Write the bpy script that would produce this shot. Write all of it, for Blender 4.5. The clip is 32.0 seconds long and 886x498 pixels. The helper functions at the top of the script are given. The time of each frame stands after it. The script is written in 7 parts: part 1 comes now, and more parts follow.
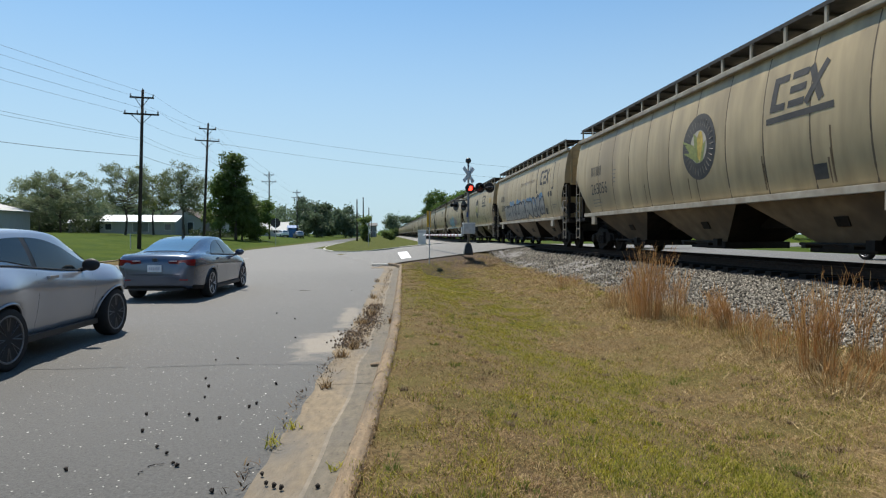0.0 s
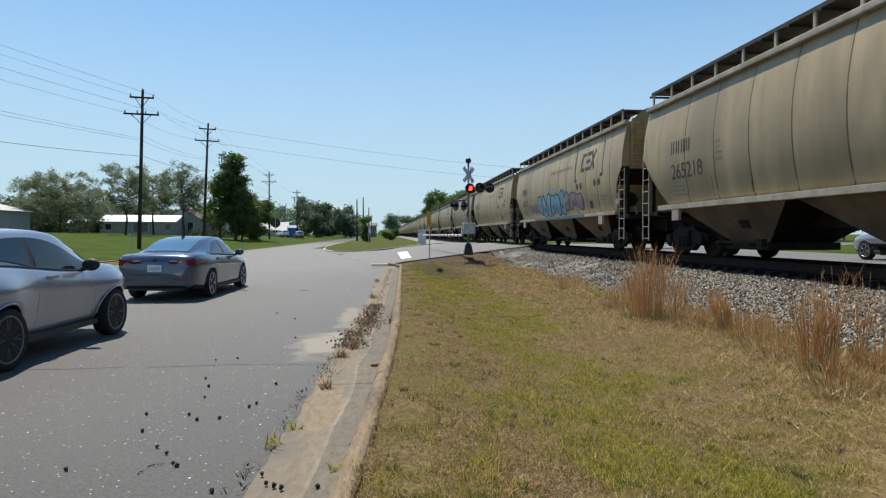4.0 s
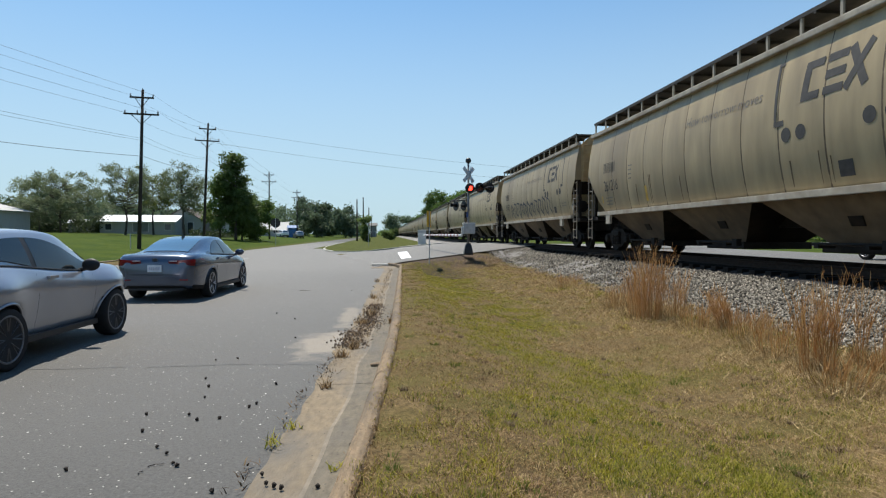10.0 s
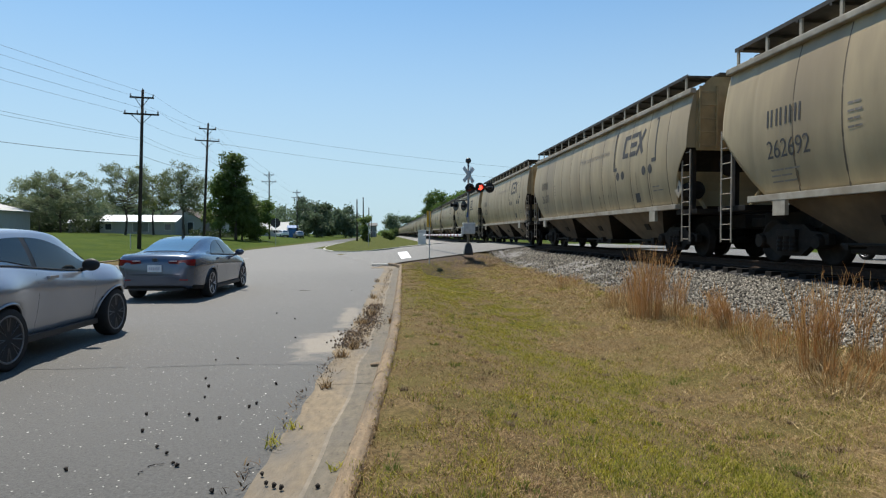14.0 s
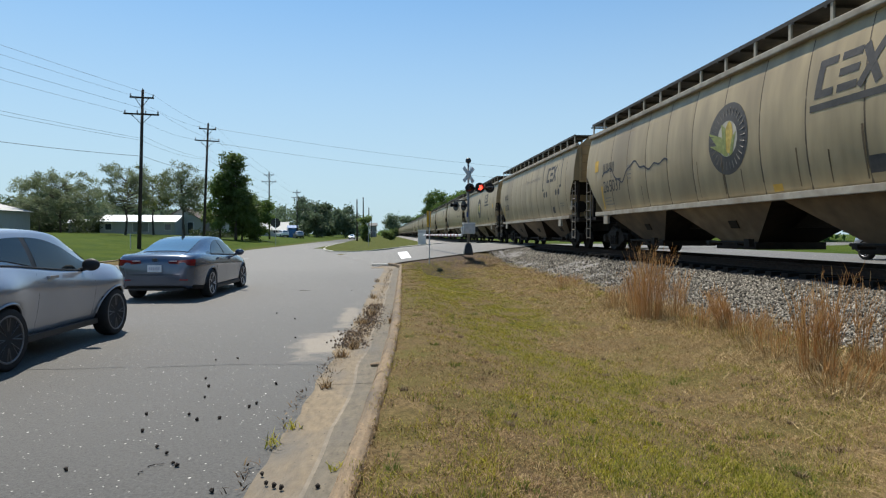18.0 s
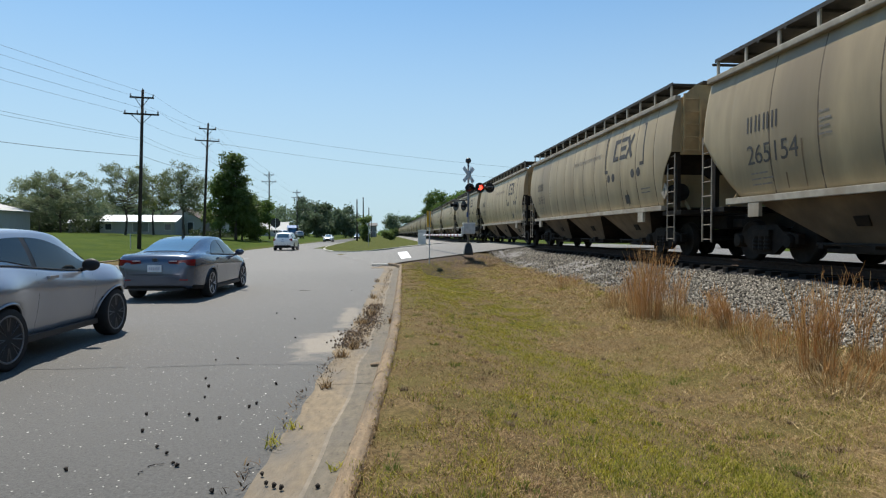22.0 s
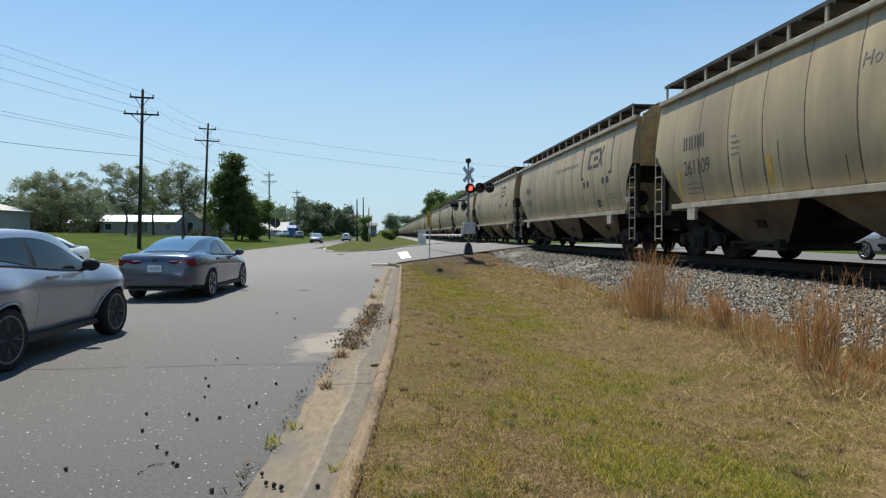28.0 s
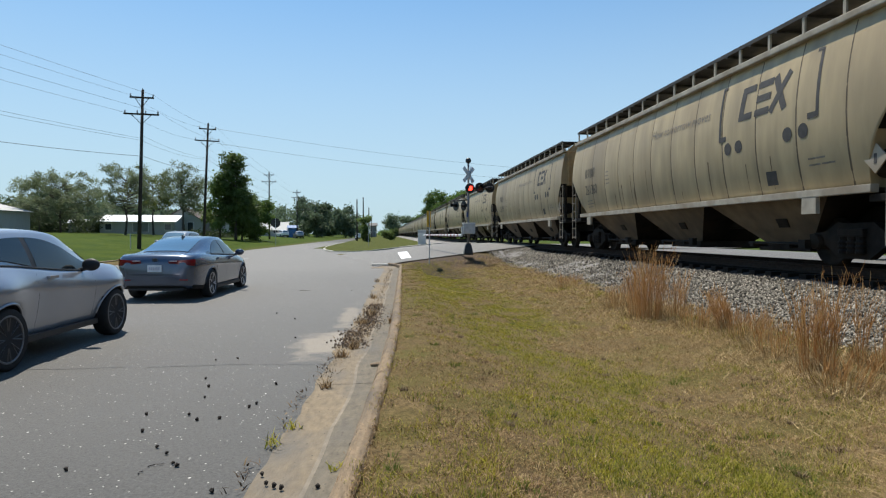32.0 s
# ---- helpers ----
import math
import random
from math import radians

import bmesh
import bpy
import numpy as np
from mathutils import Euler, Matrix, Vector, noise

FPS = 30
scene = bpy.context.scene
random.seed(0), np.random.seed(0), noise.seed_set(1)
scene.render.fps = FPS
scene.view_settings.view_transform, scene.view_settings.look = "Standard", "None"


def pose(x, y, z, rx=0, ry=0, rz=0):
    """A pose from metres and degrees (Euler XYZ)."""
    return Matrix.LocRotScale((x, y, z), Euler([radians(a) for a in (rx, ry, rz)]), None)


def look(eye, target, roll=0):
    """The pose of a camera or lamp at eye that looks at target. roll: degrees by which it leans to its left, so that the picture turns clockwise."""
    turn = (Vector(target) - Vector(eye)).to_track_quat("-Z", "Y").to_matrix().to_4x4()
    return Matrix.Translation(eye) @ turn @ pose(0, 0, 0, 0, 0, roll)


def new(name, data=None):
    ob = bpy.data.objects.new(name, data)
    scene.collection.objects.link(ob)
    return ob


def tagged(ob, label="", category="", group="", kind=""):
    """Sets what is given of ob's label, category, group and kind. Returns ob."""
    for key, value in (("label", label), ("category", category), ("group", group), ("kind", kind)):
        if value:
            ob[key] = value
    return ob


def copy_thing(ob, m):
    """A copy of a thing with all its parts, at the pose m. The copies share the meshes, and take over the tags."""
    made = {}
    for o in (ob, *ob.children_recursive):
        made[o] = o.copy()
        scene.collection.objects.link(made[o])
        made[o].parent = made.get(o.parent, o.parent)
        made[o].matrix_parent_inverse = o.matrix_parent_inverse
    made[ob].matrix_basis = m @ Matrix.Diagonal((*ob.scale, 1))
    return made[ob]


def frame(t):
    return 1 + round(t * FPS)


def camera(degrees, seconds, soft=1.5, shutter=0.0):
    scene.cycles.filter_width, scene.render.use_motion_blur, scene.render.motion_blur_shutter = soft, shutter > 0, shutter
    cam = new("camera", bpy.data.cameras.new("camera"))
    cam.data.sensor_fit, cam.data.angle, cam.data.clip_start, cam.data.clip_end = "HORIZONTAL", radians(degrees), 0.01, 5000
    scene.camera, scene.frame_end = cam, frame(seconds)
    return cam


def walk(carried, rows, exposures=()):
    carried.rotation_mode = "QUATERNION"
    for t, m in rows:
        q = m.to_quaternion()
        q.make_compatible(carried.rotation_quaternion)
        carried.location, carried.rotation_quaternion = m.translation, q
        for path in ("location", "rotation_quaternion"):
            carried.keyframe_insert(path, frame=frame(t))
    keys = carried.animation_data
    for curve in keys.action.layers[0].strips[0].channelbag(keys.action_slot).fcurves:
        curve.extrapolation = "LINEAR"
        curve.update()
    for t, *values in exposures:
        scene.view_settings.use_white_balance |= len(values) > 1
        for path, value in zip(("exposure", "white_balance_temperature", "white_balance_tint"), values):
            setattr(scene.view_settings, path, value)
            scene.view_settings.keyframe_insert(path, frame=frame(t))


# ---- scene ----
# ---- camera, light and sky ----
cam = camera(71.0, 32.0, soft=1.2)
EYE = Vector((0.0, 0.0, 1.5))
AIM = Matrix.Rotation(radians(-5.15), 4, "Z") @ Matrix.Rotation(radians(-1.355), 4, "X") @ Vector((0, 100, 0))
walk(cam, [(0.0, look(EYE, EYE + AIM)), (32.0, look(EYE, EYE + AIM))])

SUN_FROM = Vector((-0.17, 0.38, 0.91)).normalized()
world = bpy.data.worlds.new("sky")
scene.world = world
world.use_nodes = True
wn = world.node_tree
sky = wn.nodes.new("ShaderNodeTexSky")
sky.sky_type = "NISHITA"
sky.sun_disc = False
sky.sun_elevation = math.asin(SUN_FROM.z)
sky.sun_rotation = math.atan2(SUN_FROM.x, SUN_FROM.y)
sky.altitude, sky.air_density, sky.dust_density, sky.ozone_density = 100, 1.0, 0.6, 1.5
wn.nodes["Background"].inputs["Strength"].default_value = 0.09
# the pale summer haze that thickens evenly towards the horizon
sky_co = wn.nodes.new("ShaderNodeTexCoord")
sky_z = wn.nodes.new("ShaderNodeSeparateXYZ")
wn.links.new(sky_co.outputs["Generated"], sky_z.inputs[0])
haze = wn.nodes.new("ShaderNodeValToRGB")
haze.color_ramp.interpolation = "EASE"
haze.color_ramp.elements[0].position, haze.color_ramp.elements[0].color = 0.0, (0.85, 0.85, 0.85, 1)
haze.color_ramp.elements[1].position, haze.color_ramp.elements[1].color = 0.53, (0.0, 0.0, 0.0, 1)
wn.links.new(sky_z.outputs["Z"], haze.inputs["Fac"])
tone = wn.nodes.new("ShaderNodeMix")
tone.data_type, tone.blend_type = "RGBA", "MULTIPLY"
tone.inputs["Factor"].default_value = 1.0
tone.inputs[7].default_value = (0.6, 1.02, 1.22, 1)
wn.links.new(sky.outputs["Color"], tone.inputs[6])
sky_mix = wn.nodes.new("ShaderNodeMix")
sky_mix.data_type = "RGBA"
sky_mix.inputs[7].default_value = (4.5, 5.72, 6.55, 1)
wn.links.new(haze.outputs["Color"], sky_mix.inputs["Factor"])
wn.links.new(tone.outputs[2], sky_mix.inputs[6])
wn.links.new(sky_mix.outputs[2], wn.nodes["Background"].inputs["Color"])
sun = new("sun", bpy.data.lights.new("sun", "SUN"))
sun.data.energy, sun.data.angle, sun.data.color = 5.0, radians(0.53), (1.0, 0.94, 0.84)
sun.matrix_world = look(SUN_FROM * 60, (0, 0, 0))
scene.view_settings.exposure = 0.44

# ---- materials ----
def link(t, a, b):
    t.links.new(a, b)


def mat(name, base, rough=0.8, metal=0.0, var=0.25, scale=6.0, big=0.5, bump=0.0, bump_scale=60.0, tint=None,
        specular=0.5, rand=0.0, coat=0.0, stretch=(1, 1, 1)):
    """A surface with grain at two scales; tint is the colour that the large stains lean to."""
    m = bpy.data.materials.new(name)
    m.use_nodes = True
    t = m.node_tree
    b = t.nodes["Principled BSDF"]
    b.inputs["Roughness"].default_value = rough
    b.inputs["Metallic"].default_value = metal
    b.inputs["Specular IOR Level"].default_value = specular
    b.inputs["Coat Weight"].default_value = coat
    b.inputs["Coat Roughness"].default_value = 0.06
    co = t.nodes.new("ShaderNodeTexCoord")
    mp = t.nodes.new("ShaderNodeMapping")
    mp.inputs["Scale"].default_value = stretch
    link(t, co.outputs["Object"], mp.inputs["Vector"])
    n1 = t.nodes.new("ShaderNodeTexNoise")
    n1.inputs["Scale"].default_value, n1.inputs["Detail"].default_value = scale, 6
    n2 = t.nodes.new("ShaderNodeTexNoise")
    n2.inputs["Scale"].default_value, n2.inputs["Detail"].default_value = big, 5
    link(t, mp.outputs[0], n1.inputs["Vector"])
    link(t, mp.outputs[0], n2.inputs["Vector"])
    c1 = t.nodes.new("ShaderNodeValToRGB")
    lo, hi = [max(0.0, c * (1 - var)) for c in base], [min(1.0, c * (1 + var)) for c in base]
    c1.color_ramp.elements[0].color, c1.color_ramp.elements[1].color = (*lo, 1), (*hi, 1)
    c1.color_ramp.elements[0].position, c1.color_ramp.elements[1].position = 0.3, 0.7
    link(t, n1.outputs["Fac"], c1.inputs["Fac"])
    out = c1.outputs["Color"]
    if tint:
        r = t.nodes.new("ShaderNodeMapRange")
        r.inputs["From Min"].default_value, r.inputs["From Max"].default_value = 0.45, 0.7
        link(t, n2.outputs["Fac"], r.inputs["Value"])
        mx = t.nodes.new("ShaderNodeMix")
        mx.data_type = "RGBA"
        link(t, r.outputs["Result"], mx.inputs["Factor"])
        link(t, out, mx.inputs[6])
        mx.inputs[7].default_value = (*tint, 1)
        out = mx.outputs[2]
    if rand:
        oi = t.nodes.new("ShaderNodeObjectInfo")
        hs = t.nodes.new("ShaderNodeHueSaturation")
        r2 = t.nodes.new("ShaderNodeMapRange")
        r2.inputs["To Min"].default_value, r2.inputs["To Max"].default_value = 1 - rand, 1 + rand
        link(t, oi.outputs["Random"], r2.inputs["Value"])
        link(t, r2.outputs["Result"], hs.inputs["Value"])
        link(t, out, hs.inputs["Color"])
        out = hs.outputs["Color"]
    link(t, out, b.inputs["Base Color"])
    if bump:
        bp = t.nodes.new("ShaderNodeBump")
        bp.inputs["Strength"].default_value, bp.inputs["Distance"].default_value = bump, 0.02
        n3 = t.nodes.new("ShaderNodeTexNoise")
        n3.inputs["Scale"].default_value, n3.inputs["Detail"].default_value = bump_scale, 4
        link(t, mp.outputs[0], n3.inputs["Vector"])
        link(t, n3.outputs["Fac"], bp.inputs["Height"])
        link(t, bp.outputs["Normal"], b.inputs["Normal"])
    return m


def glow_mat(name, colour, strength):
    m = bpy.data.materials.new(name)
    m.use_nodes = True
    b = m.node_tree.nodes["Principled BSDF"]
    b.inputs["Base Color"].default_value = (*[c * 0.5 for c in colour], 1)
    b.inputs["Emission Color"].default_value = (*colour, 1)
    b.inputs["Emission Strength"].default_value = strength
    return m


def glass_mat(name, colour, rough=0.03):
    m = bpy.data.materials.new(name)
    m.use_nodes = True
    b = m.node_tree.nodes["Principled BSDF"]
    b.inputs["Base Color"].default_value = (*colour, 1)
    b.inputs["Roughness"].default_value = rough
    b.inputs["Transmission Weight"].default_value = 0.0
    b.inputs["Coat Weight"].default_value = 0.1
    b.inputs["Coat Roughness"].default_value = 0.02
    return m


M_ASPHALT = mat("asphalt", (0.068, 0.0655, 0.0605), 0.72, var=0.34, scale=40, big=0.22, bump=0.5, bump_scale=90, tint=(0.08, 0.077, 0.071), specular=0.3)


def add_flecks(m, scale, size, colour, amount):
    """Pale aggregate that shows through a worn road surface."""
    t = m.node_tree
    b = t.nodes["Principled BSDF"]
    src = b.inputs["Base Color"].links[0].from_socket
    co = t.nodes.new("ShaderNodeTexCoord")
    vo = t.nodes.new("ShaderNodeTexVoronoi")
    vo.inputs["Scale"].default_value = scale
    link(t, co.outputs["Object"], vo.inputs["Vector"])
    r = t.nodes.new("ShaderNodeMapRange")
    r.inputs["From Min"].default_value, r.inputs["From Max"].default_value = size, size * 0.6
    link(t, vo.outputs["Distance"], r.inputs["Value"])
    pick = t.nodes.new("ShaderNodeSeparateColor")
    link(t, vo.outputs["Color"], pick.inputs[0])
    gt = t.nodes.new("ShaderNodeMath")
    gt.operation = "GREATER_THAN"
    gt.inputs[1].default_value = 1 - amount
    link(t, pick.outputs[0], gt.inputs[0])
    mu = t.nodes.new("ShaderNodeMath")
    mu.operation = "MULTIPLY"
    link(t, r.outputs["Result"], mu.inputs[0])
    link(t, gt.outputs[0], mu.inputs[1])
    mx = t.nodes.new("ShaderNodeMix")
    mx.data_type = "RGBA"
    link(t, mu.outputs[0], mx.inputs["Factor"])
    link(t, src, mx.inputs[6])
    mx.inputs[7].default_value = (*colour, 1)
    link(t, mx.outputs[2], b.inputs["Base Color"])


def add_tone_patch(m, centre, size, colour, grain=2.5):
    """A ragged patch of another tone, such as a stain of washed-out sand."""
    t = m.node_tree
    b = t.nodes["Principled BSDF"]
    src = b.inputs["Base Color"].links[0].from_socket
    co = t.nodes.new("ShaderNodeTexCoord")
    mp = t.nodes.new("ShaderNodeMapping")
    mp.vector_type = "TEXTURE"
    mp.inputs["Location"].default_value, mp.inputs["Scale"].default_value = centre, size
    link(t, co.outputs["Object"], mp.inputs["Vector"])
    ln = t.nodes.new("ShaderNodeVectorMath")
    ln.operation = "LENGTH"
    link(t, mp.outputs[0], ln.inputs[0])
    n = t.nodes.new("ShaderNodeTexNoise")
    n.inputs["Scale"].default_value, n.inputs["Detail"].default_value = grain, 8
    link(t, co.outputs["Object"], n.inputs["Vector"])
    ad = t.nodes.new("ShaderNodeMath")
    ad.operation = "MULTIPLY_ADD"
    ad.inputs[1].default_value = 1.6
    link(t, n.outputs["Fac"], ad.inputs[0])
    link(t, ln.outputs["Value"], ad.inputs[2])
    r = t.nodes.new("ShaderNodeMapRange")
    r.inputs["From Min"].default_value, r.inputs["From Max"].default_value = 1.75, 1.25
    link(t, ad.outputs[0], r.inputs["Value"])
    mx = t.nodes.new("ShaderNodeMix")
    mx.data_type = "RGBA"
    link(t, r.outputs["Result"], mx.inputs["Factor"])
    link(t, src, mx.inputs[6])
    mx.inputs[7].default_value = (*colour, 1)
    link(t, mx.outputs[2], b.inputs["Base Color"])


# a wide paler zone: the asphalt lightens towards the junction and beyond
add_tone_patch(M_ASPHALT, (-5, 66, 0), (70, 62, 20), (0.162, 0.154, 0.14), 0.02)
add_flecks(M_ASPHALT, 60, 0.4, (0.045, 0.043, 0.04), 0.3)
add_flecks(M_ASPHALT, 38, 0.3, (0.45, 0.43, 0.39), 0.06)
add_flecks(M_ASPHALT, 14, 0.16, (0.6, 0.58, 0.54), 0.04)
add_tone_patch(M_ASPHALT, (-0.85, 8.7, 0), (0.5, 1.3, 1), (0.23, 0.2, 0.16))
add_tone_patch(M_ASPHALT, (-0.7, 11.5, 0), (0.22, 2.0, 1), (0.2, 0.175, 0.14))
M_CONCRETE = mat("old_concrete", (0.2, 0.142, 0.083), 0.9, var=0.28, scale=11, big=1.6, bump=0.6, bump_scale=40, tint=(0.1, 0.08, 0.058), stretch=(3, 0.8, 1))
M_GUTTER = mat("stained_gutter", (0.178, 0.136, 0.084), 0.9, var=0.25, scale=12, big=1.4, bump=0.5, bump_scale=40, tint=(0.115, 0.102, 0.084), stretch=(1.6, 0.6, 1))
M_GUTTER_GREY = mat("washed_gutter", (0.122, 0.101, 0.07), 0.9, var=0.25, scale=12, big=1.4, bump=0.5, bump_scale=40, tint=(0.1, 0.088, 0.07), stretch=(1.6, 0.6, 1))
M_GUTTER_LINE = mat("gutter_tide_line", (0.2, 0.165, 0.118), 0.9, var=0.25, scale=12, big=1.4, bump=0.5, bump_scale=40, tint=(0.13, 0.11, 0.085), stretch=(1.6, 0.6, 1))
add_flecks(M_GUTTER_GREY, 30, 0.25, (0.05, 0.04, 0.03), 0.1)
add_flecks(M_GUTTER, 30, 0.25, (0.06, 0.045, 0.032), 0.12)
add_flecks(M_CONCRETE, 22, 0.3, (0.07, 0.05, 0.035), 0.12)


def ground_material():
    """Thatch and soil by the kerb and track, mown green lawn beyond the road, by where they lie."""
    m = mat("lawn_soil", (0.118, 0.083, 0.038), 0.95, var=0.5, scale=24, big=1.1, bump=1.0, bump_scale=45, tint=(0.09, 0.08, 0.02), specular=0.1)
    t = m.node_tree
    b = t.nodes["Principled BSDF"]
    src = b.inputs["Base Color"].links[0].from_socket
    co = t.nodes.new("ShaderNodeTexCoord")
    sp = t.nodes.new("ShaderNodeSeparateXYZ")
    link(t, co.outputs["Object"], sp.inputs[0])
    n = t.nodes.new("ShaderNodeTexNoise")
    n.inputs["Scale"].default_value, n.inputs["Detail"].default_value = 0.5, 8
    link(t, co.outputs["Object"], n.inputs["Vector"])
    green = t.nodes.new("ShaderNodeValToRGB")
    green.color_ramp.elements[0].color, green.color_ramp.elements[1].color = (0.028, 0.05, 0.002, 1), (0.052, 0.074, 0.004, 1)
    green.color_ramp.elements[0].position, green.color_ramp.elements[1].position = 0.35, 0.65
    link(t, n.outputs["Fac"], green.inputs["Fac"])
    out = src
    for lo, hi, far in ((-14.0, -14.6, 1), (14.0, 23.0, 1)):
        r = t.nodes.new("ShaderNodeMapRange")
        r.inputs["From Min"].default_value, r.inputs["From Max"].default_value = lo, hi
        link(t, sp.outputs["X"], r.inputs["Value"])
        mx = t.nodes.new("ShaderNodeMix")
        mx.data_type = "RGBA"
        link(t, r.outputs["Result"], mx.inputs["Factor"])
        link(t, out, mx.inputs[6])
        link(t, green.outputs["Color"], mx.inputs[7])
        out = mx.outputs[2]
    r = t.nodes.new("ShaderNodeMapRange")
    r.inputs["From Min"].default_value, r.inputs["From Max"].default_value = 44.0, 50.0
    r.inputs["To Max"].default_value = 0.72
    link(t, sp.outputs["Y"], r.inputs["Value"])
    mx = t.nodes.new("ShaderNodeMix")
    mx.data_type = "RGBA"
    link(t, r.outputs["Result"], mx.inputs["Factor"])
    link(t, out, mx.inputs[6])
    link(t, green.outputs["Color"], mx.inputs[7])
    out = mx.outputs[2]
    link(t, out, b.inputs["Base Color"])
    return m


M_LAWN = ground_material()
# brown soil of the hollow, its shade put into the dark colour
add_tone_patch(M_LAWN, (2.3, 26.6, 0), (2.3, 3.6, 9), (0.06, 0.046, 0.024), 1.2)
add_tone_patch(M_LAWN, (3.5, 30.6, 0), (6.0, 2.4, 9), (0.075, 0.055, 0.04), 1.2)
M_TAN = mat("hopper_paint", (0.335, 0.258, 0.143), 0.47, var=0.24, scale=2.2, big=0.5, bump=0.16, bump_scale=5, tint=(0.225, 0.167, 0.092), rand=0.13, stretch=(1, 1, 0.22))
# the dirty tan of the bays, darkened by the shade beneath the car
M_TAN_LOW = mat("shaded_bay_paint", (0.12, 0.085, 0.049), 0.85, var=0.3, scale=2.5, big=0.7, tint=(0.062, 0.043, 0.027), rand=0.2)
M_RIM = mat("hopper_rim_paint", (0.34, 0.3, 0.235), 0.65, var=0.2, scale=5, big=1.2, tint=(0.22, 0.175, 0.12), rand=0.08)
M_END = mat("hopper_end_rust", (0.38, 0.27, 0.13), 0.8, var=0.3, scale=2, big=0.9, tint=(0.16, 0.1, 0.05), rand=0.25)
# dirty running gear; also painted shade on undersides and bay slopes
M_UNDER = mat("dirty_iron_and_shade", (0.01, 0.008, 0.0064), 0.75, var=0.5, scale=8, big=1.5, tint=(0.026, 0.019, 0.013), specular=0.2)
M_GRATING = mat("walkway_grating", (0.05, 0.045, 0.04), 0.7, metal=0.3, var=0.3)
M_STENCIL = mat("black_stencil", (0.042, 0.039, 0.037), 0.7, var=0.3, scale=10, tint=(0.085, 0.076, 0.066))
M_RAIL = mat("rail_rust", (0.035, 0.022, 0.015), 0.85, var=0.3, scale=12, specular=0.2)
M_TIE = mat("creosote_wood", (0.012, 0.01, 0.008), 0.95, var=0.4, scale=10, rand=0.3, specular=0.2)
# oily stones, with the train's shade mixed into the near-black
M_SHADED_BED = mat("shaded_oily_ballast", (0.014, 0.012, 0.011), 0.95, var=0.5, scale=20, big=0.8, bump=1.0, bump_scale=14)
M_BALLAST_BED = mat("ballast_bed", (0.2, 0.19, 0.18), 0.95, var=0.5, scale=18, big=0.8, bump=1.0, bump_scale=14, tint=(0.12, 0.11, 0.1))
M_WOOD = mat("pole_wood", (0.032, 0.025, 0.02), 0.9, var=0.3, scale=6, stretch=(4, 4, 0.4), bump=0.4)
def leaf_mat(name, base, tint, rand=0.15):
    m = mat(name, base, 0.6, var=0.45, scale=0.7, big=0.3, tint=tint, rand=rand, specular=0.3)
    t = m.node_tree
    b = t.nodes["Principled BSDF"]
    tr = t.nodes.new("ShaderNodeBsdfTranslucent")
    src = b.inputs["Base Color"].links[0].from_socket
    link(t, src, tr.inputs["Color"])
    mx = t.nodes.new("ShaderNodeMixShader")
    mx.inputs[0].default_value = 0.45
    link(t, b.outputs[0], mx.inputs[1])
    link(t, tr.outputs[0], mx.inputs[2])
    link(t, mx.outputs[0], t.nodes["Material Output"].inputs["Surface"])
    return m


M_LEAF = leaf_mat("leaf_green", (0.11, 0.175, 0.04), (0.065, 0.105, 0.026))
M_LEAF_DARK = leaf_mat("leaf_dark", (0.12, 0.17, 0.05), (0.075, 0.115, 0.032))
M_LEAF_PALE = leaf_mat("leaf_pale", (0.17, 0.2, 0.11), (0.12, 0.15, 0.075))
# leaf tone darkened to hold the shade below the crowns
M_LEAF_SHADE = leaf_mat("leaf_shade", (0.05, 0.07, 0.03), (0.032, 0.046, 0.02))
M_LEAF_LIME = leaf_mat("leaf_lime", (0.18, 0.21, 0.07), (0.12, 0.15, 0.05))
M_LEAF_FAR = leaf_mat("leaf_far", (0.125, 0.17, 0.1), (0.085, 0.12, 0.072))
M_BARK = mat("bark", (0.06, 0.05, 0.042), 0.95, var=0.4, scale=5, bump=0.6, stretch=(3, 3, 0.5))
M_WHITE = mat("white_paint", (0.68, 0.67, 0.65), 0.6, var=0.08, scale=4, tint=(0.6, 0.59, 0.55))
M_GALV = mat("galvanised_steel", (0.45, 0.46, 0.47), 0.5, metal=0.6, var=0.15, scale=5)
M_BLACK = mat("black_enamel", (0.012, 0.012, 0.013), 0.45, var=0.3)

# ---- helpers for shapes ----
def thing(name, m=None, **tags):
    e = new(name)
    e.empty_display_size = 0.2
    if m is not None:
        e.matrix_basis = m
    return tagged(e, **tags)


def finish(bm, smooth=False):
    me = bpy.data.meshes.new("mesh")
    bm.normal_update()
    bm.to_mesh(me)
    bm.free()
    if smooth:
        for p in me.polygons:
            p.use_smooth = True
    return me


def part(name, bm, material, parent=None, label="", m=None, smooth=False):
    me = finish(bm, smooth) if isinstance(bm, bmesh.types.BMesh) else bm
    if material is not None and not me.materials:
        me.materials.append(material)
    ob = new(name, me)
    ob.parent = parent
    if m is not None:
        ob.matrix_basis = m
    if label:
        tagged(ob, label=label)
    return ob


def raw(verts, faces):
    bm = bmesh.new()
    vs = [bm.verts.new(v) for v in verts]
    for f in faces:
        bm.faces.new([vs[i] for i in f])
    return bm


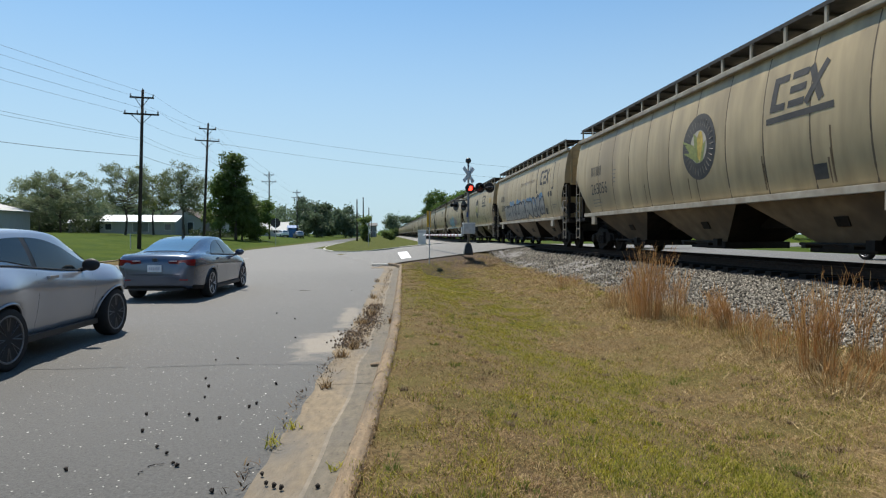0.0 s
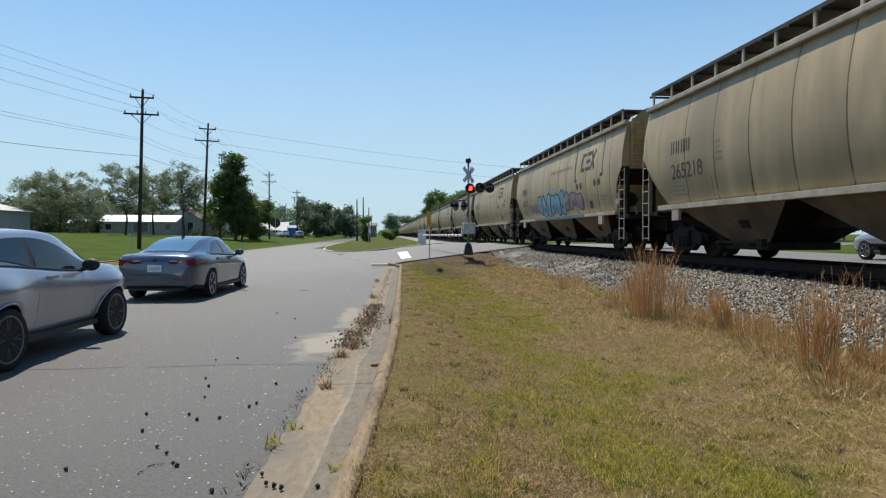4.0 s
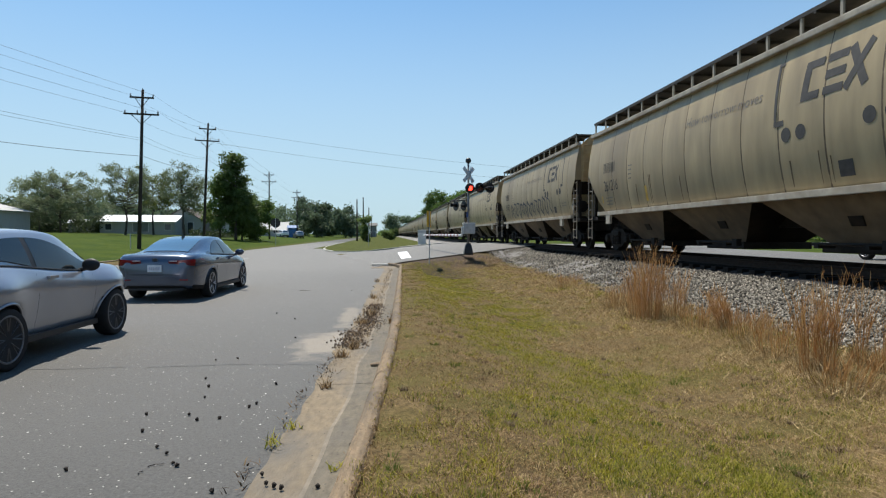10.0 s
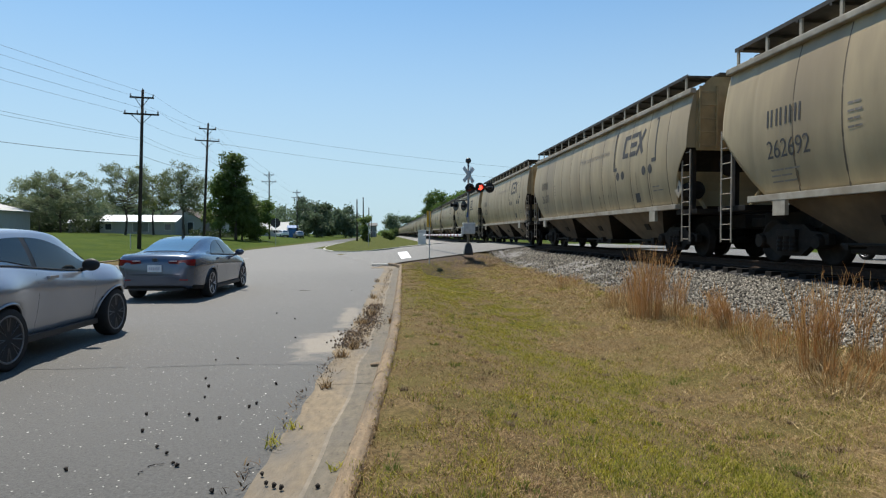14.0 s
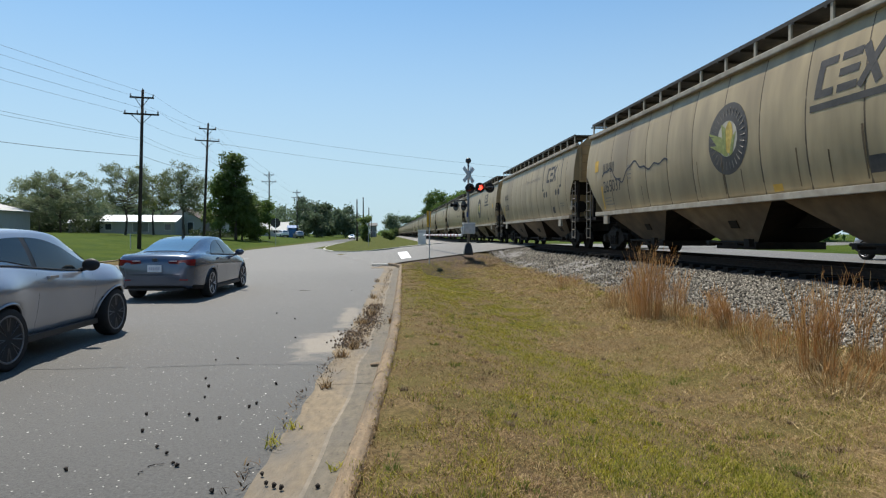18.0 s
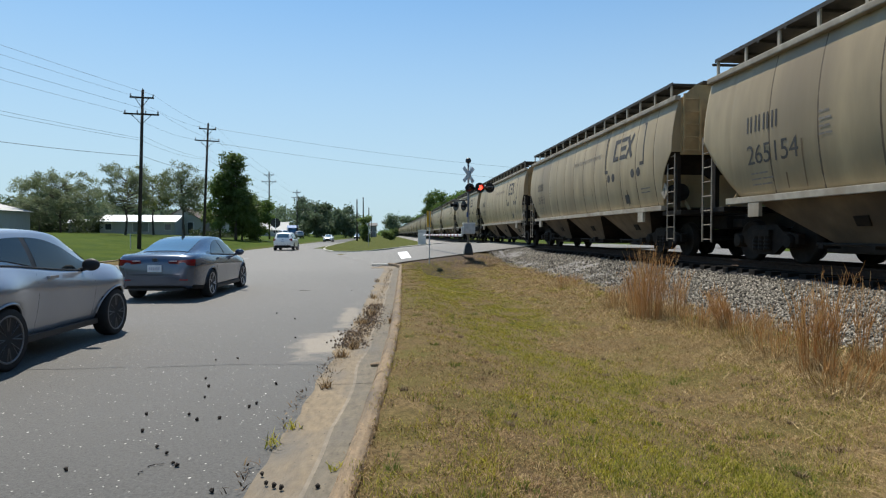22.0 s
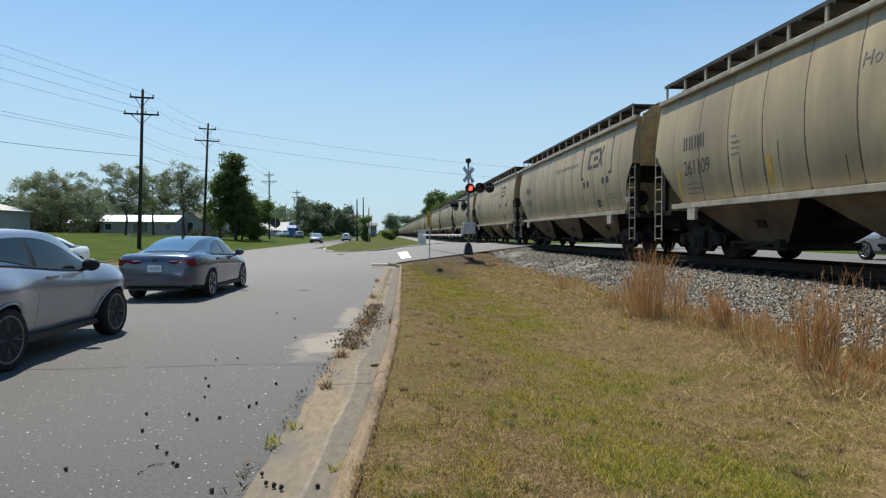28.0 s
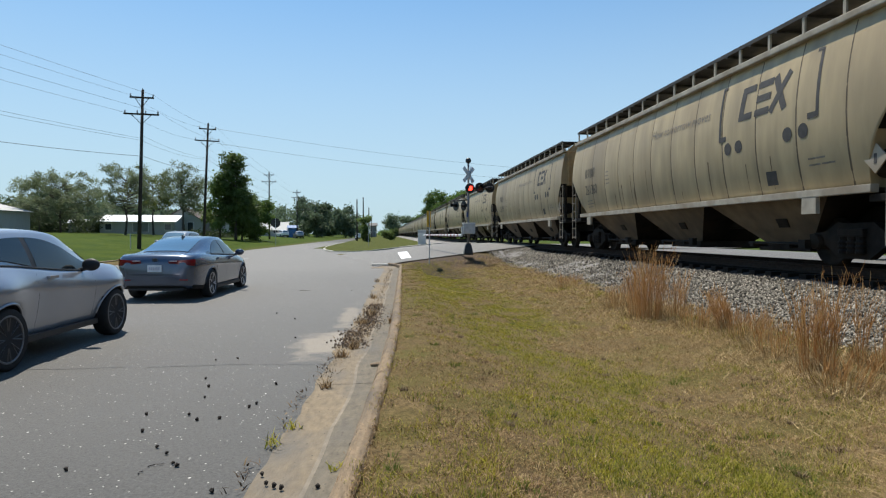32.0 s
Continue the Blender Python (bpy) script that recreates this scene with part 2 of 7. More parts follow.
def box(bm, x0, x1, y0, y1, z0, z1, bevel=0.0):
    v = [bm.verts.new(p) for p in ((x0, y0, z0), (x1, y0, z0), (x1, y1, z0), (x0, y1, z0), (x0, y0, z1), (x1, y0, z1), (x1, y1, z1), (x0, y1, z1))]
    fs = [bm.faces.new([v[i] for i in f]) for f in ((3, 2, 1, 0), (4, 5, 6, 7), (0, 1, 5, 4), (1, 2, 6, 5), (2, 3, 7, 6), (3, 0, 4, 7))]
    if bevel:
        es = list({e for f in fs for e in f.edges})
        bmesh.ops.bevel(bm, geom=es, offset=bevel, segments=2, affect="EDGES", profile=0.7)
    return bm


def boxed(*a, bevel=0.0):
    return box(bmesh.new(), *a, bevel=bevel)


def tube(bm, path, r, sides=8, r1=None, caps=True):
    """A round bar along a list of points, tapering from r to r1."""
    pts = [Vector(p) for p in path]
    rings = []
    n = len(pts)
    up = Vector((0.0, 0.0, 1.0))
    for i, p in enumerate(pts):
        d = (pts[min(i + 1, n - 1)] - pts[max(i - 1, 0)]).normalized()
        a = d.cross(up if abs(d.z) < 0.95 else Vector((1, 0, 0))).normalized()
        b = d.cross(a)
        rr = r if r1 is None else r + (r1 - r) * i / max(1, n - 1)
        rings.append([bm.verts.new(p + (a * math.cos(k * math.tau / sides) + b * math.sin(k * math.tau / sides)) * rr) for k in range(sides)])
    for q, w in zip(rings, rings[1:]):
        for k in range(sides):
            bm.faces.new((q[k], q[(k + 1) % sides], w[(k + 1) % sides], w[k]))
    if caps:
        bm.faces.new(rings[0][::-1])
        bm.faces.new(rings[-1])
    return bm


def tubed(path, r, sides=8, r1=None):
    return tube(bmesh.new(), path, r, sides, r1)


def lathe(bm, profile, sides=20, m=None, caps=True):
    """Turns (radius, height) pairs round the z axis."""
    m = m or Matrix()
    rings = [[bm.verts.new(m @ Vector((r * math.cos(k * math.tau / sides), r * math.sin(k * math.tau / sides), z))) for k in range(sides)] for r, z in profile]
    for q, w in zip(rings, rings[1:]):
        for k in range(sides):
            bm.faces.new((q[k], q[(k + 1) % sides], w[(k + 1) % sides], w[k]))
    if caps:
        bm.faces.new(rings[0][::-1])
        bm.faces.new(rings[-1])
    return bm


def interp(x, pts):
    if x <= pts[0][0]:
        return pts[0][1]
    for (a, p), (b, q) in zip(pts, pts[1:]):
        if x <= b:
            k = (x - a) / (b - a)
            return p + (q - p) * k
    return pts[-1][1]


def ease(a, b, x):
    k = min(1.0, max(0.0, (x - a) / (b - a)))
    return k * k * (3 - 2 * k)


def at(px, s):
    """x of the bearing px (1568 wide) at distance s along the track."""
    return s * math.tan(math.atan((px - 784) / 1099) + radians(5.15))


# ---- the plan: x to the right of the kerb, y along the track, z up from the gutter ----
TRACK_X, RAIL_Z = 9.2, 0.9


def kerb_line(y):
    return -0.22 + 0.027 * y


def kerb_sway(y):
    """How far the kerb swings towards the road near the camera."""
    return 0.0031 * max(0.0, 11.5 - max(y, 1.0)) ** 2


def kerb_x(y):
    return kerb_line(y) - kerb_sway(y)


def road_z(x, y):
    """The crossing road, which climbs from the main road to the rails."""
    z = interp(x, [(-1, 0.0), (-0.2, 0.02), (1, 0.2), (4, 0.48), (7.9, 0.84), (8.4, 0.88), (10.0, 0.88), (13, 0.7), (20, 0.55), (60, 0.5)])
    begin = 28.0 + 5.52 * max(0.0, -0.2 - x)
    bump = ease(-5.5, 0.8, x) * (1 - ease(4, 8, x)) * ease(0.0, 5.0, y - begin)
    return z + bump * min(0.3, max(0.0, (y - 33) * 0.028))


def left_z(x, y):
    """The lawn that rises beyond the far kerb."""
    return interp(-x, [(14.3, 0.1), (16, 0.2), (20, 0.6), (30, 1.25), (45, 1.75), (80, 2.1), (300, 2.5)])


def verge_z(x, y):
    """Lawn, ditch and ballast shoulder between kerb and track."""
    k = kerb_x(y)
    near = [(k + 0.1, -0.06), (k + 0.17, 0.12), (k + 0.8, 0.12), (1.6, -0.05), (2.7, -0.2), (3.6, -0.16), (4.6, -0.05), (5.5, 0.05), (6.1, 0.1), (7.3, 0.36), (7.95, 0.45), (10.45, 0.45), (12.2, 0.35), (13.4, 0.5), (23, 0.5), (60, 1.0)]
    return interp(x, near)


# main road: flat sheet from behind the camera past the junction, bending away beyond it
def right_edge(y):
    return interp(y, [(-60, kerb_line(-60) - 0.55), (27.5, kerb_line(27.5) - 0.6), (28, -0.2), (60, -6.0), (70, -7.2), (90, -7.6), (140, -7.6), (500, -12), (1200, -40)])


def left_edge(y):
    return interp(y, [(-60, -14.0), (32, -14.1), (70, -15.0), (110, -15.3), (180, -15.6), (500, -24), (1200, -60)])


def side_near(x):
    """The near edge of the crossing road."""
    return interp(x, [(-0.2, 28.0), (-0.15, 29.9), (0.5, 29.9), (1.2, 30.2), (3.0, 31.5), (8, 34.5), (60, 60)])


def side_far(x):
    """The far edge of the crossing road."""
    return interp(x, [(-7, 60), (-3, 48.5), (0, 46.5), (8, 48), (60, 75)])


def ground_z(x, y):
    if x < -14.3:
        z = left_z(x, y)
        return z
    if x < kerb_x(y) and x < 0.5:
        if y < 46 or x < right_edge(y) + 0.3:
            return -0.06
        f = side_far(x)
        r = road_z(x, min(y, f)) - 0.03
        return r + (0.12 + 0.004 * (y - 46) * ease(60, 200, y) - r) * ease(f, f + 10, y)
    z = verge_z(x, y) - 0.2 * math.exp(-((x - 2.3) / 0.9) ** 2 - ((y - 25.8) / 2.3) ** 2)
    e = side_near(x)
    c = ease(e - 3.8 + 1.6 * ease(4, 6.5, x), e + 0.1, y) * (1 - ease(side_far(x) + 0.5, side_far(x) + 8, y))
    if c > 0:
        z = z + (road_z(x, y) - 0.05 - 0.12 * ease(4.6, 5.8, x) - z) * c
    if y > 46 and x < 8:
        z = z + (0.12 - z) * ease(side_far(x) + 0.5, side_far(x) + 8, y) * (1 - ease(5, 8, x))
    return z


def sheet(xs, ys, zf):
    vs = [(x, y, zf(x, y)) for y in ys for x in xs]
    n = len(xs)
    fs = [(j * n + i, j * n + i + 1, (j + 1) * n + i + 1, (j + 1) * n + i) for j in range(len(ys) - 1) for i in range(n - 1)]
    me = bpy.data.meshes.new("mesh")
    me.from_pydata(vs, [], fs)
    me.update()
    return me


def steps(*runs):
    out = []
    for a, b, d in runs:
        n = max(1, round((b - a) / d))
        out += [a + (b - a) * i / n for i in range(n)]
    return out + [runs[-1][1]]


def rough_ground(x, y):
    z = ground_z(x, y)
    if kerb_x(y) + 0.2 < x < 7 and 0 < y < 32:
        z += (0.04 * noise.noise((x * 1.1, y * 1.1, 0)) + 0.018 * noise.noise((x * 3.2, y * 3.2, 3))) * (1 - ease(27, 29, y))
    return z


XS = steps((-2500, -300, 400), (-300, -60, 30), (-60, -14.4, 3.5), (-14.4, -0.4, 2.0), (-0.4, 1.0, 0.07), (1.0, 8.2, 0.13), (8.2, 14, 0.5), (14, 60, 4), (60, 300, 30), (300, 2500, 400))
YS = steps((-600, -40, 100), (-40, 0, 4), (0, 24, 0.15), (24, 54, 0.4), (54, 120, 5), (120, 400, 25), (400, 4000, 400))
ground = part("ground", sheet(XS, YS, rough_ground), M_LAWN)
tagged(ground, kind="structure")
for p in ground.data.polygons:
    p.use_smooth = True


def band(lo, hi, ys, n, z=0.0):
    vs, fs = [], []
    for y in ys:
        a, b = lo(y), hi(y)
        for i in range(n + 1):
            x = a + (b - a) * i / n
            vs.append((x, y, z(x, y) if callable(z) else z))
    for j in range(len(ys) - 1):
        for i in range(n):
            k = j * (n + 1) + i
            fs.append((k, k + 1, k + n + 2, k + n + 1))
    me = bpy.data.meshes.new("mesh")
    me.from_pydata(vs, [], fs)
    me.update()
    return me


main_ys = steps((-60, 27.5, 2.5), (27.5, 120, 2.5), (120, 1200, 40))
road = part("road", band(left_edge, right_edge, main_ys, 8, 0.0), M_ASPHALT)
tagged(road, kind="structure")


side_xs = steps((-6, 14, 0.5), (14, 60, 6))
vs, fs = [], []
for x in side_xs:
    a, b = (side_near(x), side_far(x)) if x > -0.2 else (26.6 + (-0.2 - x) * 5.52, side_far(x))
    for i in range(13):
        y = a + (b - a) * i / 12
        vs.append((x, y, road_z(x, y) + 0.006))
for j in range(len(side_xs) - 1):
    for i in range(12):
        k = j * 13 + i
        fs.append((k, k + 13, k + 14, k + 1))
me = bpy.data.meshes.new("mesh")
me.from_pydata(vs, [], fs)
side_road = part("side_road", me, M_ASPHALT)
tagged(side_road, kind="structure")

# ---- track ----
def bed_rise(x, y, z):
    """The stones climb to the crossing's asphalt."""
    e = side_near(x)
    return z + max(0.0, road_z(x, y) - 0.06 - z) * ease(e - 2.2, e + 0.2, y)


def track():
    for side in (-1, 1):
        x = TRACK_X + side * 0.755
        bm = bmesh.new()
        prof = [(-0.07, -0.17), (0.07, -0.17), (0.07, -0.155), (0.012, -0.14), (0.012, -0.05), (0.036, -0.035), (0.036, 0.0), (-0.036, 0.0), (-0.036, -0.035), (-0.012, -0.05), (-0.012, -0.14), (-0.07, -0.155)]
        rows = [[bm.verts.new((x + a, y, RAIL_Z + b)) for a, b in prof] for y in (-60, 40, 200, 900)]
        for q, w in zip(rows, rows[1:]):
            for i in range(len(prof)):
                bm.faces.new((q[i], q[(i + 1) % 12], w[(i + 1) % 12], w[i]))
        tagged(part("rail", bm, M_RAIL), label="rusty steel rail on wooden ties", category="rail", group="rails of the track")
    tie = boxed(-1.3, 1.3, -0.11, 0.11, -0.16, 0.0, bevel=0.012)
    me = finish(tie)
    me.materials.append(M_TIE)
    bed = thing("track_ties", kind="structure", label="dark creosoted wooden railway ties in ballast")
    for i in range(150):
        y = -12 + i * 0.54
        part("tie", me, M_TIE, bed, m=pose(TRACK_X + random.uniform(-0.03, 0.03), y, RAIL_Z - 0.172, 0, 0, random.uniform(-0.6, 0.6)))
    for side, xm in ((-1, TRACK_X), ):
        vs = []
        prof = [(5.6, 0.04), (6.3, 0.18), (7.3, 0.42), (7.75, 0.52), (7.95, 0.64), (8.4, 0.69), (10.0, 0.69), (10.5, 0.64), (11.8, 0.4), (12.6, 0.3)]
        ys = steps((-30, 35.4, 0.45))
        verts = [(px + 0.12 * noise.noise((px, y * 0.6, 5)), y, bed_rise(px, y, pz + 0.05 * noise.noise((px * 2, y * 1.1, 1)) * (1 if px < 7.6 else 0.3)) if px < 8.2 else pz) for y in ys for px, pz in prof]
        n = len(prof)
        faces = [(j * n + i, j * n + i + 1, (j + 1) * n + i + 1, (j + 1) * n + i) for j in range(len(ys) - 1) for i in range(n - 1)]
        ys2 = steps((49, 120, 4), (120, 900, 60))
        o = len(verts)
        verts += [(px, y, pz) for y in ys2 for px, pz in prof]
        faces += [(o + j * n + i, o + j * n + i + 1, o + (j + 1) * n + i + 1, o + (j + 1) * n + i) for j in range(len(ys2) - 1) for i in range(n - 1)]
        m2 = bpy.data.meshes.new("mesh")
        m2.from_pydata(verts, [], faces)
        m2.materials.append(M_BALLAST_BED)
        m2.materials.append(M_SHADED_BED)
        # the strip beneath the cars carries their shade in its colour
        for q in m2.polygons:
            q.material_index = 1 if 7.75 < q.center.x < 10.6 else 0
        tagged(part("ballast_bed", m2, M_BALLAST_BED), kind="structure", label="grey crushed stone ballast bed under the track")


track()

# ---- the train ----
# half the body length and the coupled length of the two kinds of car
HALVES = {"bracket": 8.2, "corn": 8.9}
LENGTHS = {"bracket": 18.1, "corn": 19.46}
HW = [(1.25, 1.37), (1.36, 1.405), (1.5, 1.445), (1.65, 1.482), (1.8, 1.513), (2.0, 1.55), (2.2, 1.577), (2.4, 1.595), (2.6, 1.605), (2.9, 1.605), (3.1, 1.597), (3.3, 1.58), (3.5, 1.555), (3.7, 1.522), (3.85, 1.493), (4.0, 1.46), (4.25, 1.39)]
EAVE = 4.25


def half_width(z):
    return interp(z, HW)


def bay_bottom(y, half):
    """Height of the lower edge of the side sheet: an arch at the leading end, a long slope at the trailing one."""
    if y < 0:
        a = -y - (half - 0.8)
        return 1.36 if a <= 0 else 1.36 + 1.45 * math.sqrt(min(1.0, a / 0.8))
    a = y - (half - 1.4)
    return 1.36 if a <= 0 else 1.36 + 1.38 * min(1.0, a / 1.35) ** 1.15


def hopper_body(half):
    cols = [-half, half]
    seams = [-(half - 1.15) + i * 2 * (half - 1.15) / 11 for i in range(12)]
    for c in seams:
        cols += [c - 0.13, c - 0.05, c, c + 0.05, c + 0.13]
    cols += [-half + d for d in (0.03, 0.1, 0.2, 0.35, 0.5, 0.65, 0.74, 0.79, 0.82)] + [half - d for d in (0.05, 0.3, 0.6, 0.9, 1.15, 1.37, 1.42)]
    cols = sorted(set(round(c, 3) for c in cols))
    bm = bmesh.new()
    rings = []
    for y in cols:
        # the sheets draw in to a crease at each weld
        ridge = -0.008 * max(0.0, 1 - min(abs(y - c) for c in seams) / 0.13) ** 1.6
        b = bay_bottom(y, half)
        zs = [b + (EAVE - b) * i / 20 for i in range(21)]
        side = [(half_width(z) + ridge, z) for z in zs]
        roof = [(1.0, EAVE + 0.13), (0.5, EAVE + 0.19)]
        ring = [(-x, z) for x, z in side] + [(-x, z) for x, z in roof] + [(x, z) for x, z in roof[::-1]] + [(x, z) for x, z in side[::-1]]
        rings.append([bm.verts.new((x, y, z)) for x, z in ring])
    for q, w in zip(rings, rings[1:]):
        n = len(q)
        for i in range(n):
            bm.faces.new((q[i], w[i], w[(i + 1) % n], q[(i + 1) % n]))
    bm.faces.new(rings[0])
    bm.faces.new(rings[-1][::-1])
    bmesh.ops.recalc_face_normals(bm, faces=bm.faces)
    # shade below the body, painted near-black on faces that look down
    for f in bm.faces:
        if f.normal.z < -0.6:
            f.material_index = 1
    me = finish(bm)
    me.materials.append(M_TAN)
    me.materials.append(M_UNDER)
    for q in me.polygons:
        q.use_smooth = abs(q.normal.y) < 0.3 and q.normal.z > -0.6
    return me


def hopper_bay(y0, k):
    bm = bmesh.new()
    top, bot = [(-1.45, -2.13 * k), (1.45, -2.13 * k), (1.45, 2.13 * k), (-1.45, 2.13 * k)], [(-0.74, -0.75), (0.74, -0.75), (0.74, 0.75), (-0.74, 0.75)]
    a = [bm.verts.new((x, y0 + y, 1.37)) for x, y in top]
    b = [bm.verts.new((x, y0 + y, 0.42)) for x, y in bot]
    for i in range(4):
        bm.faces.new((a[i], a[(i + 1) % 4], b[(i + 1) % 4], b[i]))
    bm.faces.new(a[::-1])
    bm.faces.new(b)
    bmesh.ops.recalc_face_normals(bm, faces=bm.faces)
    # the slope sheets between the bays get their shade as near-black colour
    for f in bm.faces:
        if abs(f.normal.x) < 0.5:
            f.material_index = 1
    me = finish(bm)
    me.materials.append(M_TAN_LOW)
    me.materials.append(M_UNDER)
    return me


def ladder(x, y, z0, z1, n, w=0.42):
    bm = bmesh.new()
    for s in (-1, 1):
        box(bm, x - 0.012, x + 0.012, y + s * w / 2 - 0.022, y + s * w / 2 + 0.022, z0, z1)
    for i in range(n):
        z = z0 + 0.06 + (z1 - z0 - 0.12) * i / (n - 1)
        tube(bm, [(x, y - w / 2, z), (x, y + w / 2, z)], 0.014, 6)
    return bm


def wheelset_mesh():
    bm = bmesh.new()
    turn = Matrix.Rotation(radians(90), 4, "Y")
    for s in (-1, 1):
        lathe(bm, [(0.10, -0.07), (0.16, -0.05), (0.36, -0.03), (0.40, -0.065), (0.457, -0.065), (0.462, 0.03), (0.485, 0.045), (0.485, 0.075), (0.40, 0.075), (0.36, 0.0), (0.16, 0.02), (0.10, 0.07)],
              28, Matrix.Translation((s * 0.735, 0, 0)) @ (turn if s < 0 else Matrix.Rotation(radians(-90), 4, "Y")))
    lathe(bm, [(0.085, -1.05), (0.085, 1.05)], 12, turn)
    return bm


def side_frame_mesh():
    bm = bmesh.new()
    # arched casting: top chord, two pedestals, lower tension member
    pts_out = [(-1.14, 0.40), (-1.14, 0.60), (-0.66, 0.66), (-0.45, 0.80), (0.45, 0.80), (0.66, 0.66), (1.14, 0.60), (1.14, 0.40), (0.70, 0.40), (0.36, 0.17), (-0.36, 0.17), (-0.70, 0.40)]
    hole = [(-0.30, 0.30), (-0.30, 0.66), (0.30, 0.66), (0.30, 0.30)]
    for x0, x1 in ((-0.07, 0.07), ):
        for a, b in ((0, 12), ):
            f = [bm.verts.new((x0, y, z)) for y, z in pts_out]
            g = [bm.verts.new((x1, y, z)) for y, z in pts_out]
            bm.faces.new(f)
            bm.faces.new(g[::-1])
            for i in range(12):
                bm.faces.new((f[i], g[i], g[(i + 1) % 12], f[(i + 1) % 12]))
    for s in (-1, 1):
        lathe(bm, [(0.13, -0.16), (0.15, -0.12), (0.15, 0.10)], 14, Matrix.Translation((0, s * 0.89, 0.457)) @ Matrix.Rotation(radians(90), 4, "Y"))
    for y in (-0.2, 0.0, 0.2):
        lathe(bm, [(0.085, 0.26), (0.095, 0.3), (0.075, 0.34), (0.095, 0.38), (0.075, 0.42), (0.095, 0.46), (0.075, 0.5), (0.085, 0.56)], 10, Matrix.Translation((-0.10, y, 0)))
    box(bm, -0.16, 0.1, -0.3, 0.3, 0.56, 0.7, 0.02)
    bmesh.ops.recalc_face_normals(bm, faces=bm.faces)
    return bm


CHIP = {}
M_LADDER = mat("ladder_grey", (0.2, 0.172, 0.135), 0.7, var=0.25, scale=6, rand=0.3)
M_SEAM = mat("seam_dirt", (0.1, 0.073, 0.045), 0.8, var=0.4, scale=5, stretch=(1, 1, 0.4))


def build_hopper(kind):
    car = thing("hopper_car")
    HALF = HALVES[kind]
    stretch = (HALF - 1.7) / 6.45
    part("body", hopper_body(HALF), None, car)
    for s in (-1, 1):
        part("roof_rim", boxed(s * 1.45 - 0.075, s * 1.45 + 0.075, -HALF - 0.03, HALF + 0.03, EAVE - 0.06, EAVE + 0.07, bevel=0.025), M_RIM, car, "pale painted roof rim")
        bm = boxed(s * 1.53 - 0.075, s * 1.53 + 0.075, -HALF + 0.6, HALF - 1.0, 1.265, 1.40, bevel=0.012)
        for y in (-HALF + 2.05, HALF - 2.05):
            box(bm, s * 1.56 - 0.04, s * 1.56 + 0.04, y - 0.19, y + 0.19, 0.97, 1.27)
        part("side_sill", bm, M_RIM, car, "pale side sill with dirt streaks")
        g = boxed(s * 1.12 - 0.34, s * 1.12 + 0.34, -HALF + 0.25, HALF - 0.25, EAVE + 0.40, EAVE + 0.445)
        for y in [-HALF + 0.55 + 0.9 * i for i in range(18 if HALF < 8.5 else 20)]:
            box(g, s * 1.12 - 0.36, s * 1.12 + 0.36, y - 0.03, y + 0.03, EAVE + 0.35, EAVE + 0.40)
        box(g, s * 1.47 - 0.012, s * 1.47 + 0.012, -HALF + 0.25, HALF - 0.25, EAVE + 0.39, EAVE + 0.47)
        part("walkway", g, M_GRATING, car, "dark steel grating roof walkway")
        if "post" not in CHIP:
            CHIP["post"] = finish(boxed(-0.02, 0.02, -0.035, 0.035, 0.0, 0.41))
            CHIP["post"].materials.append(M_RIM)
        for i in range(16 if s < 0 else 8):
            y = -HALF + 0.35 + (2 * HALF - 0.7) * i / (15 if s < 0 else 7)
            part("walkway_post", CHIP["post"], M_RIM, car, m=pose(s * 1.45, y, EAVE + 0.05))
    if "seam" not in CHIP:
        bm = bmesh.new()
        patch(bm, ((-0.024, 1.42), (0.024, 1.42), (0.014, 4.16), (-0.014, 4.16)), 9, -0.004)
        CHIP["seam"] = finish(bm)
        CHIP["seam"].materials.append(M_SEAM)
    for i in range(12):
        y = -(HALF - 1.15) + i * 2 * (HALF - 1.15) / 11
        if -HALF + 0.8 < y < HALF - 1.9:
            part("weld_seam", CHIP["seam"], M_SEAM, car, m=pose(0, y, 0))
    for y in (-4.3 * stretch, 0.0, 4.3 * stretch):
        bay = part("hopper_bay", hopper_bay(y, stretch), M_TAN_LOW, car, "dirty brown discharge bay with shade in its colour")
        bm = boxed(-0.85, 0.85, y - 0.85, y + 0.85, 0.25, 0.418, bevel=0.02)
        tube(bm, [(-1.3, y - 1.25, 0.42), (-1.3, y + 0.5, 0.42)], 0.03, 8)
        box(bm, -1.34, -1.0, y + 0.3, y + 0.42, 0.34, 0.42)
        box(bm, -1.36, -1.24, y - 1.4, y - 1.2, 0.33, 0.5)
        box(bm, -1.33, -1.0, y - 0.9, y - 0.8, 0.34, 0.42)
        part("discharge_gate", bm, M_UNDER, bay)
        port = bmesh.new()
        face = lambda z, o: -(0.74 + 0.71 * (z - 0.42) / 0.95) - o
        a, b = ([port.verts.new((face(z, o), y + dy, z)) for dy, z in ((-0.5, 0.92), (-0.42, 0.74), (-0.1, 0.74), (-0.16, 0.92))] for o in (0.03, -0.03))
        port.faces.new(a)
        for i in range(4):
            port.faces.new((a[i], b[i], b[(i + 1) % 4], a[(i + 1) % 4]))
        bmesh.ops.recalc_face_normals(port, faces=port.faces)
        part("vibrator_bracket", port, M_UNDER, bay)
    part("centre_sill", boxed(-0.28, 0.28, -HALF - 0.45, HALF + 0.45, 0.75, 1.1, bevel=0.02), M_UNDER, car)
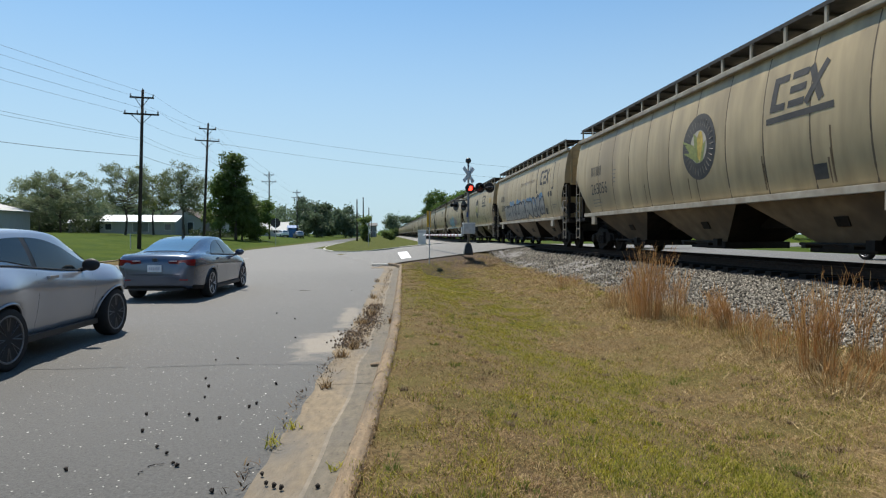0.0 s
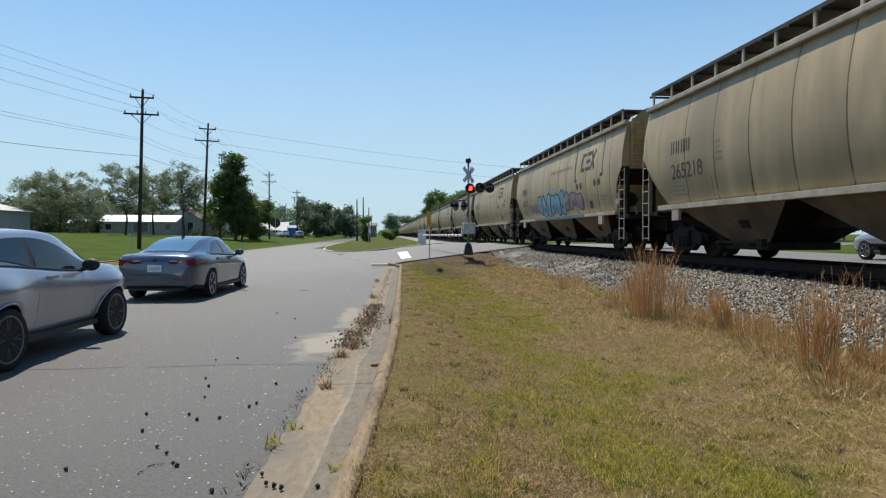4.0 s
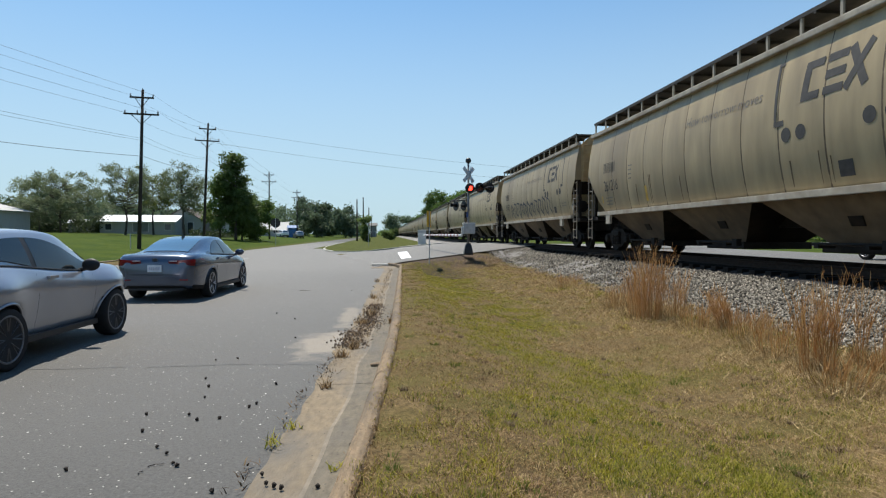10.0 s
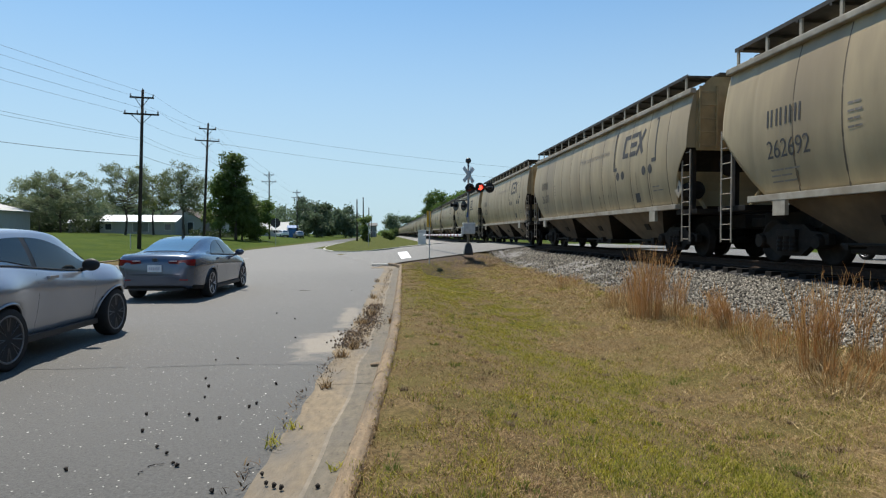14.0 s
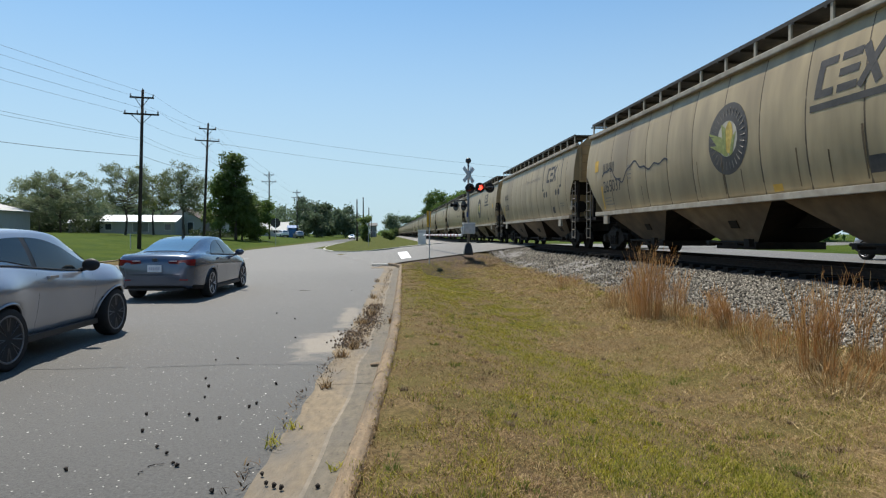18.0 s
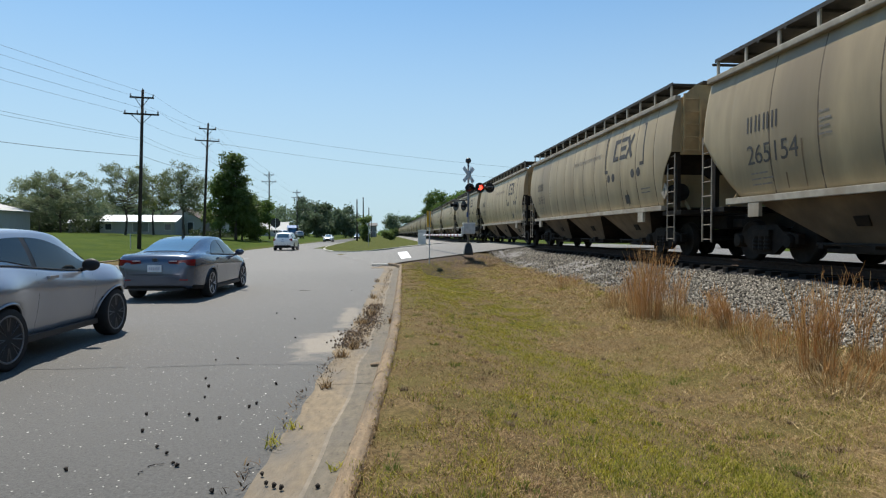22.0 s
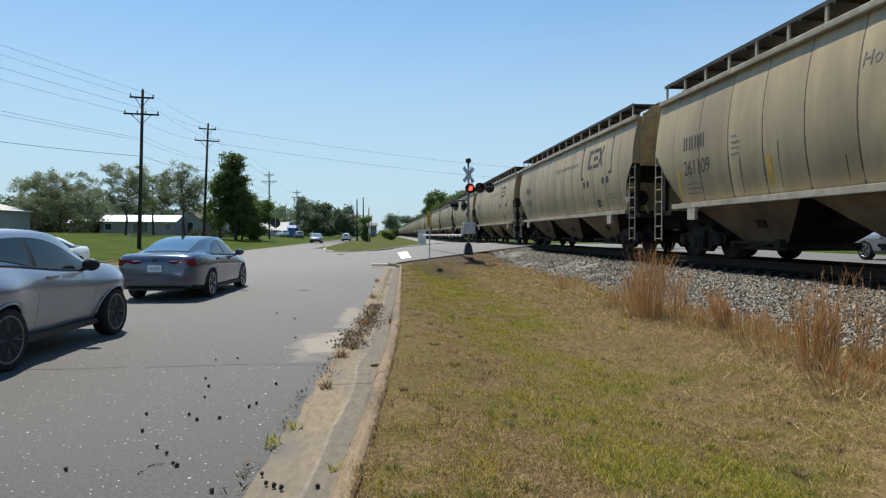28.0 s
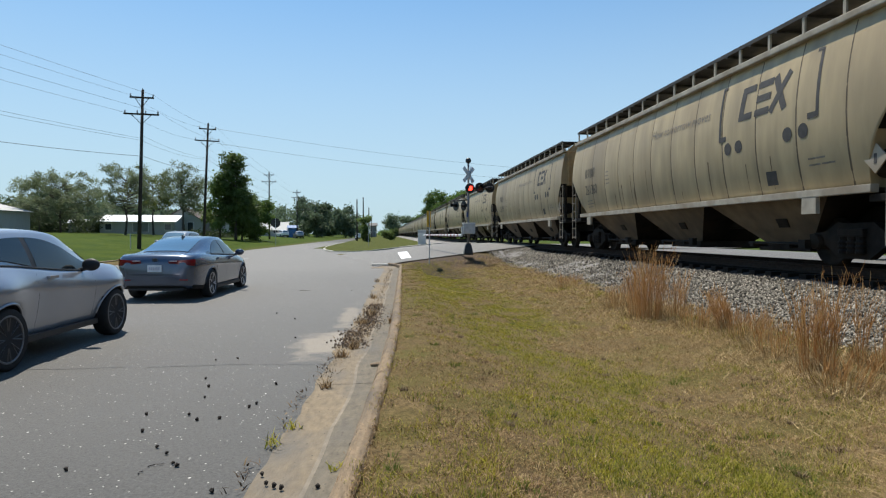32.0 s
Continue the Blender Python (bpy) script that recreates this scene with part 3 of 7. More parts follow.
    for e in (-1, 1):
        # end frame: bolster deck, uprights, slope braces
        part("end_deck", boxed(-1.5, 1.5, e * (HALF - 0.2) - 0.55, e * (HALF - 0.2) + 0.55, 1.12, 1.24, bevel=0.015), M_UNDER, car)
        for s in (-1, 1):
            part("corner_post", boxed(s * 1.36 - 0.05, s * 1.36 + 0.05, e * (HALF - 0.13) - 0.07, e * (HALF - 0.13) + 0.07, 1.2, 2.75), M_UNDER, car)
            part("ladder", ladder(s * 1.56, e * (HALF - 0.1), 0.42, 2.95 if e > 0 else 2.75, 8), M_LADDER, car, "grey steel corner ladder")
            part("slope_brace", tubed([(s * 1.0, e * (HALF - 0.15), 1.25), (s * 1.0, e * (HALF - 1.0), 2.0)], 0.05, 6), M_END, car)
        outline = [(-1.36, 2.74), (1.36, 2.74), (1.36, 4.24), (0.95, EAVE + 0.36), (-0.95, EAVE + 0.36), (-1.36, 4.24)]
        bm = bmesh.new()
        near, far = ([bm.verts.new((x, e * (HALF + o), z)) for x, z in outline] for o in (0.003, 0.014))
        bm.faces.new(near)
        bm.faces.new(far[::-1])
        for i in range(6):
            bm.faces.new((near[i], far[i], far[(i + 1) % 6], near[(i + 1) % 6]))
        bmesh.ops.recalc_face_normals(bm, faces=bm.faces)
        part("end_sheet", bm, M_END, car, "rust-stained tan end sheet")
        for s in (-1, 1):
            bm = bmesh.new()
            yy = e * (HALF + 0.1)
            for x in (s * 1.3, s * 0.86):
                box(bm, x - 0.025, x + 0.025, yy - 0.02, yy + 0.02, 2.8, 4.35)
            for i in range(5):
                tube(bm, [(s * 1.3, yy, 2.85 + 0.34 * i), (s * 0.86, yy, 2.85 + 0.34 * i)], 0.016, 6)
            part("end_ladder", bm, M_END, car, "tan end ladder")
            if e > 0 or kind == "corn":
                continue
            plate = boxed(-0.012, 0.012, -0.17, 0.17, -0.17, 0.17)
            holder = part("placard_holder", plate, M_RIM, car, "pale diamond placard holder", m=pose(s * 1.5, e * (HALF - 0.62), 1.8, 45, 0, 0))
            part("placard_bar", boxed(-0.016, 0.016, -0.03, 0.03, -0.08, 0.08), M_STENCIL, holder, m=pose(0, 0, 0, -45, 0, 0))
        for x in (-0.5, 0.5):
            part("end_stiffener", boxed(x - 0.05, x + 0.05, e * (HALF + 0.05) - 0.036, e * (HALF + 0.05) + 0.036, 2.78, 4.2), M_END, car)
        bm = boxed(-0.12, 0.12, e * (HALF + 0.6) - 0.3, e * (HALF + 0.6) + 0.3, 0.78, 1.0, bevel=0.03)
        part("coupler", bm, M_UNDER, car)
        part("crosswalk", boxed(-0.8, 0.8, e * (HALF - 0.15) - 0.28, e * (HALF - 0.15) + 0.28, EAVE + 0.40, EAVE + 0.44), M_GRATING, car)
    part("brake_wheel", lathe(bmesh.new(), [(0.26, -0.015), (0.28, 0.0), (0.26, 0.015)], 20, Matrix.Translation((-0.55, -HALF - 0.15, 2.35)) @ Matrix.Rotation(radians(90), 4, "X")), M_UNDER, car)
    part("air_reservoir", lathe(bmesh.new(), [(0.05, -0.42), (0.24, -0.36), (0.24, 0.36), (0.05, 0.42)], 16, Matrix.Translation((-1.2, -HALF + 0.62, 1.75)) @ Matrix.Rotation(radians(90), 4, "X")), M_UNDER, car)
    if "wheelset" not in CHIP:
        CHIP["wheelset"] = finish(wheelset_mesh(), True)
        CHIP["wheelset"].materials.append(M_UNDER)
        CHIP["frame"] = finish(side_frame_mesh())
        CHIP["frame"].materials.append(M_UNDER)
    for e in (-1, 1):
        tr = part("truck", boxed(-1.05, 1.05, -0.2, 0.2, 0.42, 0.74, bevel=0.03), M_UNDER, car, "dark greasy four-wheel truck", m=pose(0, e * (HALF - 1.6), 0))
        for s in (-1, 1):
            part("side_frame", CHIP["frame"], M_UNDER, tr, m=pose(s * 1.0, 0, 0, 0, 0, 0 if s < 0 else 180))
        for a in (-1, 1):
            part("wheelset", CHIP["wheelset"], M_UNDER, tr, m=pose(0, a * 0.89, 0.457))
    return car


def stencil_point(u, z, lift=0.005):
    return (-(half_width(z) + lift), -u, z)


def patch(bm, quad, rows=6, lift=0.005):
    """A painted patch on the side: four (u, z) corners, u from left to right as one reads it."""
    (a, b, c, d) = quad
    prev = None
    for i in range(rows + 1):
        k = i / rows
        l = (a[0] + (d[0] - a[0]) * k, a[1] + (d[1] - a[1]) * k)
        r = (b[0] + (c[0] - b[0]) * k, b[1] + (c[1] - b[1]) * k)
        row = (bm.verts.new(stencil_point(*l, lift)), bm.verts.new(stencil_point(*r, lift)))
        if prev:
            bm.faces.new((prev[0], row[0], row[1], prev[1]))
        prev = row
    return bm


def slab(bm, u0, u1, z0, z1, lean=0.0, lift=0.005):
    h = z1 - z0
    return patch(bm, ((u0, z0), (u1, z0), (u1 + lean * h, z1), (u0 + lean * h, z1)), 3, lift)


def line(bm, u0, z0, u1, z1, w, lift=0.005):
    d = Vector((u1 - u0, z1 - z0)).normalized()
    n = Vector((-d.y, d.x)) * w / 2
    return patch(bm, ((u0 - n.x, z0 - n.y), (u0 + n.x, z0 + n.y), (u1 + n.x, z1 + n.y), (u1 - n.x, z1 - n.y)), 4, lift)


def disc(bm, u, z, r, lift=0.005, n=20, ru=None):
    ru = ru or r
    c = bm.verts.new(stencil_point(u, z, lift))
    ring = [bm.verts.new(stencil_point(u + ru * math.cos(k * math.tau / n), z + r * math.sin(k * math.tau / n), lift)) for k in range(n)]
    for k in range(n):
        bm.faces.new((c, ring[(k + 1) % n], ring[k]))
    return bm


def words(text, u, z, height, material, parent, name="lettering", space=1.0, shear=0.0, wide=1.0):
    c = bpy.data.curves.new("words", "FONT")
    c.body, c.size, c.space_character, c.shear = text, height / 0.7, space, shear
    c.resolution_u = 3
    ob = bpy.data.objects.new("words", c)
    me = bpy.data.meshes.new_from_object(ob)
    bpy.data.objects.remove(ob)
    for v in me.vertices:
        v.co = stencil_point(u + v.co.x * wide, z + v.co.y, 0.006)
    me.materials.clear()
    return part(name, me, material, parent)


def logo(parent, u, z, h):
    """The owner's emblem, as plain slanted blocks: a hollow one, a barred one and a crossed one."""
    q, w, W = 0.14, 0.2 * h, 0.76 * h

    def bar(bm, a, b, z0, z1, lift=0.005):
        # a and b run along the foot, and the block leans with the rest
        return patch(bm, ((a + q * z0, z + z0), (b + q * z0, z + z0), (b + q * z1, z + z1), (a + q * z1, z + z1)), 4, lift)

    bm = bar(bmesh.new(), u, u + w * 1.25, 0.0, h)
    bar(bm, u + 0.1 * h, u + W * 0.9, 0.0, w, 0.0056)
    bar(bm, u + 0.1 * h, u + W * 0.9, h - w, h, 0.0056)
    part("emblem_block", bm, M_STENCIL, parent, "faded dark hollow block of the owner's emblem")
    v = u + W + 0.07 * h
    bm = bmesh.new()
    for k in (0.0, 0.4, 0.8):
        bar(bm, v, v + W * 0.9, k * h, (k + 0.2) * h)
    part("emblem_block", bm, M_STENCIL, parent, "faded dark bars of the owner's emblem")
    x = v + W * 0.86 + 0.1 * h
    bm = line(bmesh.new(), x + 0.02 * h, z, x + W * 0.86 + q * h, z + h, w, 0.006)
    line(bm, x + W * 0.86, z, x + 0.02 * h + q * h, z + h, w * 1.2, 0.0052)
    return part("emblem_block", bm, M_STENCIL, parent, "faded dark crossed bars of the owner's emblem")


M_SLOGAN = mat("faded_stencil", (0.19, 0.165, 0.135), 0.7, var=0.3, scale=8)


def mark(parent, u, z, h):
    """The owner's mark beside the number, as plain bars."""
    for i in range(4):
        a = u + i * 0.82 * h
        for b in (0.0, 0.36):
            part("mark_bar", slab(bmesh.new(), a + b * h, a + (b + 0.17) * h, z, z + h), M_STENCIL, parent)


def small_print(parent, u, z, rows, w, h=0.06):
    bm = bmesh.new()
    for i in range(rows):
        k = random.uniform(0.6, 1.0)
        slab(bm, u, u + w * k * 0.45, z - i * 1.9 * h, z - i * 1.9 * h + h * 0.55)
        slab(bm, u + w * k * 0.5, u + w * k, z - i * 1.9 * h, z - i * 1.9 * h + h * 0.55)
    return tagged(part("data_stencil", bm, M_SLOGAN, parent), kind="stuff")


M_CORN = mat("corn_yellow", (0.42, 0.3, 0.06), 0.6, var=0.25, scale=9)
M_CORN_LEAF = mat("corn_leaf", (0.22, 0.24, 0.07), 0.6, var=0.25, scale=9)
M_PALE = mat("pale_stencil", (0.4, 0.36, 0.28), 0.6, var=0.15, scale=5)
M_STREAK = mat("rust_streak", (0.13, 0.088, 0.048), 0.8, var=0.35, scale=4, stretch=(1, 1, 0.3))


def stencils(car, kind, number, seed):
    rnd = random.Random(seed)
    left = -6.55 if kind == "bracket" else -7.1
    mark(car, left, 2.72, 0.34)
    words(number, left - 0.03, 2.1 if kind == "bracket" else 2.06, 0.36 if kind == "bracket" else 0.4, M_STENCIL, car, "car_number", 0.95, 0.0, 0.88 if kind == "bracket" else 1.02)
    small_print(car, left + 0.05, 1.85, 3, 0.9)
    small_print(car, left + 2.2, 2.75, 4, 0.35, 0.07)
    small_print(car, 6.05 if kind == "bracket" else 6.6, 1.95, 2, 0.7)
    pu = 4.75 if kind == "bracket" else 4.95
    bm = slab(bmesh.new(), pu, pu + 0.34, 1.58, 1.86)
    part("inspection_panel", bm, M_STENCIL, car)
    if kind == "bracket":
        logo(car, 3.85, 3.03, 0.7)
        for u, d in ((3.12, 1), (6.35, -1)):
            bm = bmesh.new()
            line(bm, u, 2.7, u, 3.92, 0.08)
            line(bm, u, 2.74, u + d * 0.26, 2.74, 0.11, 0.006)
            line(bm, u, 3.9, u + d * 0.14, 3.9, 0.06, 0.006)
            part("emblem_bracket", bm, M_STENCIL, car)
        for u in (3.45, 3.87, 5.52, 5.97):
            part("emblem_dot", disc(bmesh.new(), u, 2.5, 0.14), M_STENCIL, car)
        words("How tomorrow moves", -0.6, 3.3, 0.23, M_SLOGAN, car, "slogan", 1.05, 0.2)
    else:
        logo(car, 3.75, 3.0, 0.66)
        part("emblem_underline", slab(bmesh.new(), 3.65, 5.55, 2.78, 2.9), M_STENCIL, car)
        bm = bmesh.new()
        n = 54
        for k in range(n):
            a0, a1 = k * math.tau / n, (k + 1) * math.tau / n
            f = lambda r, a, l=0.005: stencil_point(0.92 + r * math.cos(a), 2.74 + r * math.sin(a), l)
            bm.faces.new([bm.verts.new(p) for p in (f(0.4, a0), f(0.4, a1), f(0.8, a1), f(0.8, a0))])
        part("grain_emblem", bm, M_STENCIL, car, "round dark grain emblem")
        bm = bmesh.new()
        for k in range(30):
            a0 = k * math.tau / 30
            bm.faces.new([bm.verts.new(p) for p in (f(0.52, a0, 0.007), f(0.52, a0 + 0.03, 0.007), f(0.7, a0 + 0.03, 0.007), f(0.7, a0, 0.017))])
        part("emblem_print", bm, M_SLOGAN, car)
        part("emblem_disc", disc(bmesh.new(), 0.92, 2.74, 0.41, 0.004), M_PALE, car)
        part("corn_cob", disc(bmesh.new(), 0.99, 2.76, 0.36, 0.006, 16, 0.16), M_CORN, car, "yellow painted corn cob")
        bm = bmesh.new()
        patch(bm, ((0.8, 2.36), (0.97, 2.36), (0.69, 2.8), (0.1, 2.98)), 4, 0.008)
        patch(bm, ((0.77, 2.4), (0.89, 2.34), (0.67, 2.62), (0.17, 2.66)), 4, 0.0086)
        patch(bm, ((0.77, 2.5), (0.89, 2.55), (0.85, 2.98), (0.67, 3.1)), 4, 0.0092)
        patch(bm, ((0.99, 2.35), (1.13, 2.4), (1.27, 2.86), (1.13, 2.76)), 4, 0.008)
        part("corn_leaf", bm, M_CORN_LEAF, car)
    # rust streaks run down from the seams
    for i in range(rnd.randint(4, 9)):
        u = rnd.uniform(-6.3, 6.6)
        z1 = rnd.uniform(1.7, 2.5)
        w = rnd.uniform(0.012, 0.045)
        part("rust_streak", patch(bmesh.new(), ((u, 1.5), (u + w * 0.7, 1.5), (u + w, z1), (u - 0.01, z1)), 5, 0.004), M_STREAK, car)


def bubble(bm, u, z, w, h, lift, seed):
    """A fat rounded letter-like blob, no real letter."""
    rnd = random.Random(seed)
    n = 22
    c = bm.verts.new(stencil_point(u, z, lift))
    ring = []
    for k in range(n):
        a = k * math.tau / n
        q = 1 + 0.16 * math.sin(2 * a + rnd.random() * 0.3 + seed) + 0.1 * math.sin(3 * a + seed * 2.1)
        sq = 1 / max(abs(math.cos(a)), abs(math.sin(a))) ** 0.5
        ring.append(bm.verts.new(stencil_point(u + w / 2 * math.cos(a) * q * sq, z + h / 2 * math.sin(a) * q * sq, lift)))
    for k in range(n):
        bm.faces.new((c, ring[(k + 1) % n], ring[k]))


def scrawl(car, seed, u0, u1, z0, z1, fill, edge, accent, label, thin=False, blocks=0.0):
    """Spray-painted tags: outlined blobs with inner strokes, or thin strokes alone."""
    rnd = random.Random(seed)
    n = max(3, round((u1 - u0) / (0.85 if thin else 0.8)))
    for i in range(n):
        u, w, h = u0 + (u1 - u0) * (i + 0.5) / n, (u1 - u0) / n, z1 - z0
        zc = (z0 + z1) / 2 + rnd.uniform(-0.06, 0.06) * h
        if not thin:
            if accent and rnd.random() < 0.7:
                bm = bmesh.new()
                bubble(bm, u + rnd.uniform(-0.3, 0.3) * w, zc + h * rnd.uniform(0.2, 0.38), w * 0.9, h * 0.6, 0.005 + 0.0002 * i, seed + i)
                part("graffiti_cloud", bm, accent, car, label)
            bm, bf = bmesh.new(), bmesh.new()
            lo, up = 0.0078 + 0.0002 * i, 0.0106 + 0.0002 * i
            if i < blocks * n:
                # slanted bars with a heavy edge
                for j in range(2):
                    a, b, s = u - w * 0.5 + w * 0.48 * j, u - w * 0.02 + w * 0.48 * j, rnd.uniform(-0.28, 0.1)
                    slab(bm, a - 0.03, b + 0.12, zc - h * 0.5, zc + h * rnd.uniform(0.36, 0.5), s, lo)
                    slab(bf, a + 0.01, b - 0.03, zc - h * 0.46, zc + h * rnd.uniform(0.28, 0.4), s, up)
            else:
                bubble(bm, u, zc, w * 1.06, h * 0.98, lo, seed + i * 1.7)
                bubble(bf, u, zc, w * 0.86, h * 0.82, up, seed + i * 1.7)
            part("graffiti_outline", bm, edge, car, label)
            part("graffiti_fill", bf, fill, car, label)
            if rnd.random() < 0.5:
                continue
            bm = bmesh.new()
            disc(bm, u + rnd.uniform(-0.15, 0.15) * w, zc - h * 0.12, h * 0.11, 0.0138, 10, w * 0.1)
            part("graffiti_stroke", bm, edge, car, label)
            continue
        if thin:
            # one heavy angular stroke after another, some crossed
            bm = bmesh.new()
            pts = [(u - 0.46 * w, z0 + h * rnd.uniform(0.0, 0.15)), (u - rnd.uniform(0.3, 0.42) * w, z0 + h * rnd.uniform(0.75, 1.0)), (u + rnd.uniform(0.2, 0.4) * w, z0 + h * rnd.uniform(0.6, 0.95)),
                   (u + rnd.uniform(-0.1, 0.1) * w, z0 + h * rnd.uniform(0.35, 0.55)), (u + rnd.uniform(0.35, 0.5) * w, z0 + h * rnd.uniform(0.0, 0.3))]
            for p, q in zip(pts, pts[1:]):
                line(bm, *p, *q, rnd.uniform(0.07, 0.12), 0.006)
            part("graffiti_stroke", bm, edge, car, label)
            continue
        bm = bmesh.new()
        pts = [(u + rnd.uniform(-0.35, -0.1) * w, z0 + h * rnd.uniform(0.2, 0.4)), (u + rnd.uniform(-0.2, 0.2) * w, z0 + h * rnd.uniform(0.65, 0.9)), (u + rnd.uniform(0.05, 0.35) * w, z0 + h * rnd.uniform(0.2, 0.7))]
        for p, q in zip(pts, pts[1:]):
            line(bm, *p, *q, 0.07 if thin else 0.1, 0.0138)
        part("graffiti_stroke", bm, edge, car, label)


M_SPRAY_BLUE = mat("blue_spray", (0.08, 0.19, 0.32), 0.6, var=0.3, scale=4, tint=(0.2, 0.22, 0.22))
M_SPRAY_NAVY = mat("navy_spray", (0.035, 0.06, 0.09), 0.6, var=0.3, scale=5)
M_SPRAY_PURPLE = mat("purple_spray", (0.1, 0.075, 0.11), 0.6, var=0.3, scale=5)
M_SPRAY_TEAL = mat("teal_spray", (0.15, 0.3, 0.37), 0.6, var=0.25, scale=4)
M_SPRAY_PINK = mat("mauve_spray", (0.27, 0.18, 0.19), 0.6, var=0.25, scale=4)
M_SPRAY_BLACK = mat("black_spray", (0.03, 0.03, 0.04), 0.6, var=0.3, scale=5)
M_SPRAY_WHITE = mat("grey_spray", (0.24, 0.228, 0.205), 0.6, var=0.2, scale=5)
M_PATCH = mat("yellow_primer", (0.5, 0.3, 0.04), 0.6, var=0.2, scale=5)


def dress():
    """What sets single cars apart: spray paint and primer patches."""
    scrawl(CARS[1], 1, -5.4, 4.6, 1.5, 2.5, M_SPRAY_WHITE, M_SPRAY_BLACK, M_SPRAY_BLUE, "faded grey and blue spray-painted graffiti", blocks=0.55)
    scrawl(CARS[3], 9, -5.0, -3.0, 1.72, 2.12, M_SPRAY_PINK, M_SPRAY_PURPLE, None, "mauve spray-painted graffiti")
    scrawl(CARS[3], 5, 1.3, 4.0, 1.6, 2.35, M_SPRAY_PINK, M_SPRAY_PURPLE, None, "mauve spray-painted graffiti")
    scrawl(CARS[3], 2, -3.1, 1.6, 1.45, 2.5, M_SPRAY_TEAL, M_SPRAY_NAVY, M_SPRAY_TEAL, "sky blue spray-painted graffiti with a dark outline")
    part("painted_sill", slab(bmesh.new(), -3.6, 4.4, 1.28, 1.385, 0, 0.225), M_SPRAY_TEAL, CARS[3], "sky blue overspray on the sill")
    scrawl(CARS[7], 3, -4.9, 4.4, 1.5, 2.45, None, M_SPRAY_BLACK, None, "thin black spray-painted graffiti", True)
    tagged(CARS[1], label="tan covered hopper car with blue and black graffiti")
    tagged(CARS[3], label="tan covered hopper car with teal and mauve graffiti")
    tagged(CARS[7], label="tan covered hopper car with black scrawled graffiti")
    bm = bmesh.new()
    pts = [(-7.2 + 0.12 * i, 2.62 + 0.3 * math.sin(i * 0.33) * math.exp(-((i - 14) / 16) ** 2) + 0.05 * math.sin(i * 1.1)) for i in range(44)]
    for p, q in zip(pts, pts[1:]):
        line(bm, *p, *q, 0.05, 0.007)
    part("spray_line", bm, M_SPRAY_BLACK, CARS[11], "wavy black sprayed line")
    for k, spots in ((11, ((-7.95, -7.6, 2.85, 3.25), (-7.35, -7.2, 1.5, 2.3), (2.4, 2.7, 1.45, 1.6))), (3, ((-6.75, -6.62, 2.1, 2.6), (-3.6, -3.45, 1.7, 2.2))), (4, ((-4.75, -4.6, 1.6, 2.05), (-2.2, -2.02, 1.65, 2.15))), (6, ((-6.9, -6.8, 1.7, 1.95), (-3.2, -3.05, 1.6, 2.05))), (12, ((-7.0, -6.85, 1.75, 2.35),)),
                     (17, ((-6.95, -6.8, 1.6, 2.25), (-3.1, -2.95, 1.6, 2.2))), (18, ((-3.1, -2.95, 1.6, 2.1),)), (19, ((-6.95, -6.82, 1.65, 2.05), (-3.15, -3.0, 1.55, 2.15))), (0, ((7.35, 7.75, 2.95, 3.3),)), (2, ((7.35, 7.75, 2.95, 3.3),)), (13, ((7.2, 7.6, 2.5, 2.8),))):
        for a, b, c, d in spots:
            part("primer_patch", slab(bmesh.new(), a, b, c, d, 0, 0.0055), M_PATCH, CARS[k], "yellow primer patch")


NUMBERS = {0: "265056", 1: "262887", 2: "265218", 3: "261012", 4: "261157", 5: "261868", 6: "261216", 7: "261637", 8: "262692", 9: "261673", 10: "261273", 11: "265037",
           12: "261060", 13: "265154", 14: "261913", 15: "261982", 16: "261726", 17: "261109", 18: "261366", 19: "261369"}
CORN = (0, 2, 11, 13, 24, 31, 37)
CARS = {}


def train():
    proto = build_hopper("bracket")
    long_proto = build_hopper("corn")
    tagged(proto, category="hopper car", group="cars of the freight train", label="tan curved-side covered hopper car with dark stencilled lettering")
    tagged(long_proto, category="hopper car", group="cars of the freight train")
    for k in range(-2, 47):
        if k in CORN:
            car = long_proto if k == 0 else copy_thing(long_proto, Matrix())
        else:
            car = proto if k == -2 else copy_thing(proto, Matrix())
        CARS[k] = car
    for k, car in CARS.items():
        stencils(car, "corn" if k in CORN else "bracket", NUMBERS.get(k, "26%04d" % (1100 + (k * 733) % 900)), k)
        if k in CORN:
            tagged(car, label="tan curved-side covered hopper car with a round corn emblem")
    dress()


train()

# ---- road vehicles ----
def paint(name, colour, metal=0.35, rough=0.32):
    return mat(name, colour, rough, metal=metal, var=0.04, scale=3, big=0.8, coat=0.8, tint=tuple(c * 0.9 for c in colour))


M_TYRE = mat("tyre_rubber", (0.014, 0.014, 0.014), 0.85, var=0.2, scale=20)
M_TRIM = mat("black_plastic", (0.016, 0.016, 0.017), 0.55, var=0.2, scale=12)
M_WELL = mat("wheel_well", (0.008, 0.008, 0.008), 0.9, var=0.2)
M_GLASS = glass_mat("tinted_glass", (0.016, 0.022, 0.024))
M_GLASS.node_tree.nodes["Principled BSDF"].inputs["Coat Weight"].default_value = 0.0
M_GLASS.node_tree.nodes["Principled BSDF"].inputs["Specular IOR Level"].default_value = 0.5
M_GLASS_SKY = glass_mat("sloping_glass", (0.05, 0.085, 0.11))
M_GLASS_SKY.node_tree.nodes["Principled BSDF"].inputs["Coat Weight"].default_value = 1.0
M_GLASS_SKY.node_tree.nodes["Principled BSDF"].inputs["Coat IOR"].default_value = 2.1
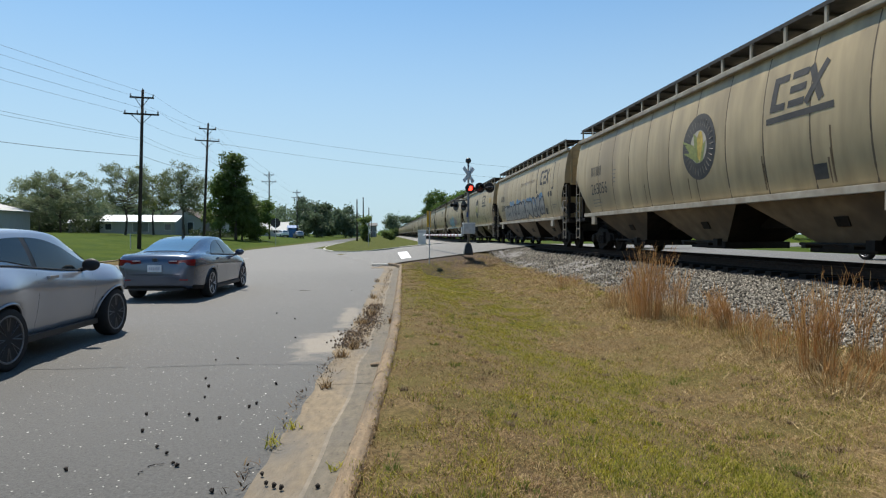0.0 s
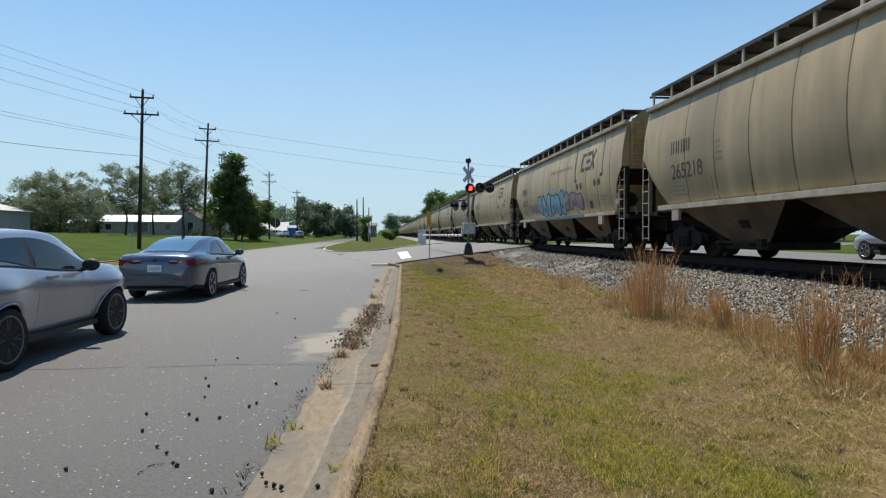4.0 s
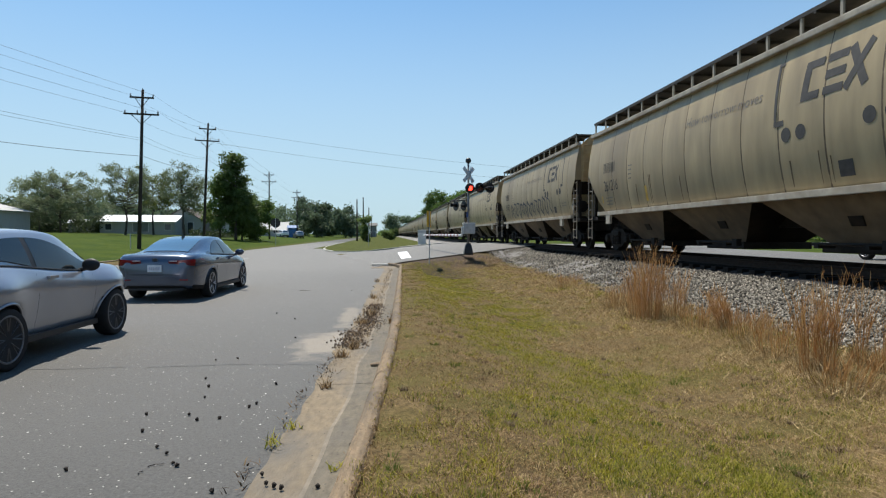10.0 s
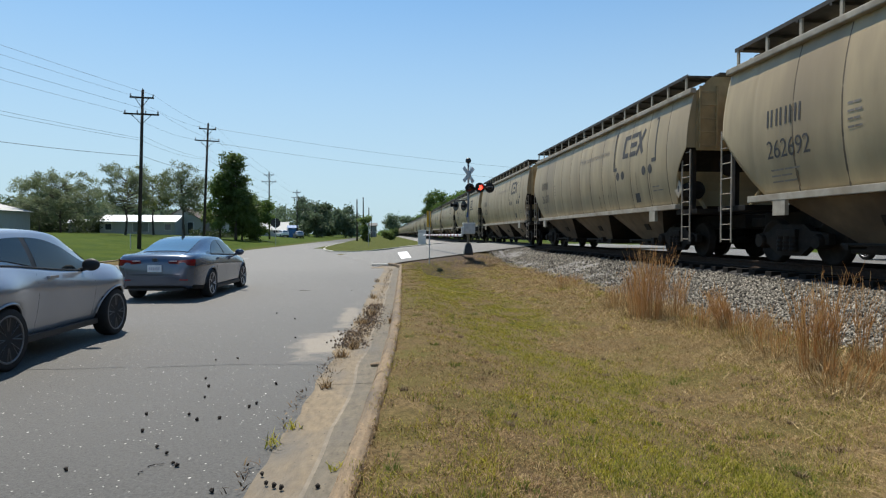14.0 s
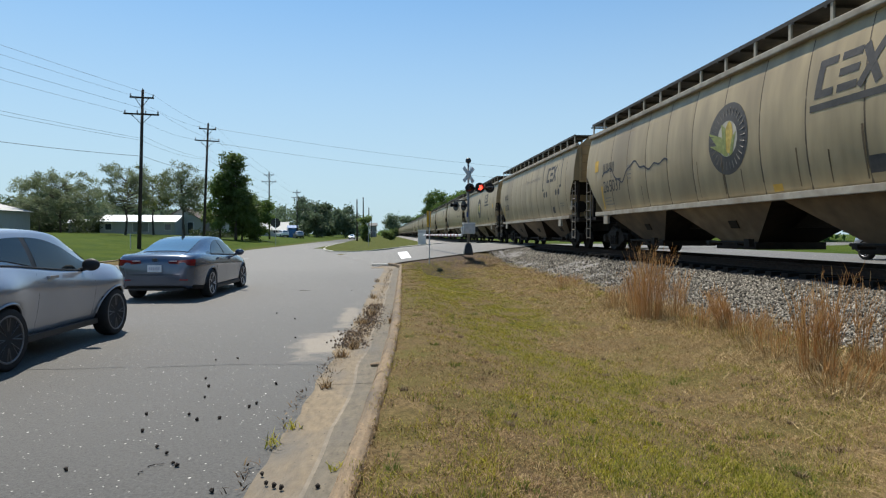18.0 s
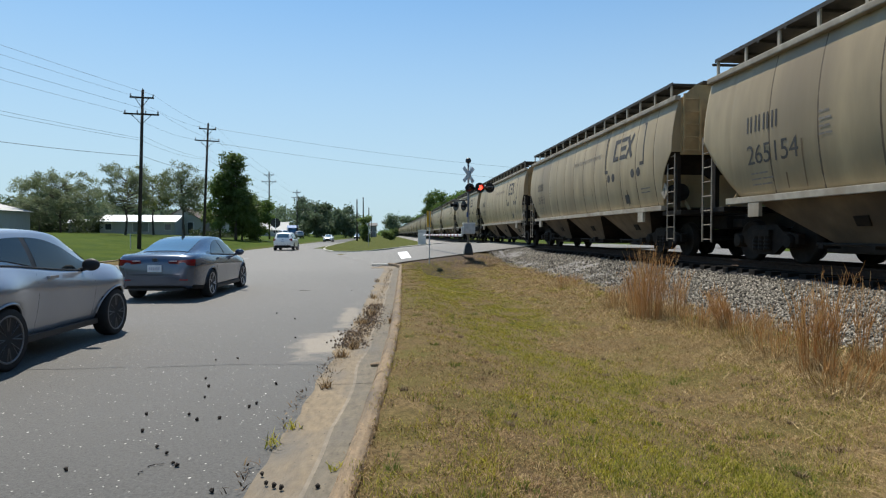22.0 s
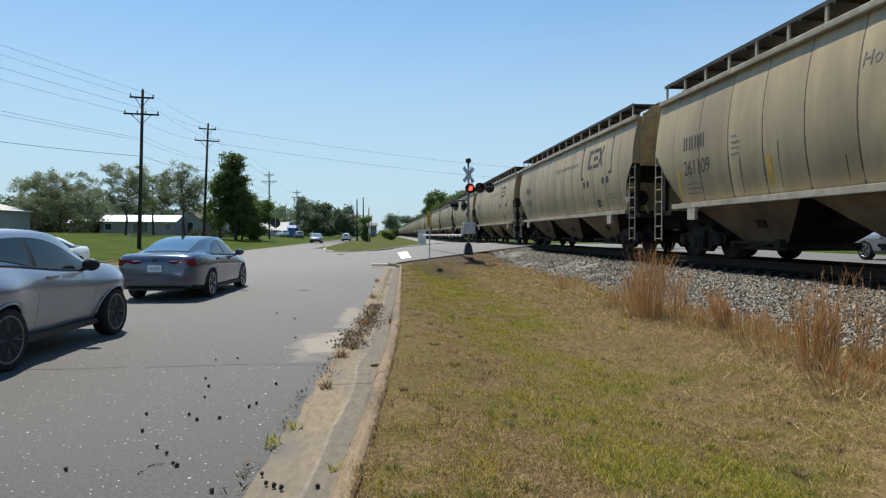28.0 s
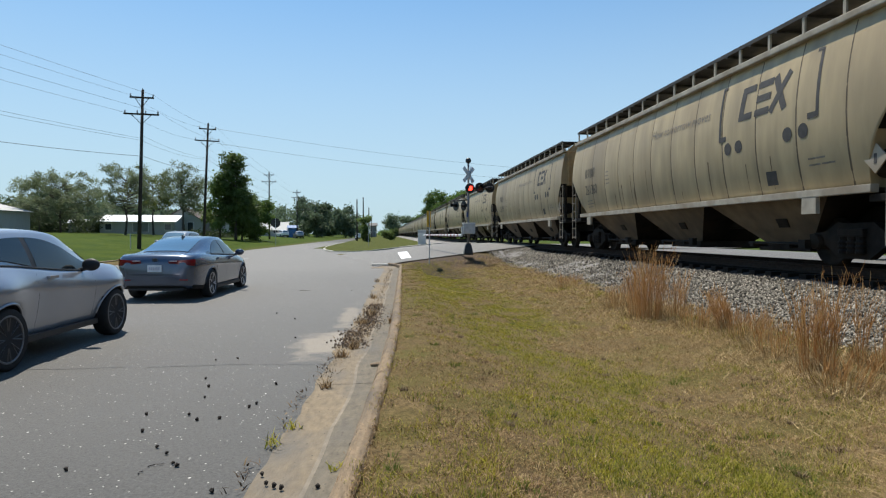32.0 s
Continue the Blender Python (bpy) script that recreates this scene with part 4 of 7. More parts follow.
M_RED_LENS = glass_mat("red_lens", (0.2, 0.014, 0.02), 0.15)
M_CLEAR_LENS = glass_mat("clear_lens", (0.6, 0.6, 0.62), 0.1)
M_SMOKE_LENS = glass_mat("smoky_lens", (0.42, 0.33, 0.33), 0.12)
M_ALLOY = mat("alloy", (0.42, 0.42, 0.44), 0.3, metal=0.9, var=0.08)
M_DARK_ALLOY = mat("dark_alloy", (0.018, 0.018, 0.02), 0.35, metal=0.2, var=0.1)
M_RING = mat("dull_rim_edge", (0.17, 0.17, 0.175), 0.45, metal=0.5, var=0.15, scale=8)
M_DISC = mat("brake_disc", (0.05, 0.048, 0.046), 0.5, metal=0.4, var=0.2, scale=10)
M_PLATE_BAR = mat("plate_blue_grey", (0.3, 0.33, 0.42), 0.5, var=0.1, scale=12)
M_PLATE = mat("plate_white", (0.62, 0.64, 0.66), 0.5, var=0.06, scale=12)


def wheel_meshes(r, rim_r, width, spokes, rim_mat):
    turn = Matrix.Rotation(radians(90), 4, "Y")
    w = width / 2
    ty = lathe(bmesh.new(), [(rim_r, -w * 0.85), (r * 0.93, -w), (r * 0.985, -w * 0.8), (r, -w * 0.4), (r, w * 0.4), (r * 0.985, w * 0.8), (r * 0.93, w), (rim_r, w * 0.85)], 36, turn)
    rm = bmesh.new()
    lathe(rm, [(rim_r * 0.9, -w * 0.5), (rim_r, -w * 0.8), (rim_r * 1.03, w * 0.86), (rim_r * 0.95, w * 0.9), (rim_r * 0.9, w * 0.55)], 36, turn, caps=False)
    had = len(rm.faces)
    lathe(rm, [(rim_r * 0.93, -w * 0.3), (rim_r * 0.2, -w * 0.2)], 24, turn)
    rm.faces.ensure_lookup_table()
    for f in rm.faces[had:]:
        f.material_index = 1
    had = len(rm.faces)
    lathe(rm, [(rim_r * 0.93, w * 0.84), (rim_r * 0.96, w * 0.93), (rim_r * 1.02, w * 0.9)], 36, turn, caps=False)
    rm.faces.ensure_lookup_table()
    for f in rm.faces[had:]:
        f.material_index = 2
    lathe(rm, [(0.03, w * 0.3), (0.075, w * 0.62), (0.06, w * 0.78), (0.01, w * 0.8)], 16, turn)
    for k in range(spokes):
        a = k * math.tau / spokes
        for da in (-0.13, 0.13):
            p0 = Vector((w * 0.66, 0.06 * math.cos(a), 0.06 * math.sin(a)))
            p1 = Vector((w * 0.72, rim_r * 0.95 * math.cos(a + da), rim_r * 0.95 * math.sin(a + da)))
            tube(rm, [p0, p1], 0.026 if spokes < 8 else 0.024, 6, 0.022 if spokes < 8 else 0.02)
    return finish(ty, True), finish(rm, False)


class Shape:
    """Outline of a car: heights along its length, from the rear axle forwards."""
    section = [(0, 0.9), (0.1, 0.95), (0.3, 0.972), (0.55, 0.985), (0.7, 1.0), (0.76, 0.99), (0.88, 0.965), (0.95, 0.945), (1.0, 0.9)]

    def __init__(self, wb, r, rim, tail, nose, flare, roof_half, cab0, cab1, mirror, mirror_mat, handle_mat, skirt_mat, under, belt, crown, plan, roof, windows, rear_glass, front_glass, handles, gaps):
        self.wb, self.r, self.rim, self.tail, self.nose, self.flare, self.roof_half = wb, r, rim, tail, nose, flare, roof_half
        self.cab0, self.cab1, self.mirror, self.mirror_mat, self.handle_mat, self.skirt_mat = cab0, cab1, mirror, mirror_mat, handle_mat, skirt_mat
        self.under, self.belt, self.crown, self.plan, self.roof = under, belt, crown, plan, roof
        self.windows, self.rear_glass, self.front_glass, self.handles, self.gaps = windows, rear_glass, front_glass, handles, gaps

    def half(self, y):
        return interp(y, self.plan)

    def belt_z(self, y):
        return interp(y, self.belt)

    def roof_z(self, y):
        return interp(y, self.roof)

    def skin(self, y, f):
        """Half width of the body at y, f from the sill (0) to the belt (1), with the swell over the wheels."""
        flare = sum(self.flare * math.exp(-((y - a) / 0.42) ** 2) for a in (0.0, self.wb))
        return self.half(y) * interp(f, self.section) + flare * interp(f, [(0, 0.6), (0.45, 1), (0.72, 0.95), (0.84, 0.55), (0.93, 0.15), (1, 0.0)])

    def bottom(self, y):
        z = interp(y, self.under)
        for a in (0.0, self.wb):
            d = abs(y - a)
            rr = self.r + 0.055
            if d < rr:
                z = max(z, self.r + math.sqrt(rr * rr - d * d) * 0.98)
        return z

    def side(self, y, f):
        """A point on the cabin's side, f from the belt (0) to the roof's edge (1)."""
        b, t = self.belt_z(y) - 0.01, self.roof_z(y) - 0.06
        w0, w1 = self.half(y) - 0.09, self.roof_half
        return Vector((w0 + (w1 - w0) * f ** 1.25, y, b + (t - b) * f))


def smooth_line(pts, n=3):
    out = []
    for i in range(len(pts) - 1):
        p0, p1, p2, p3 = (Vector(pts[max(0, min(len(pts) - 1, j))]) for j in (i - 1, i, i + 1, i + 2))
        for k in range(n):
            u = k / n
            out.append(tuple(0.5 * ((2 * p1) + (p2 - p0) * u + (2 * p0 - 5 * p1 + 4 * p2 - p3) * u * u + (3 * p1 - p0 - 3 * p2 + p3) * u ** 3)))
    return out + [tuple(pts[-1])]


def car_body_mesh(s):
    ys = [s.tail + (s.nose - s.tail) * i / 90 for i in range(91)]
    bm = bmesh.new()
    rings = []
    fr = [0.0, 0.12, 0.3, 0.46, 0.58, 0.65, 0.72, 0.78, 0.84, 0.89, 0.94, 1.0]
    for y in ys:
        w, zb, hb = s.half(y), s.bottom(y), s.belt_z(y)
        zl = interp(y, s.under)
        hc = interp(y, s.crown)
        pts = [(0.0, zb), (w - 0.2, zb)]
        for f in fr:
            z = max(zb, zl + (hb - zl) * f)
            pts.append((s.skin(y, f), z))
        pts += [(w * 0.6, hb + (hc - hb) * 0.75), (0.0, hc)]
        ring = [(x, z) for x, z in pts] + [(-x, z) for x, z in pts[-2:0:-1]]
        rings.append([bm.verts.new((x, y, z)) for x, z in ring])
    for q, v in zip(rings, rings[1:]):
        n = len(q)
        for i in range(n):
            bm.faces.new((q[i], q[(i + 1) % n], v[(i + 1) % n], v[i]))
    bm.faces.new(rings[0][::-1])
    bm.faces.new(rings[-1])
    bmesh.ops.remove_doubles(bm, verts=bm.verts, dist=0.0005)
    bmesh.ops.recalc_face_normals(bm, faces=bm.faces)
    for f in bm.faces:
        if f.normal.z < -0.4 and f.calc_center_median().z < 0.9:
            f.material_index = 1
    me = finish(bm, True)
    return me


def cabin_mesh(s):
    ys = [s.cab0 + (s.cab1 - s.cab0) * i / 44 for i in range(45)]
    bm = bmesh.new()
    rings = []
    for y in ys:
        t = s.roof_z(y)
        right = [s.side(y, f) for f in (0, 0.3, 0.6, 0.85, 1.0)]
        e = right[-1]
        right += [Vector((e.x - 0.035, y, t - 0.022)), Vector((e.x - 0.12, y, t - 0.006)), Vector((e.x * 0.45, y, t + 0.008)), Vector((0, y, t + 0.012))]
        ring = right + [Vector((-p.x, p.y, p.z)) for p in right[-2::-1]]
        rings.append([bm.verts.new(p) for p in ring])
    for q, v in zip(rings, rings[1:]):
        for i in range(len(q) - 1):
            bm.faces.new((q[i], q[i + 1], v[i + 1], v[i]))
    bmesh.ops.recalc_face_normals(bm, faces=bm.faces)
    return finish(bm, True)


def side_window(s, outline, sign, lift=0.012):
    """outline: (y0, y1, low, high at y0, high at y1), split into columns."""
    bm = bmesh.new()
    cols = []
    y0, y1, lo0, lo1, h0, h1 = outline
    for i in range(13):
        k = i / 12
        y = y0 + (y1 - y0) * k
        lo, hi = lo0 + (lo1 - lo0) * k, h0 + (h1 - h0) * math.sin(k * math.pi / 2) if h0 < h1 else h0 + (h1 - h0) * (1 - math.cos(k * math.pi / 2))
        col = []
        for j in range(5):
            p = s.side(y, lo + (hi - lo) * j / 4)
            col.append(bm.verts.new((sign * (p.x + lift), p.y, p.z)))
        cols.append(col)
    for q, v in zip(cols, cols[1:]):
        for j in range(4):
            bm.faces.new((q[j], v[j], v[j + 1], q[j + 1]))
    bmesh.ops.recalc_face_normals(bm, faces=bm.faces)
    return bm


def end_window(s, y0, y1, inset0, inset1, lift=0.014):
    """Windscreen or rear glass laid on the sloping roof line from y0 to y1."""
    bm = bmesh.new()
    rows = []
    for i in range(9):
        y = y0 + (y1 - y0) * i / 8
        w = s.roof_half - inset0 + (inset0 - inset1) * i / 8
        rows.append([bm.verts.new((w * k / 4, y, s.roof_z(y) + 0.012 - 0.012 * (k / 4) ** 2 * 2 + lift)) for k in range(-4, 5)])
    for q, v in zip(rows, rows[1:]):
        for j in range(8):
            bm.faces.new((q[j], q[j + 1], v[j + 1], v[j]))
    return bm


def car(name, s, body_mat, m, label, category="car", rim_mat=None, spokes=5, tail=True, glass=None, windows=None, group=""):
    c = thing(name, m, label=label, category=category, group=group)
    me = car_body_mesh(s)
    me.materials.append(body_mat)
    me.materials.append(M_WELL)
    part("body", me, None, c)
    part("cabin", cabin_mesh(s), body_mat, c)
    for sign in (1, -1):
        for o in s.windows:
            part("side_window", side_window(s, o, sign), M_GLASS, c, "dark tinted side window")
    part("rear_window", end_window(s, *s.rear_glass), M_GLASS_SKY, c, "dark rear window reflecting sky")
    part("windscreen", end_window(s, *s.front_glass), M_GLASS_SKY, c)
    ty, rm = wheel_meshes(s.r, s.r * s.rim, 0.225, spokes, rim_mat)
    ty.materials.append(M_TYRE)
    rm.materials.append(rim_mat or M_ALLOY)
    rm.materials.append(M_DISC if rim_mat is M_DARK_ALLOY else M_WELL)
    rm.materials.append(M_RING if rim_mat is M_DARK_ALLOY else M_ALLOY)
    for y in (0.0, s.wb):
        for sign in (1, -1):
            x = s.half(y) - 0.115 + s.flare * 0.75
            w = part("wheel", ty, M_TYRE, c, m=pose(sign * x, y, s.r, 0, 0, 0 if sign > 0 else 180))
            part("rim", rm, rim_mat, w)
    for sign in (1, -1):
        for ya in (0.0, s.wb):
            pts = []
            for i in range(15):
                a = radians(4 + 172 * i / 14)
                rr = s.r + 0.058
                yy, zz = ya + rr * math.cos(a), s.r + rr * math.sin(a) * 0.98
                zl, hb = interp(yy, s.under), s.belt_z(yy)
                f = (zz - zl) / (hb - zl)
                px = s.skin(yy, f)
                pts.append((sign * (px - 0.004), yy, zz))
            part("arch_lip", tubed(pts, 0.014, 6), body_mat, c)
        pts = []
        for i in range(17):
            y = s.windows[0][0] - 0.05 + (s.windows[1][1] - s.windows[0][0] + 0.15) * i / 16
            q = s.side(y, 0.03)
            pts.append((sign * (q.x + 0.012), y, q.z))
        part("belt_moulding", tubed(pts, 0.011, 5), M_TRIM, c)
        y = s.mirror
        b = s.belt_z(y)
        x = s.half(y)
        bm = bmesh.new()
        bmesh.ops.create_uvsphere(bm, u_segments=14, v_segments=9, radius=1.0)
        for v in bm.verts:
            v.co = Vector((sign * (x + 0.07) + v.co.x * 0.12, y + v.co.y * (0.09 if v.co.y > 0 else 0.045), b + 0.07 + v.co.z * 0.085))
        tube(bm, [(sign * (x - 0.1), y + 0.03, b - 0.01), (sign * (x + 0.02), y + 0.02, b + 0.03)], 0.03, 6)
        part("mirror", bm, s.mirror_mat or body_mat, c, smooth=True)
        for y in s.handles:
            z = s.belt_z(y) - 0.1
            part("door_handle", boxed(sign * (s.half(y) - 0.014) - 0.028, sign * (s.half(y) - 0.014) + 0.028, y - 0.1, y + 0.1, z - 0.017, z + 0.017, bevel=0.008), s.handle_mat or body_mat, c)
        # door gaps and sill trim
        for y in s.gaps:
            bm = bmesh.new()
            zs = [0.33 + (s.belt_z(y) - 0.4) * i / 6 for i in range(7)]
            zl, hb = interp(y, s.under), s.belt_z(y)
            pts = []
            for z in zs:
                f = (z - zl) / (hb - zl)
                px = s.skin(y, f)
                pts.append((sign * (px - 0.001), y, z))
            tube(bm, pts, 0.0028, 4)
            part("door_gap", bm, M_WELL, c)
        part("side_skirt", boxed(sign * (s.half(1.2) * 0.945) - 0.035, sign * (s.half(1.2) * 0.945) + 0.035, s.r + 0.08, s.wb - s.r - 0.08, interp(1.2, s.under) - 0.01, interp(1.2, s.under) + 0.07, bevel=0.012), s.skirt_mat or M_TRIM, c)
    return c


SEDAN = Shape(wb=2.83, r=0.335, rim=0.75, tail=-1.07, nose=3.78, flare=0.012, roof_half=0.58, cab0=-0.62, cab1=2.95, mirror=2.1, mirror_mat=None, handle_mat=None, skirt_mat=None,
              under=[(-1.07, 0.36), (-1.02, 0.29), (-0.6, 0.24), (0.4, 0.2), (2.4, 0.2), (3.4, 0.22), (3.7, 0.3), (3.78, 0.42)],
              belt=smooth_line([(-1.07, 0.86), (-1.0, 0.97), (-0.85, 1.03), (-0.5, 1.05), (0.3, 1.03), (1.2, 0.99), (2.1, 0.95), (2.6, 0.9), (3.1, 0.82), (3.55, 0.7), (3.78, 0.55)]),
              crown=smooth_line([(-1.07, 0.88), (-1.0, 1.02), (-0.85, 1.06), (-0.5, 1.08), (0.3, 1.08), (1.2, 1.04), (2.1, 1.0), (2.6, 0.97), (3.1, 0.9), (3.55, 0.77), (3.78, 0.57)]),
              plan=smooth_line([(-1.07, 0.66), (-0.98, 0.82), (-0.7, 0.9), (0, 0.93), (1.2, 0.93), (2.4, 0.925), (2.9, 0.9), (3.4, 0.82), (3.7, 0.66), (3.78, 0.5)]),
              roof=smooth_line([(-0.62, 1.07), (-0.3, 1.15), (0.1, 1.27), (0.5, 1.37), (0.9, 1.43), (1.3, 1.45), (1.65, 1.44), (1.95, 1.39), (2.3, 1.25), (2.65, 1.08), (2.95, 0.93)]),
              windows=[(0.2, 1.15, 0.06, 0.05, 0.25, 0.93), (1.23, 2.3, 0.05, 0.05, 0.93, 0.55), (-0.2, 0.13, 0.06, 0.06, 0.1, 0.42)],
              rear_glass=(-0.5, 0.6, 0.06, 0.1), front_glass=(1.95, 2.85, 0.1, 0.04), handles=(0.55, 1.55), gaps=(0.35, 1.2, 2.35))
CROSSOVER = Shape(wb=2.53, r=0.345, rim=0.76, tail=-0.78, nose=3.3, flare=0.12, roof_half=0.55, cab0=-0.66, cab1=2.62, mirror=1.78, mirror_mat=M_TRIM, handle_mat=None, skirt_mat=None,
                  under=[(-0.78, 0.5), (-0.7, 0.36), (-0.4, 0.27), (0.4, 0.24), (2.2, 0.24), (3.0, 0.27), (3.22, 0.34), (3.3, 0.45)],
                  belt=smooth_line([(-0.78, 0.9), (-0.7, 1.06), (-0.4, 1.14), (0.1, 1.15), (0.7, 1.1), (1.3, 1.04), (1.9, 1.01), (2.3, 1.05), (2.7, 1.045), (3.1, 0.93), (3.3, 0.64)]),
                  crown=smooth_line([(-0.78, 0.92), (-0.7, 1.1), (-0.4, 1.18), (0.1, 1.2), (0.7, 1.15), (1.3, 1.09), (1.9, 1.06), (2.3, 1.1), (2.7, 1.08), (3.1, 0.96), (3.3, 0.68)]),
                  plan=smooth_line([(-0.78, 0.64), (-0.65, 0.78), (-0.3, 0.83), (0.3, 0.82), (1.2, 0.83), (2.0, 0.82), (2.6, 0.81), (3.0, 0.77), (3.22, 0.62), (3.3, 0.45)]),
                  roof=smooth_line([(-0.66, 1.12), (-0.5, 1.3), (-0.3, 1.46), (0.0, 1.52), (0.4, 1.555), (0.8, 1.565), (1.25, 1.555), (1.58, 1.5), (1.9, 1.36), (2.22, 1.2), (2.6, 1.0)]),
                  windows=[(0.0, 0.7, 0.25, 0.06, 0.84, 0.9), (0.8, 2.05, 0.05, 0.04, 0.9, 0.42)],
                  rear_glass=(-0.6, -0.3, 0.06, 0.08), front_glass=(1.52, 2.52, 0.09, 0.03), handles=(1.0,), gaps=(0.7, 2.02))
CROSSOVER.section = [(0, 0.86), (0.12, 0.905), (0.3, 0.945), (0.5, 0.98), (0.64, 0.998), (0.74, 1.0), (0.84, 0.982), (0.93, 0.95), (1.0, 0.9)]
SUV = Shape(wb=2.7, r=0.35, rim=0.68, tail=-0.95, nose=3.6, flare=0.02, roof_half=0.62, cab0=-0.92, cab1=2.9, mirror=1.95, mirror_mat=None, handle_mat=None, skirt_mat=None,
            under=[(-0.95, 0.5), (-0.88, 0.38), (-0.5, 0.28), (0.4, 0.26), (2.4, 0.26), (3.2, 0.28), (3.52, 0.36), (3.6, 0.5)],
            belt=smooth_line([(-0.95, 0.98), (-0.85, 1.06), (-0.4, 1.09), (0.3, 1.08), (1.2, 1.05), (2.1, 1.02), (2.6, 1.0), (3.1, 0.94), (3.45, 0.82), (3.6, 0.66)]),
            crown=smooth_line([(-0.95, 1.0), (-0.85, 1.08), (-0.4, 1.12), (0.3, 1.1), (1.2, 1.08), (2.1, 1.06), (2.6, 1.06), (3.1, 1.0), (3.45, 0.88), (3.6, 0.68)]),
            plan=smooth_line([(-0.95, 0.72), (-0.85, 0.84), (-0.5, 0.9), (0, 0.92), (1.2, 0.92), (2.4, 0.91), (2.9, 0.88), (3.3, 0.8), (3.55, 0.66), (3.6, 0.55)]),
            roof=smooth_line([(-0.92, 1.05), (-0.78, 1.32), (-0.6, 1.56), (-0.3, 1.63), (0.3, 1.67), (0.9, 1.68), (1.4, 1.66), (1.75, 1.58), (2.1, 1.4), (2.5, 1.2), (2.9, 1.03)]),
            windows=[(-0.6, 0.05, 0.08, 0.06, 0.7, 0.9), (0.12, 1.05, 0.06, 0.05, 0.9, 0.93), (1.12, 2.25, 0.05, 0.05, 0.93, 0.5)],
            rear_glass=(-0.86, -0.62, 0.08, 0.1), front_glass=(1.78, 2.8, 0.1, 0.04), handles=(0.5, 1.5), gaps=(0.1, 1.1, 2.3))


def rear_lights(c, s, z, w, h, inner):
    for sign in (1, -1):
        y = s.tail
        x1 = s.half(y + 0.12)
        bm = bmesh.new()
        rows = [[], []]
        for i in range(8):
            k = i / 7
            x = inner + (x1 - inner) * min(1.0, k * 1.25)
            yy = y - 0.012 + (0.1 * k ** 2 if k <= 0.8 else 0.064 + (k - 0.8) * 1.0)
            xs = min(x, s.half(max(yy, y)) + 0.012)
            for j, zz in enumerate((z - h * (0.12 + 0.5 * k), z + h * (0.28 + 0.3 * k))):
                rows[j].append(bm.verts.new((sign * xs, yy, zz)))
        for i in range(7):
            bm.faces.new((rows[0][i], rows[0][i + 1], rows[1][i + 1], rows[1][i]))
        bmesh.ops.solidify(bm, geom=bm.faces[:], thickness=0.02)
        bmesh.ops.recalc_face_normals(bm, faces=bm.faces)
        lens = part("tail_light", bm, M_RED_LENS, c, "red tail light")
        part("reverse_lens", boxed(sign * (inner + 0.1) - 0.08, sign * (inner + 0.1) + 0.08, y - 0.03, y + 0.02, z + 0.02, z + 0.045, bevel=0.008), M_SMOKE_LENS, lens)


M_SLATE = paint("slate_paint", (0.075, 0.097, 0.14), 0.6, 0.26)
M_SILVER = paint("silver_paint", (0.31, 0.33, 0.37), 0.5, 0.32)
M_CARWHITE = paint("white_car_paint", (0.75, 0.75, 0.74), 0.0, 0.3)
M_CARGREY = paint("grey_car_paint", (0.28, 0.29, 0.31), 0.4, 0.3)


def trunk_details(c, s, plate_z=0.78):
    y = s.tail
    p = part("number_plate", boxed(-0.155, 0.155, y - 0.035, y + 0.01, plate_z - 0.078, plate_z + 0.078, bevel=0.005), M_PLATE, c, "white number plate")
    bm = bmesh.new()
    for i in range(6):
        box(bm, -0.115 + i * 0.04, -0.092 + i * 0.04, y - 0.0385, y - 0.0355, plate_z - 0.03, plate_z + 0.03)
    part("plate_bars", bm, M_PLATE_BAR, p)
    part("badge", boxed(-0.05, 0.05, y - 0.025, y + 0.01, plate_z + 0.16, plate_z + 0.23, bevel=0.012), M_DARK_ALLOY, c)
    part("lower_bumper", boxed(-0.6, 0.6, y + 0.05, y + 0.25, 0.24, 0.3, bevel=0.025), M_TRIM, c)
    bm = bmesh.new()
    pts = [(-0.7, y + 0.02, 0.60), (-0.5, y - 0.004, 0.60), (0.5, y - 0.004, 0.60), (0.7, y + 0.02, 0.60)]
    tube(bm, pts, 0.006, 4)
    part("bumper_gap", bm, M_WELL, c)
    for sign in (1, -1):
        part("boot_gap", tubed([(sign * 0.6, y - 0.002, 0.62), (sign * 0.64, y + 0.02, 0.86), (sign * 0.66, y + 0.14, 1.0)], 0.005, 4), M_WELL, c)
        part("rear_reflector", boxed(sign * 0.62 - 0.09, sign * 0.62 + 0.09, y - 0.01, y + 0.04, 0.47, 0.5, bevel=0.006), M_RED_LENS, c)


sedan = car("sedan", SEDAN, M_SLATE, pose(-5.09, 15.35, 0.0, 0, 0, -2.0), "slate grey four-door sedan with dark alloy wheels stopped on the road", rim_mat=M_ALLOY)
rear_lights(sedan, SEDAN, 0.87, 0.4, 0.14, 0.3)
trunk_details(sedan, SEDAN, 0.74)
fin = raw([(-0.02, -0.1, 0), (0.02, -0.1, 0), (0.02, 0.14, 0), (-0.02, 0.14, 0), (-0.006, -0.1, 0.085), (0.006, -0.1, 0.085), (0.006, -0.03, 0.07), (-0.006, -0.03, 0.07)],
          [(3, 2, 1, 0), (0, 1, 5, 4), (1, 2, 6, 5), (2, 3, 7, 6), (3, 0, 4, 7), (4, 5, 6, 7)])
part("roof_antenna", fin, M_TRIM, sedan, m=pose(0, 0.7, 1.405))

small_suv = car("small_crossover", CROSSOVER, M_SILVER, pose(-5.02, 7.2, 0.0, 0, 0, -2.0), "silver two-box crossover with black wheels stopped on the road", rim_mat=M_DARK_ALLOY, spokes=8)
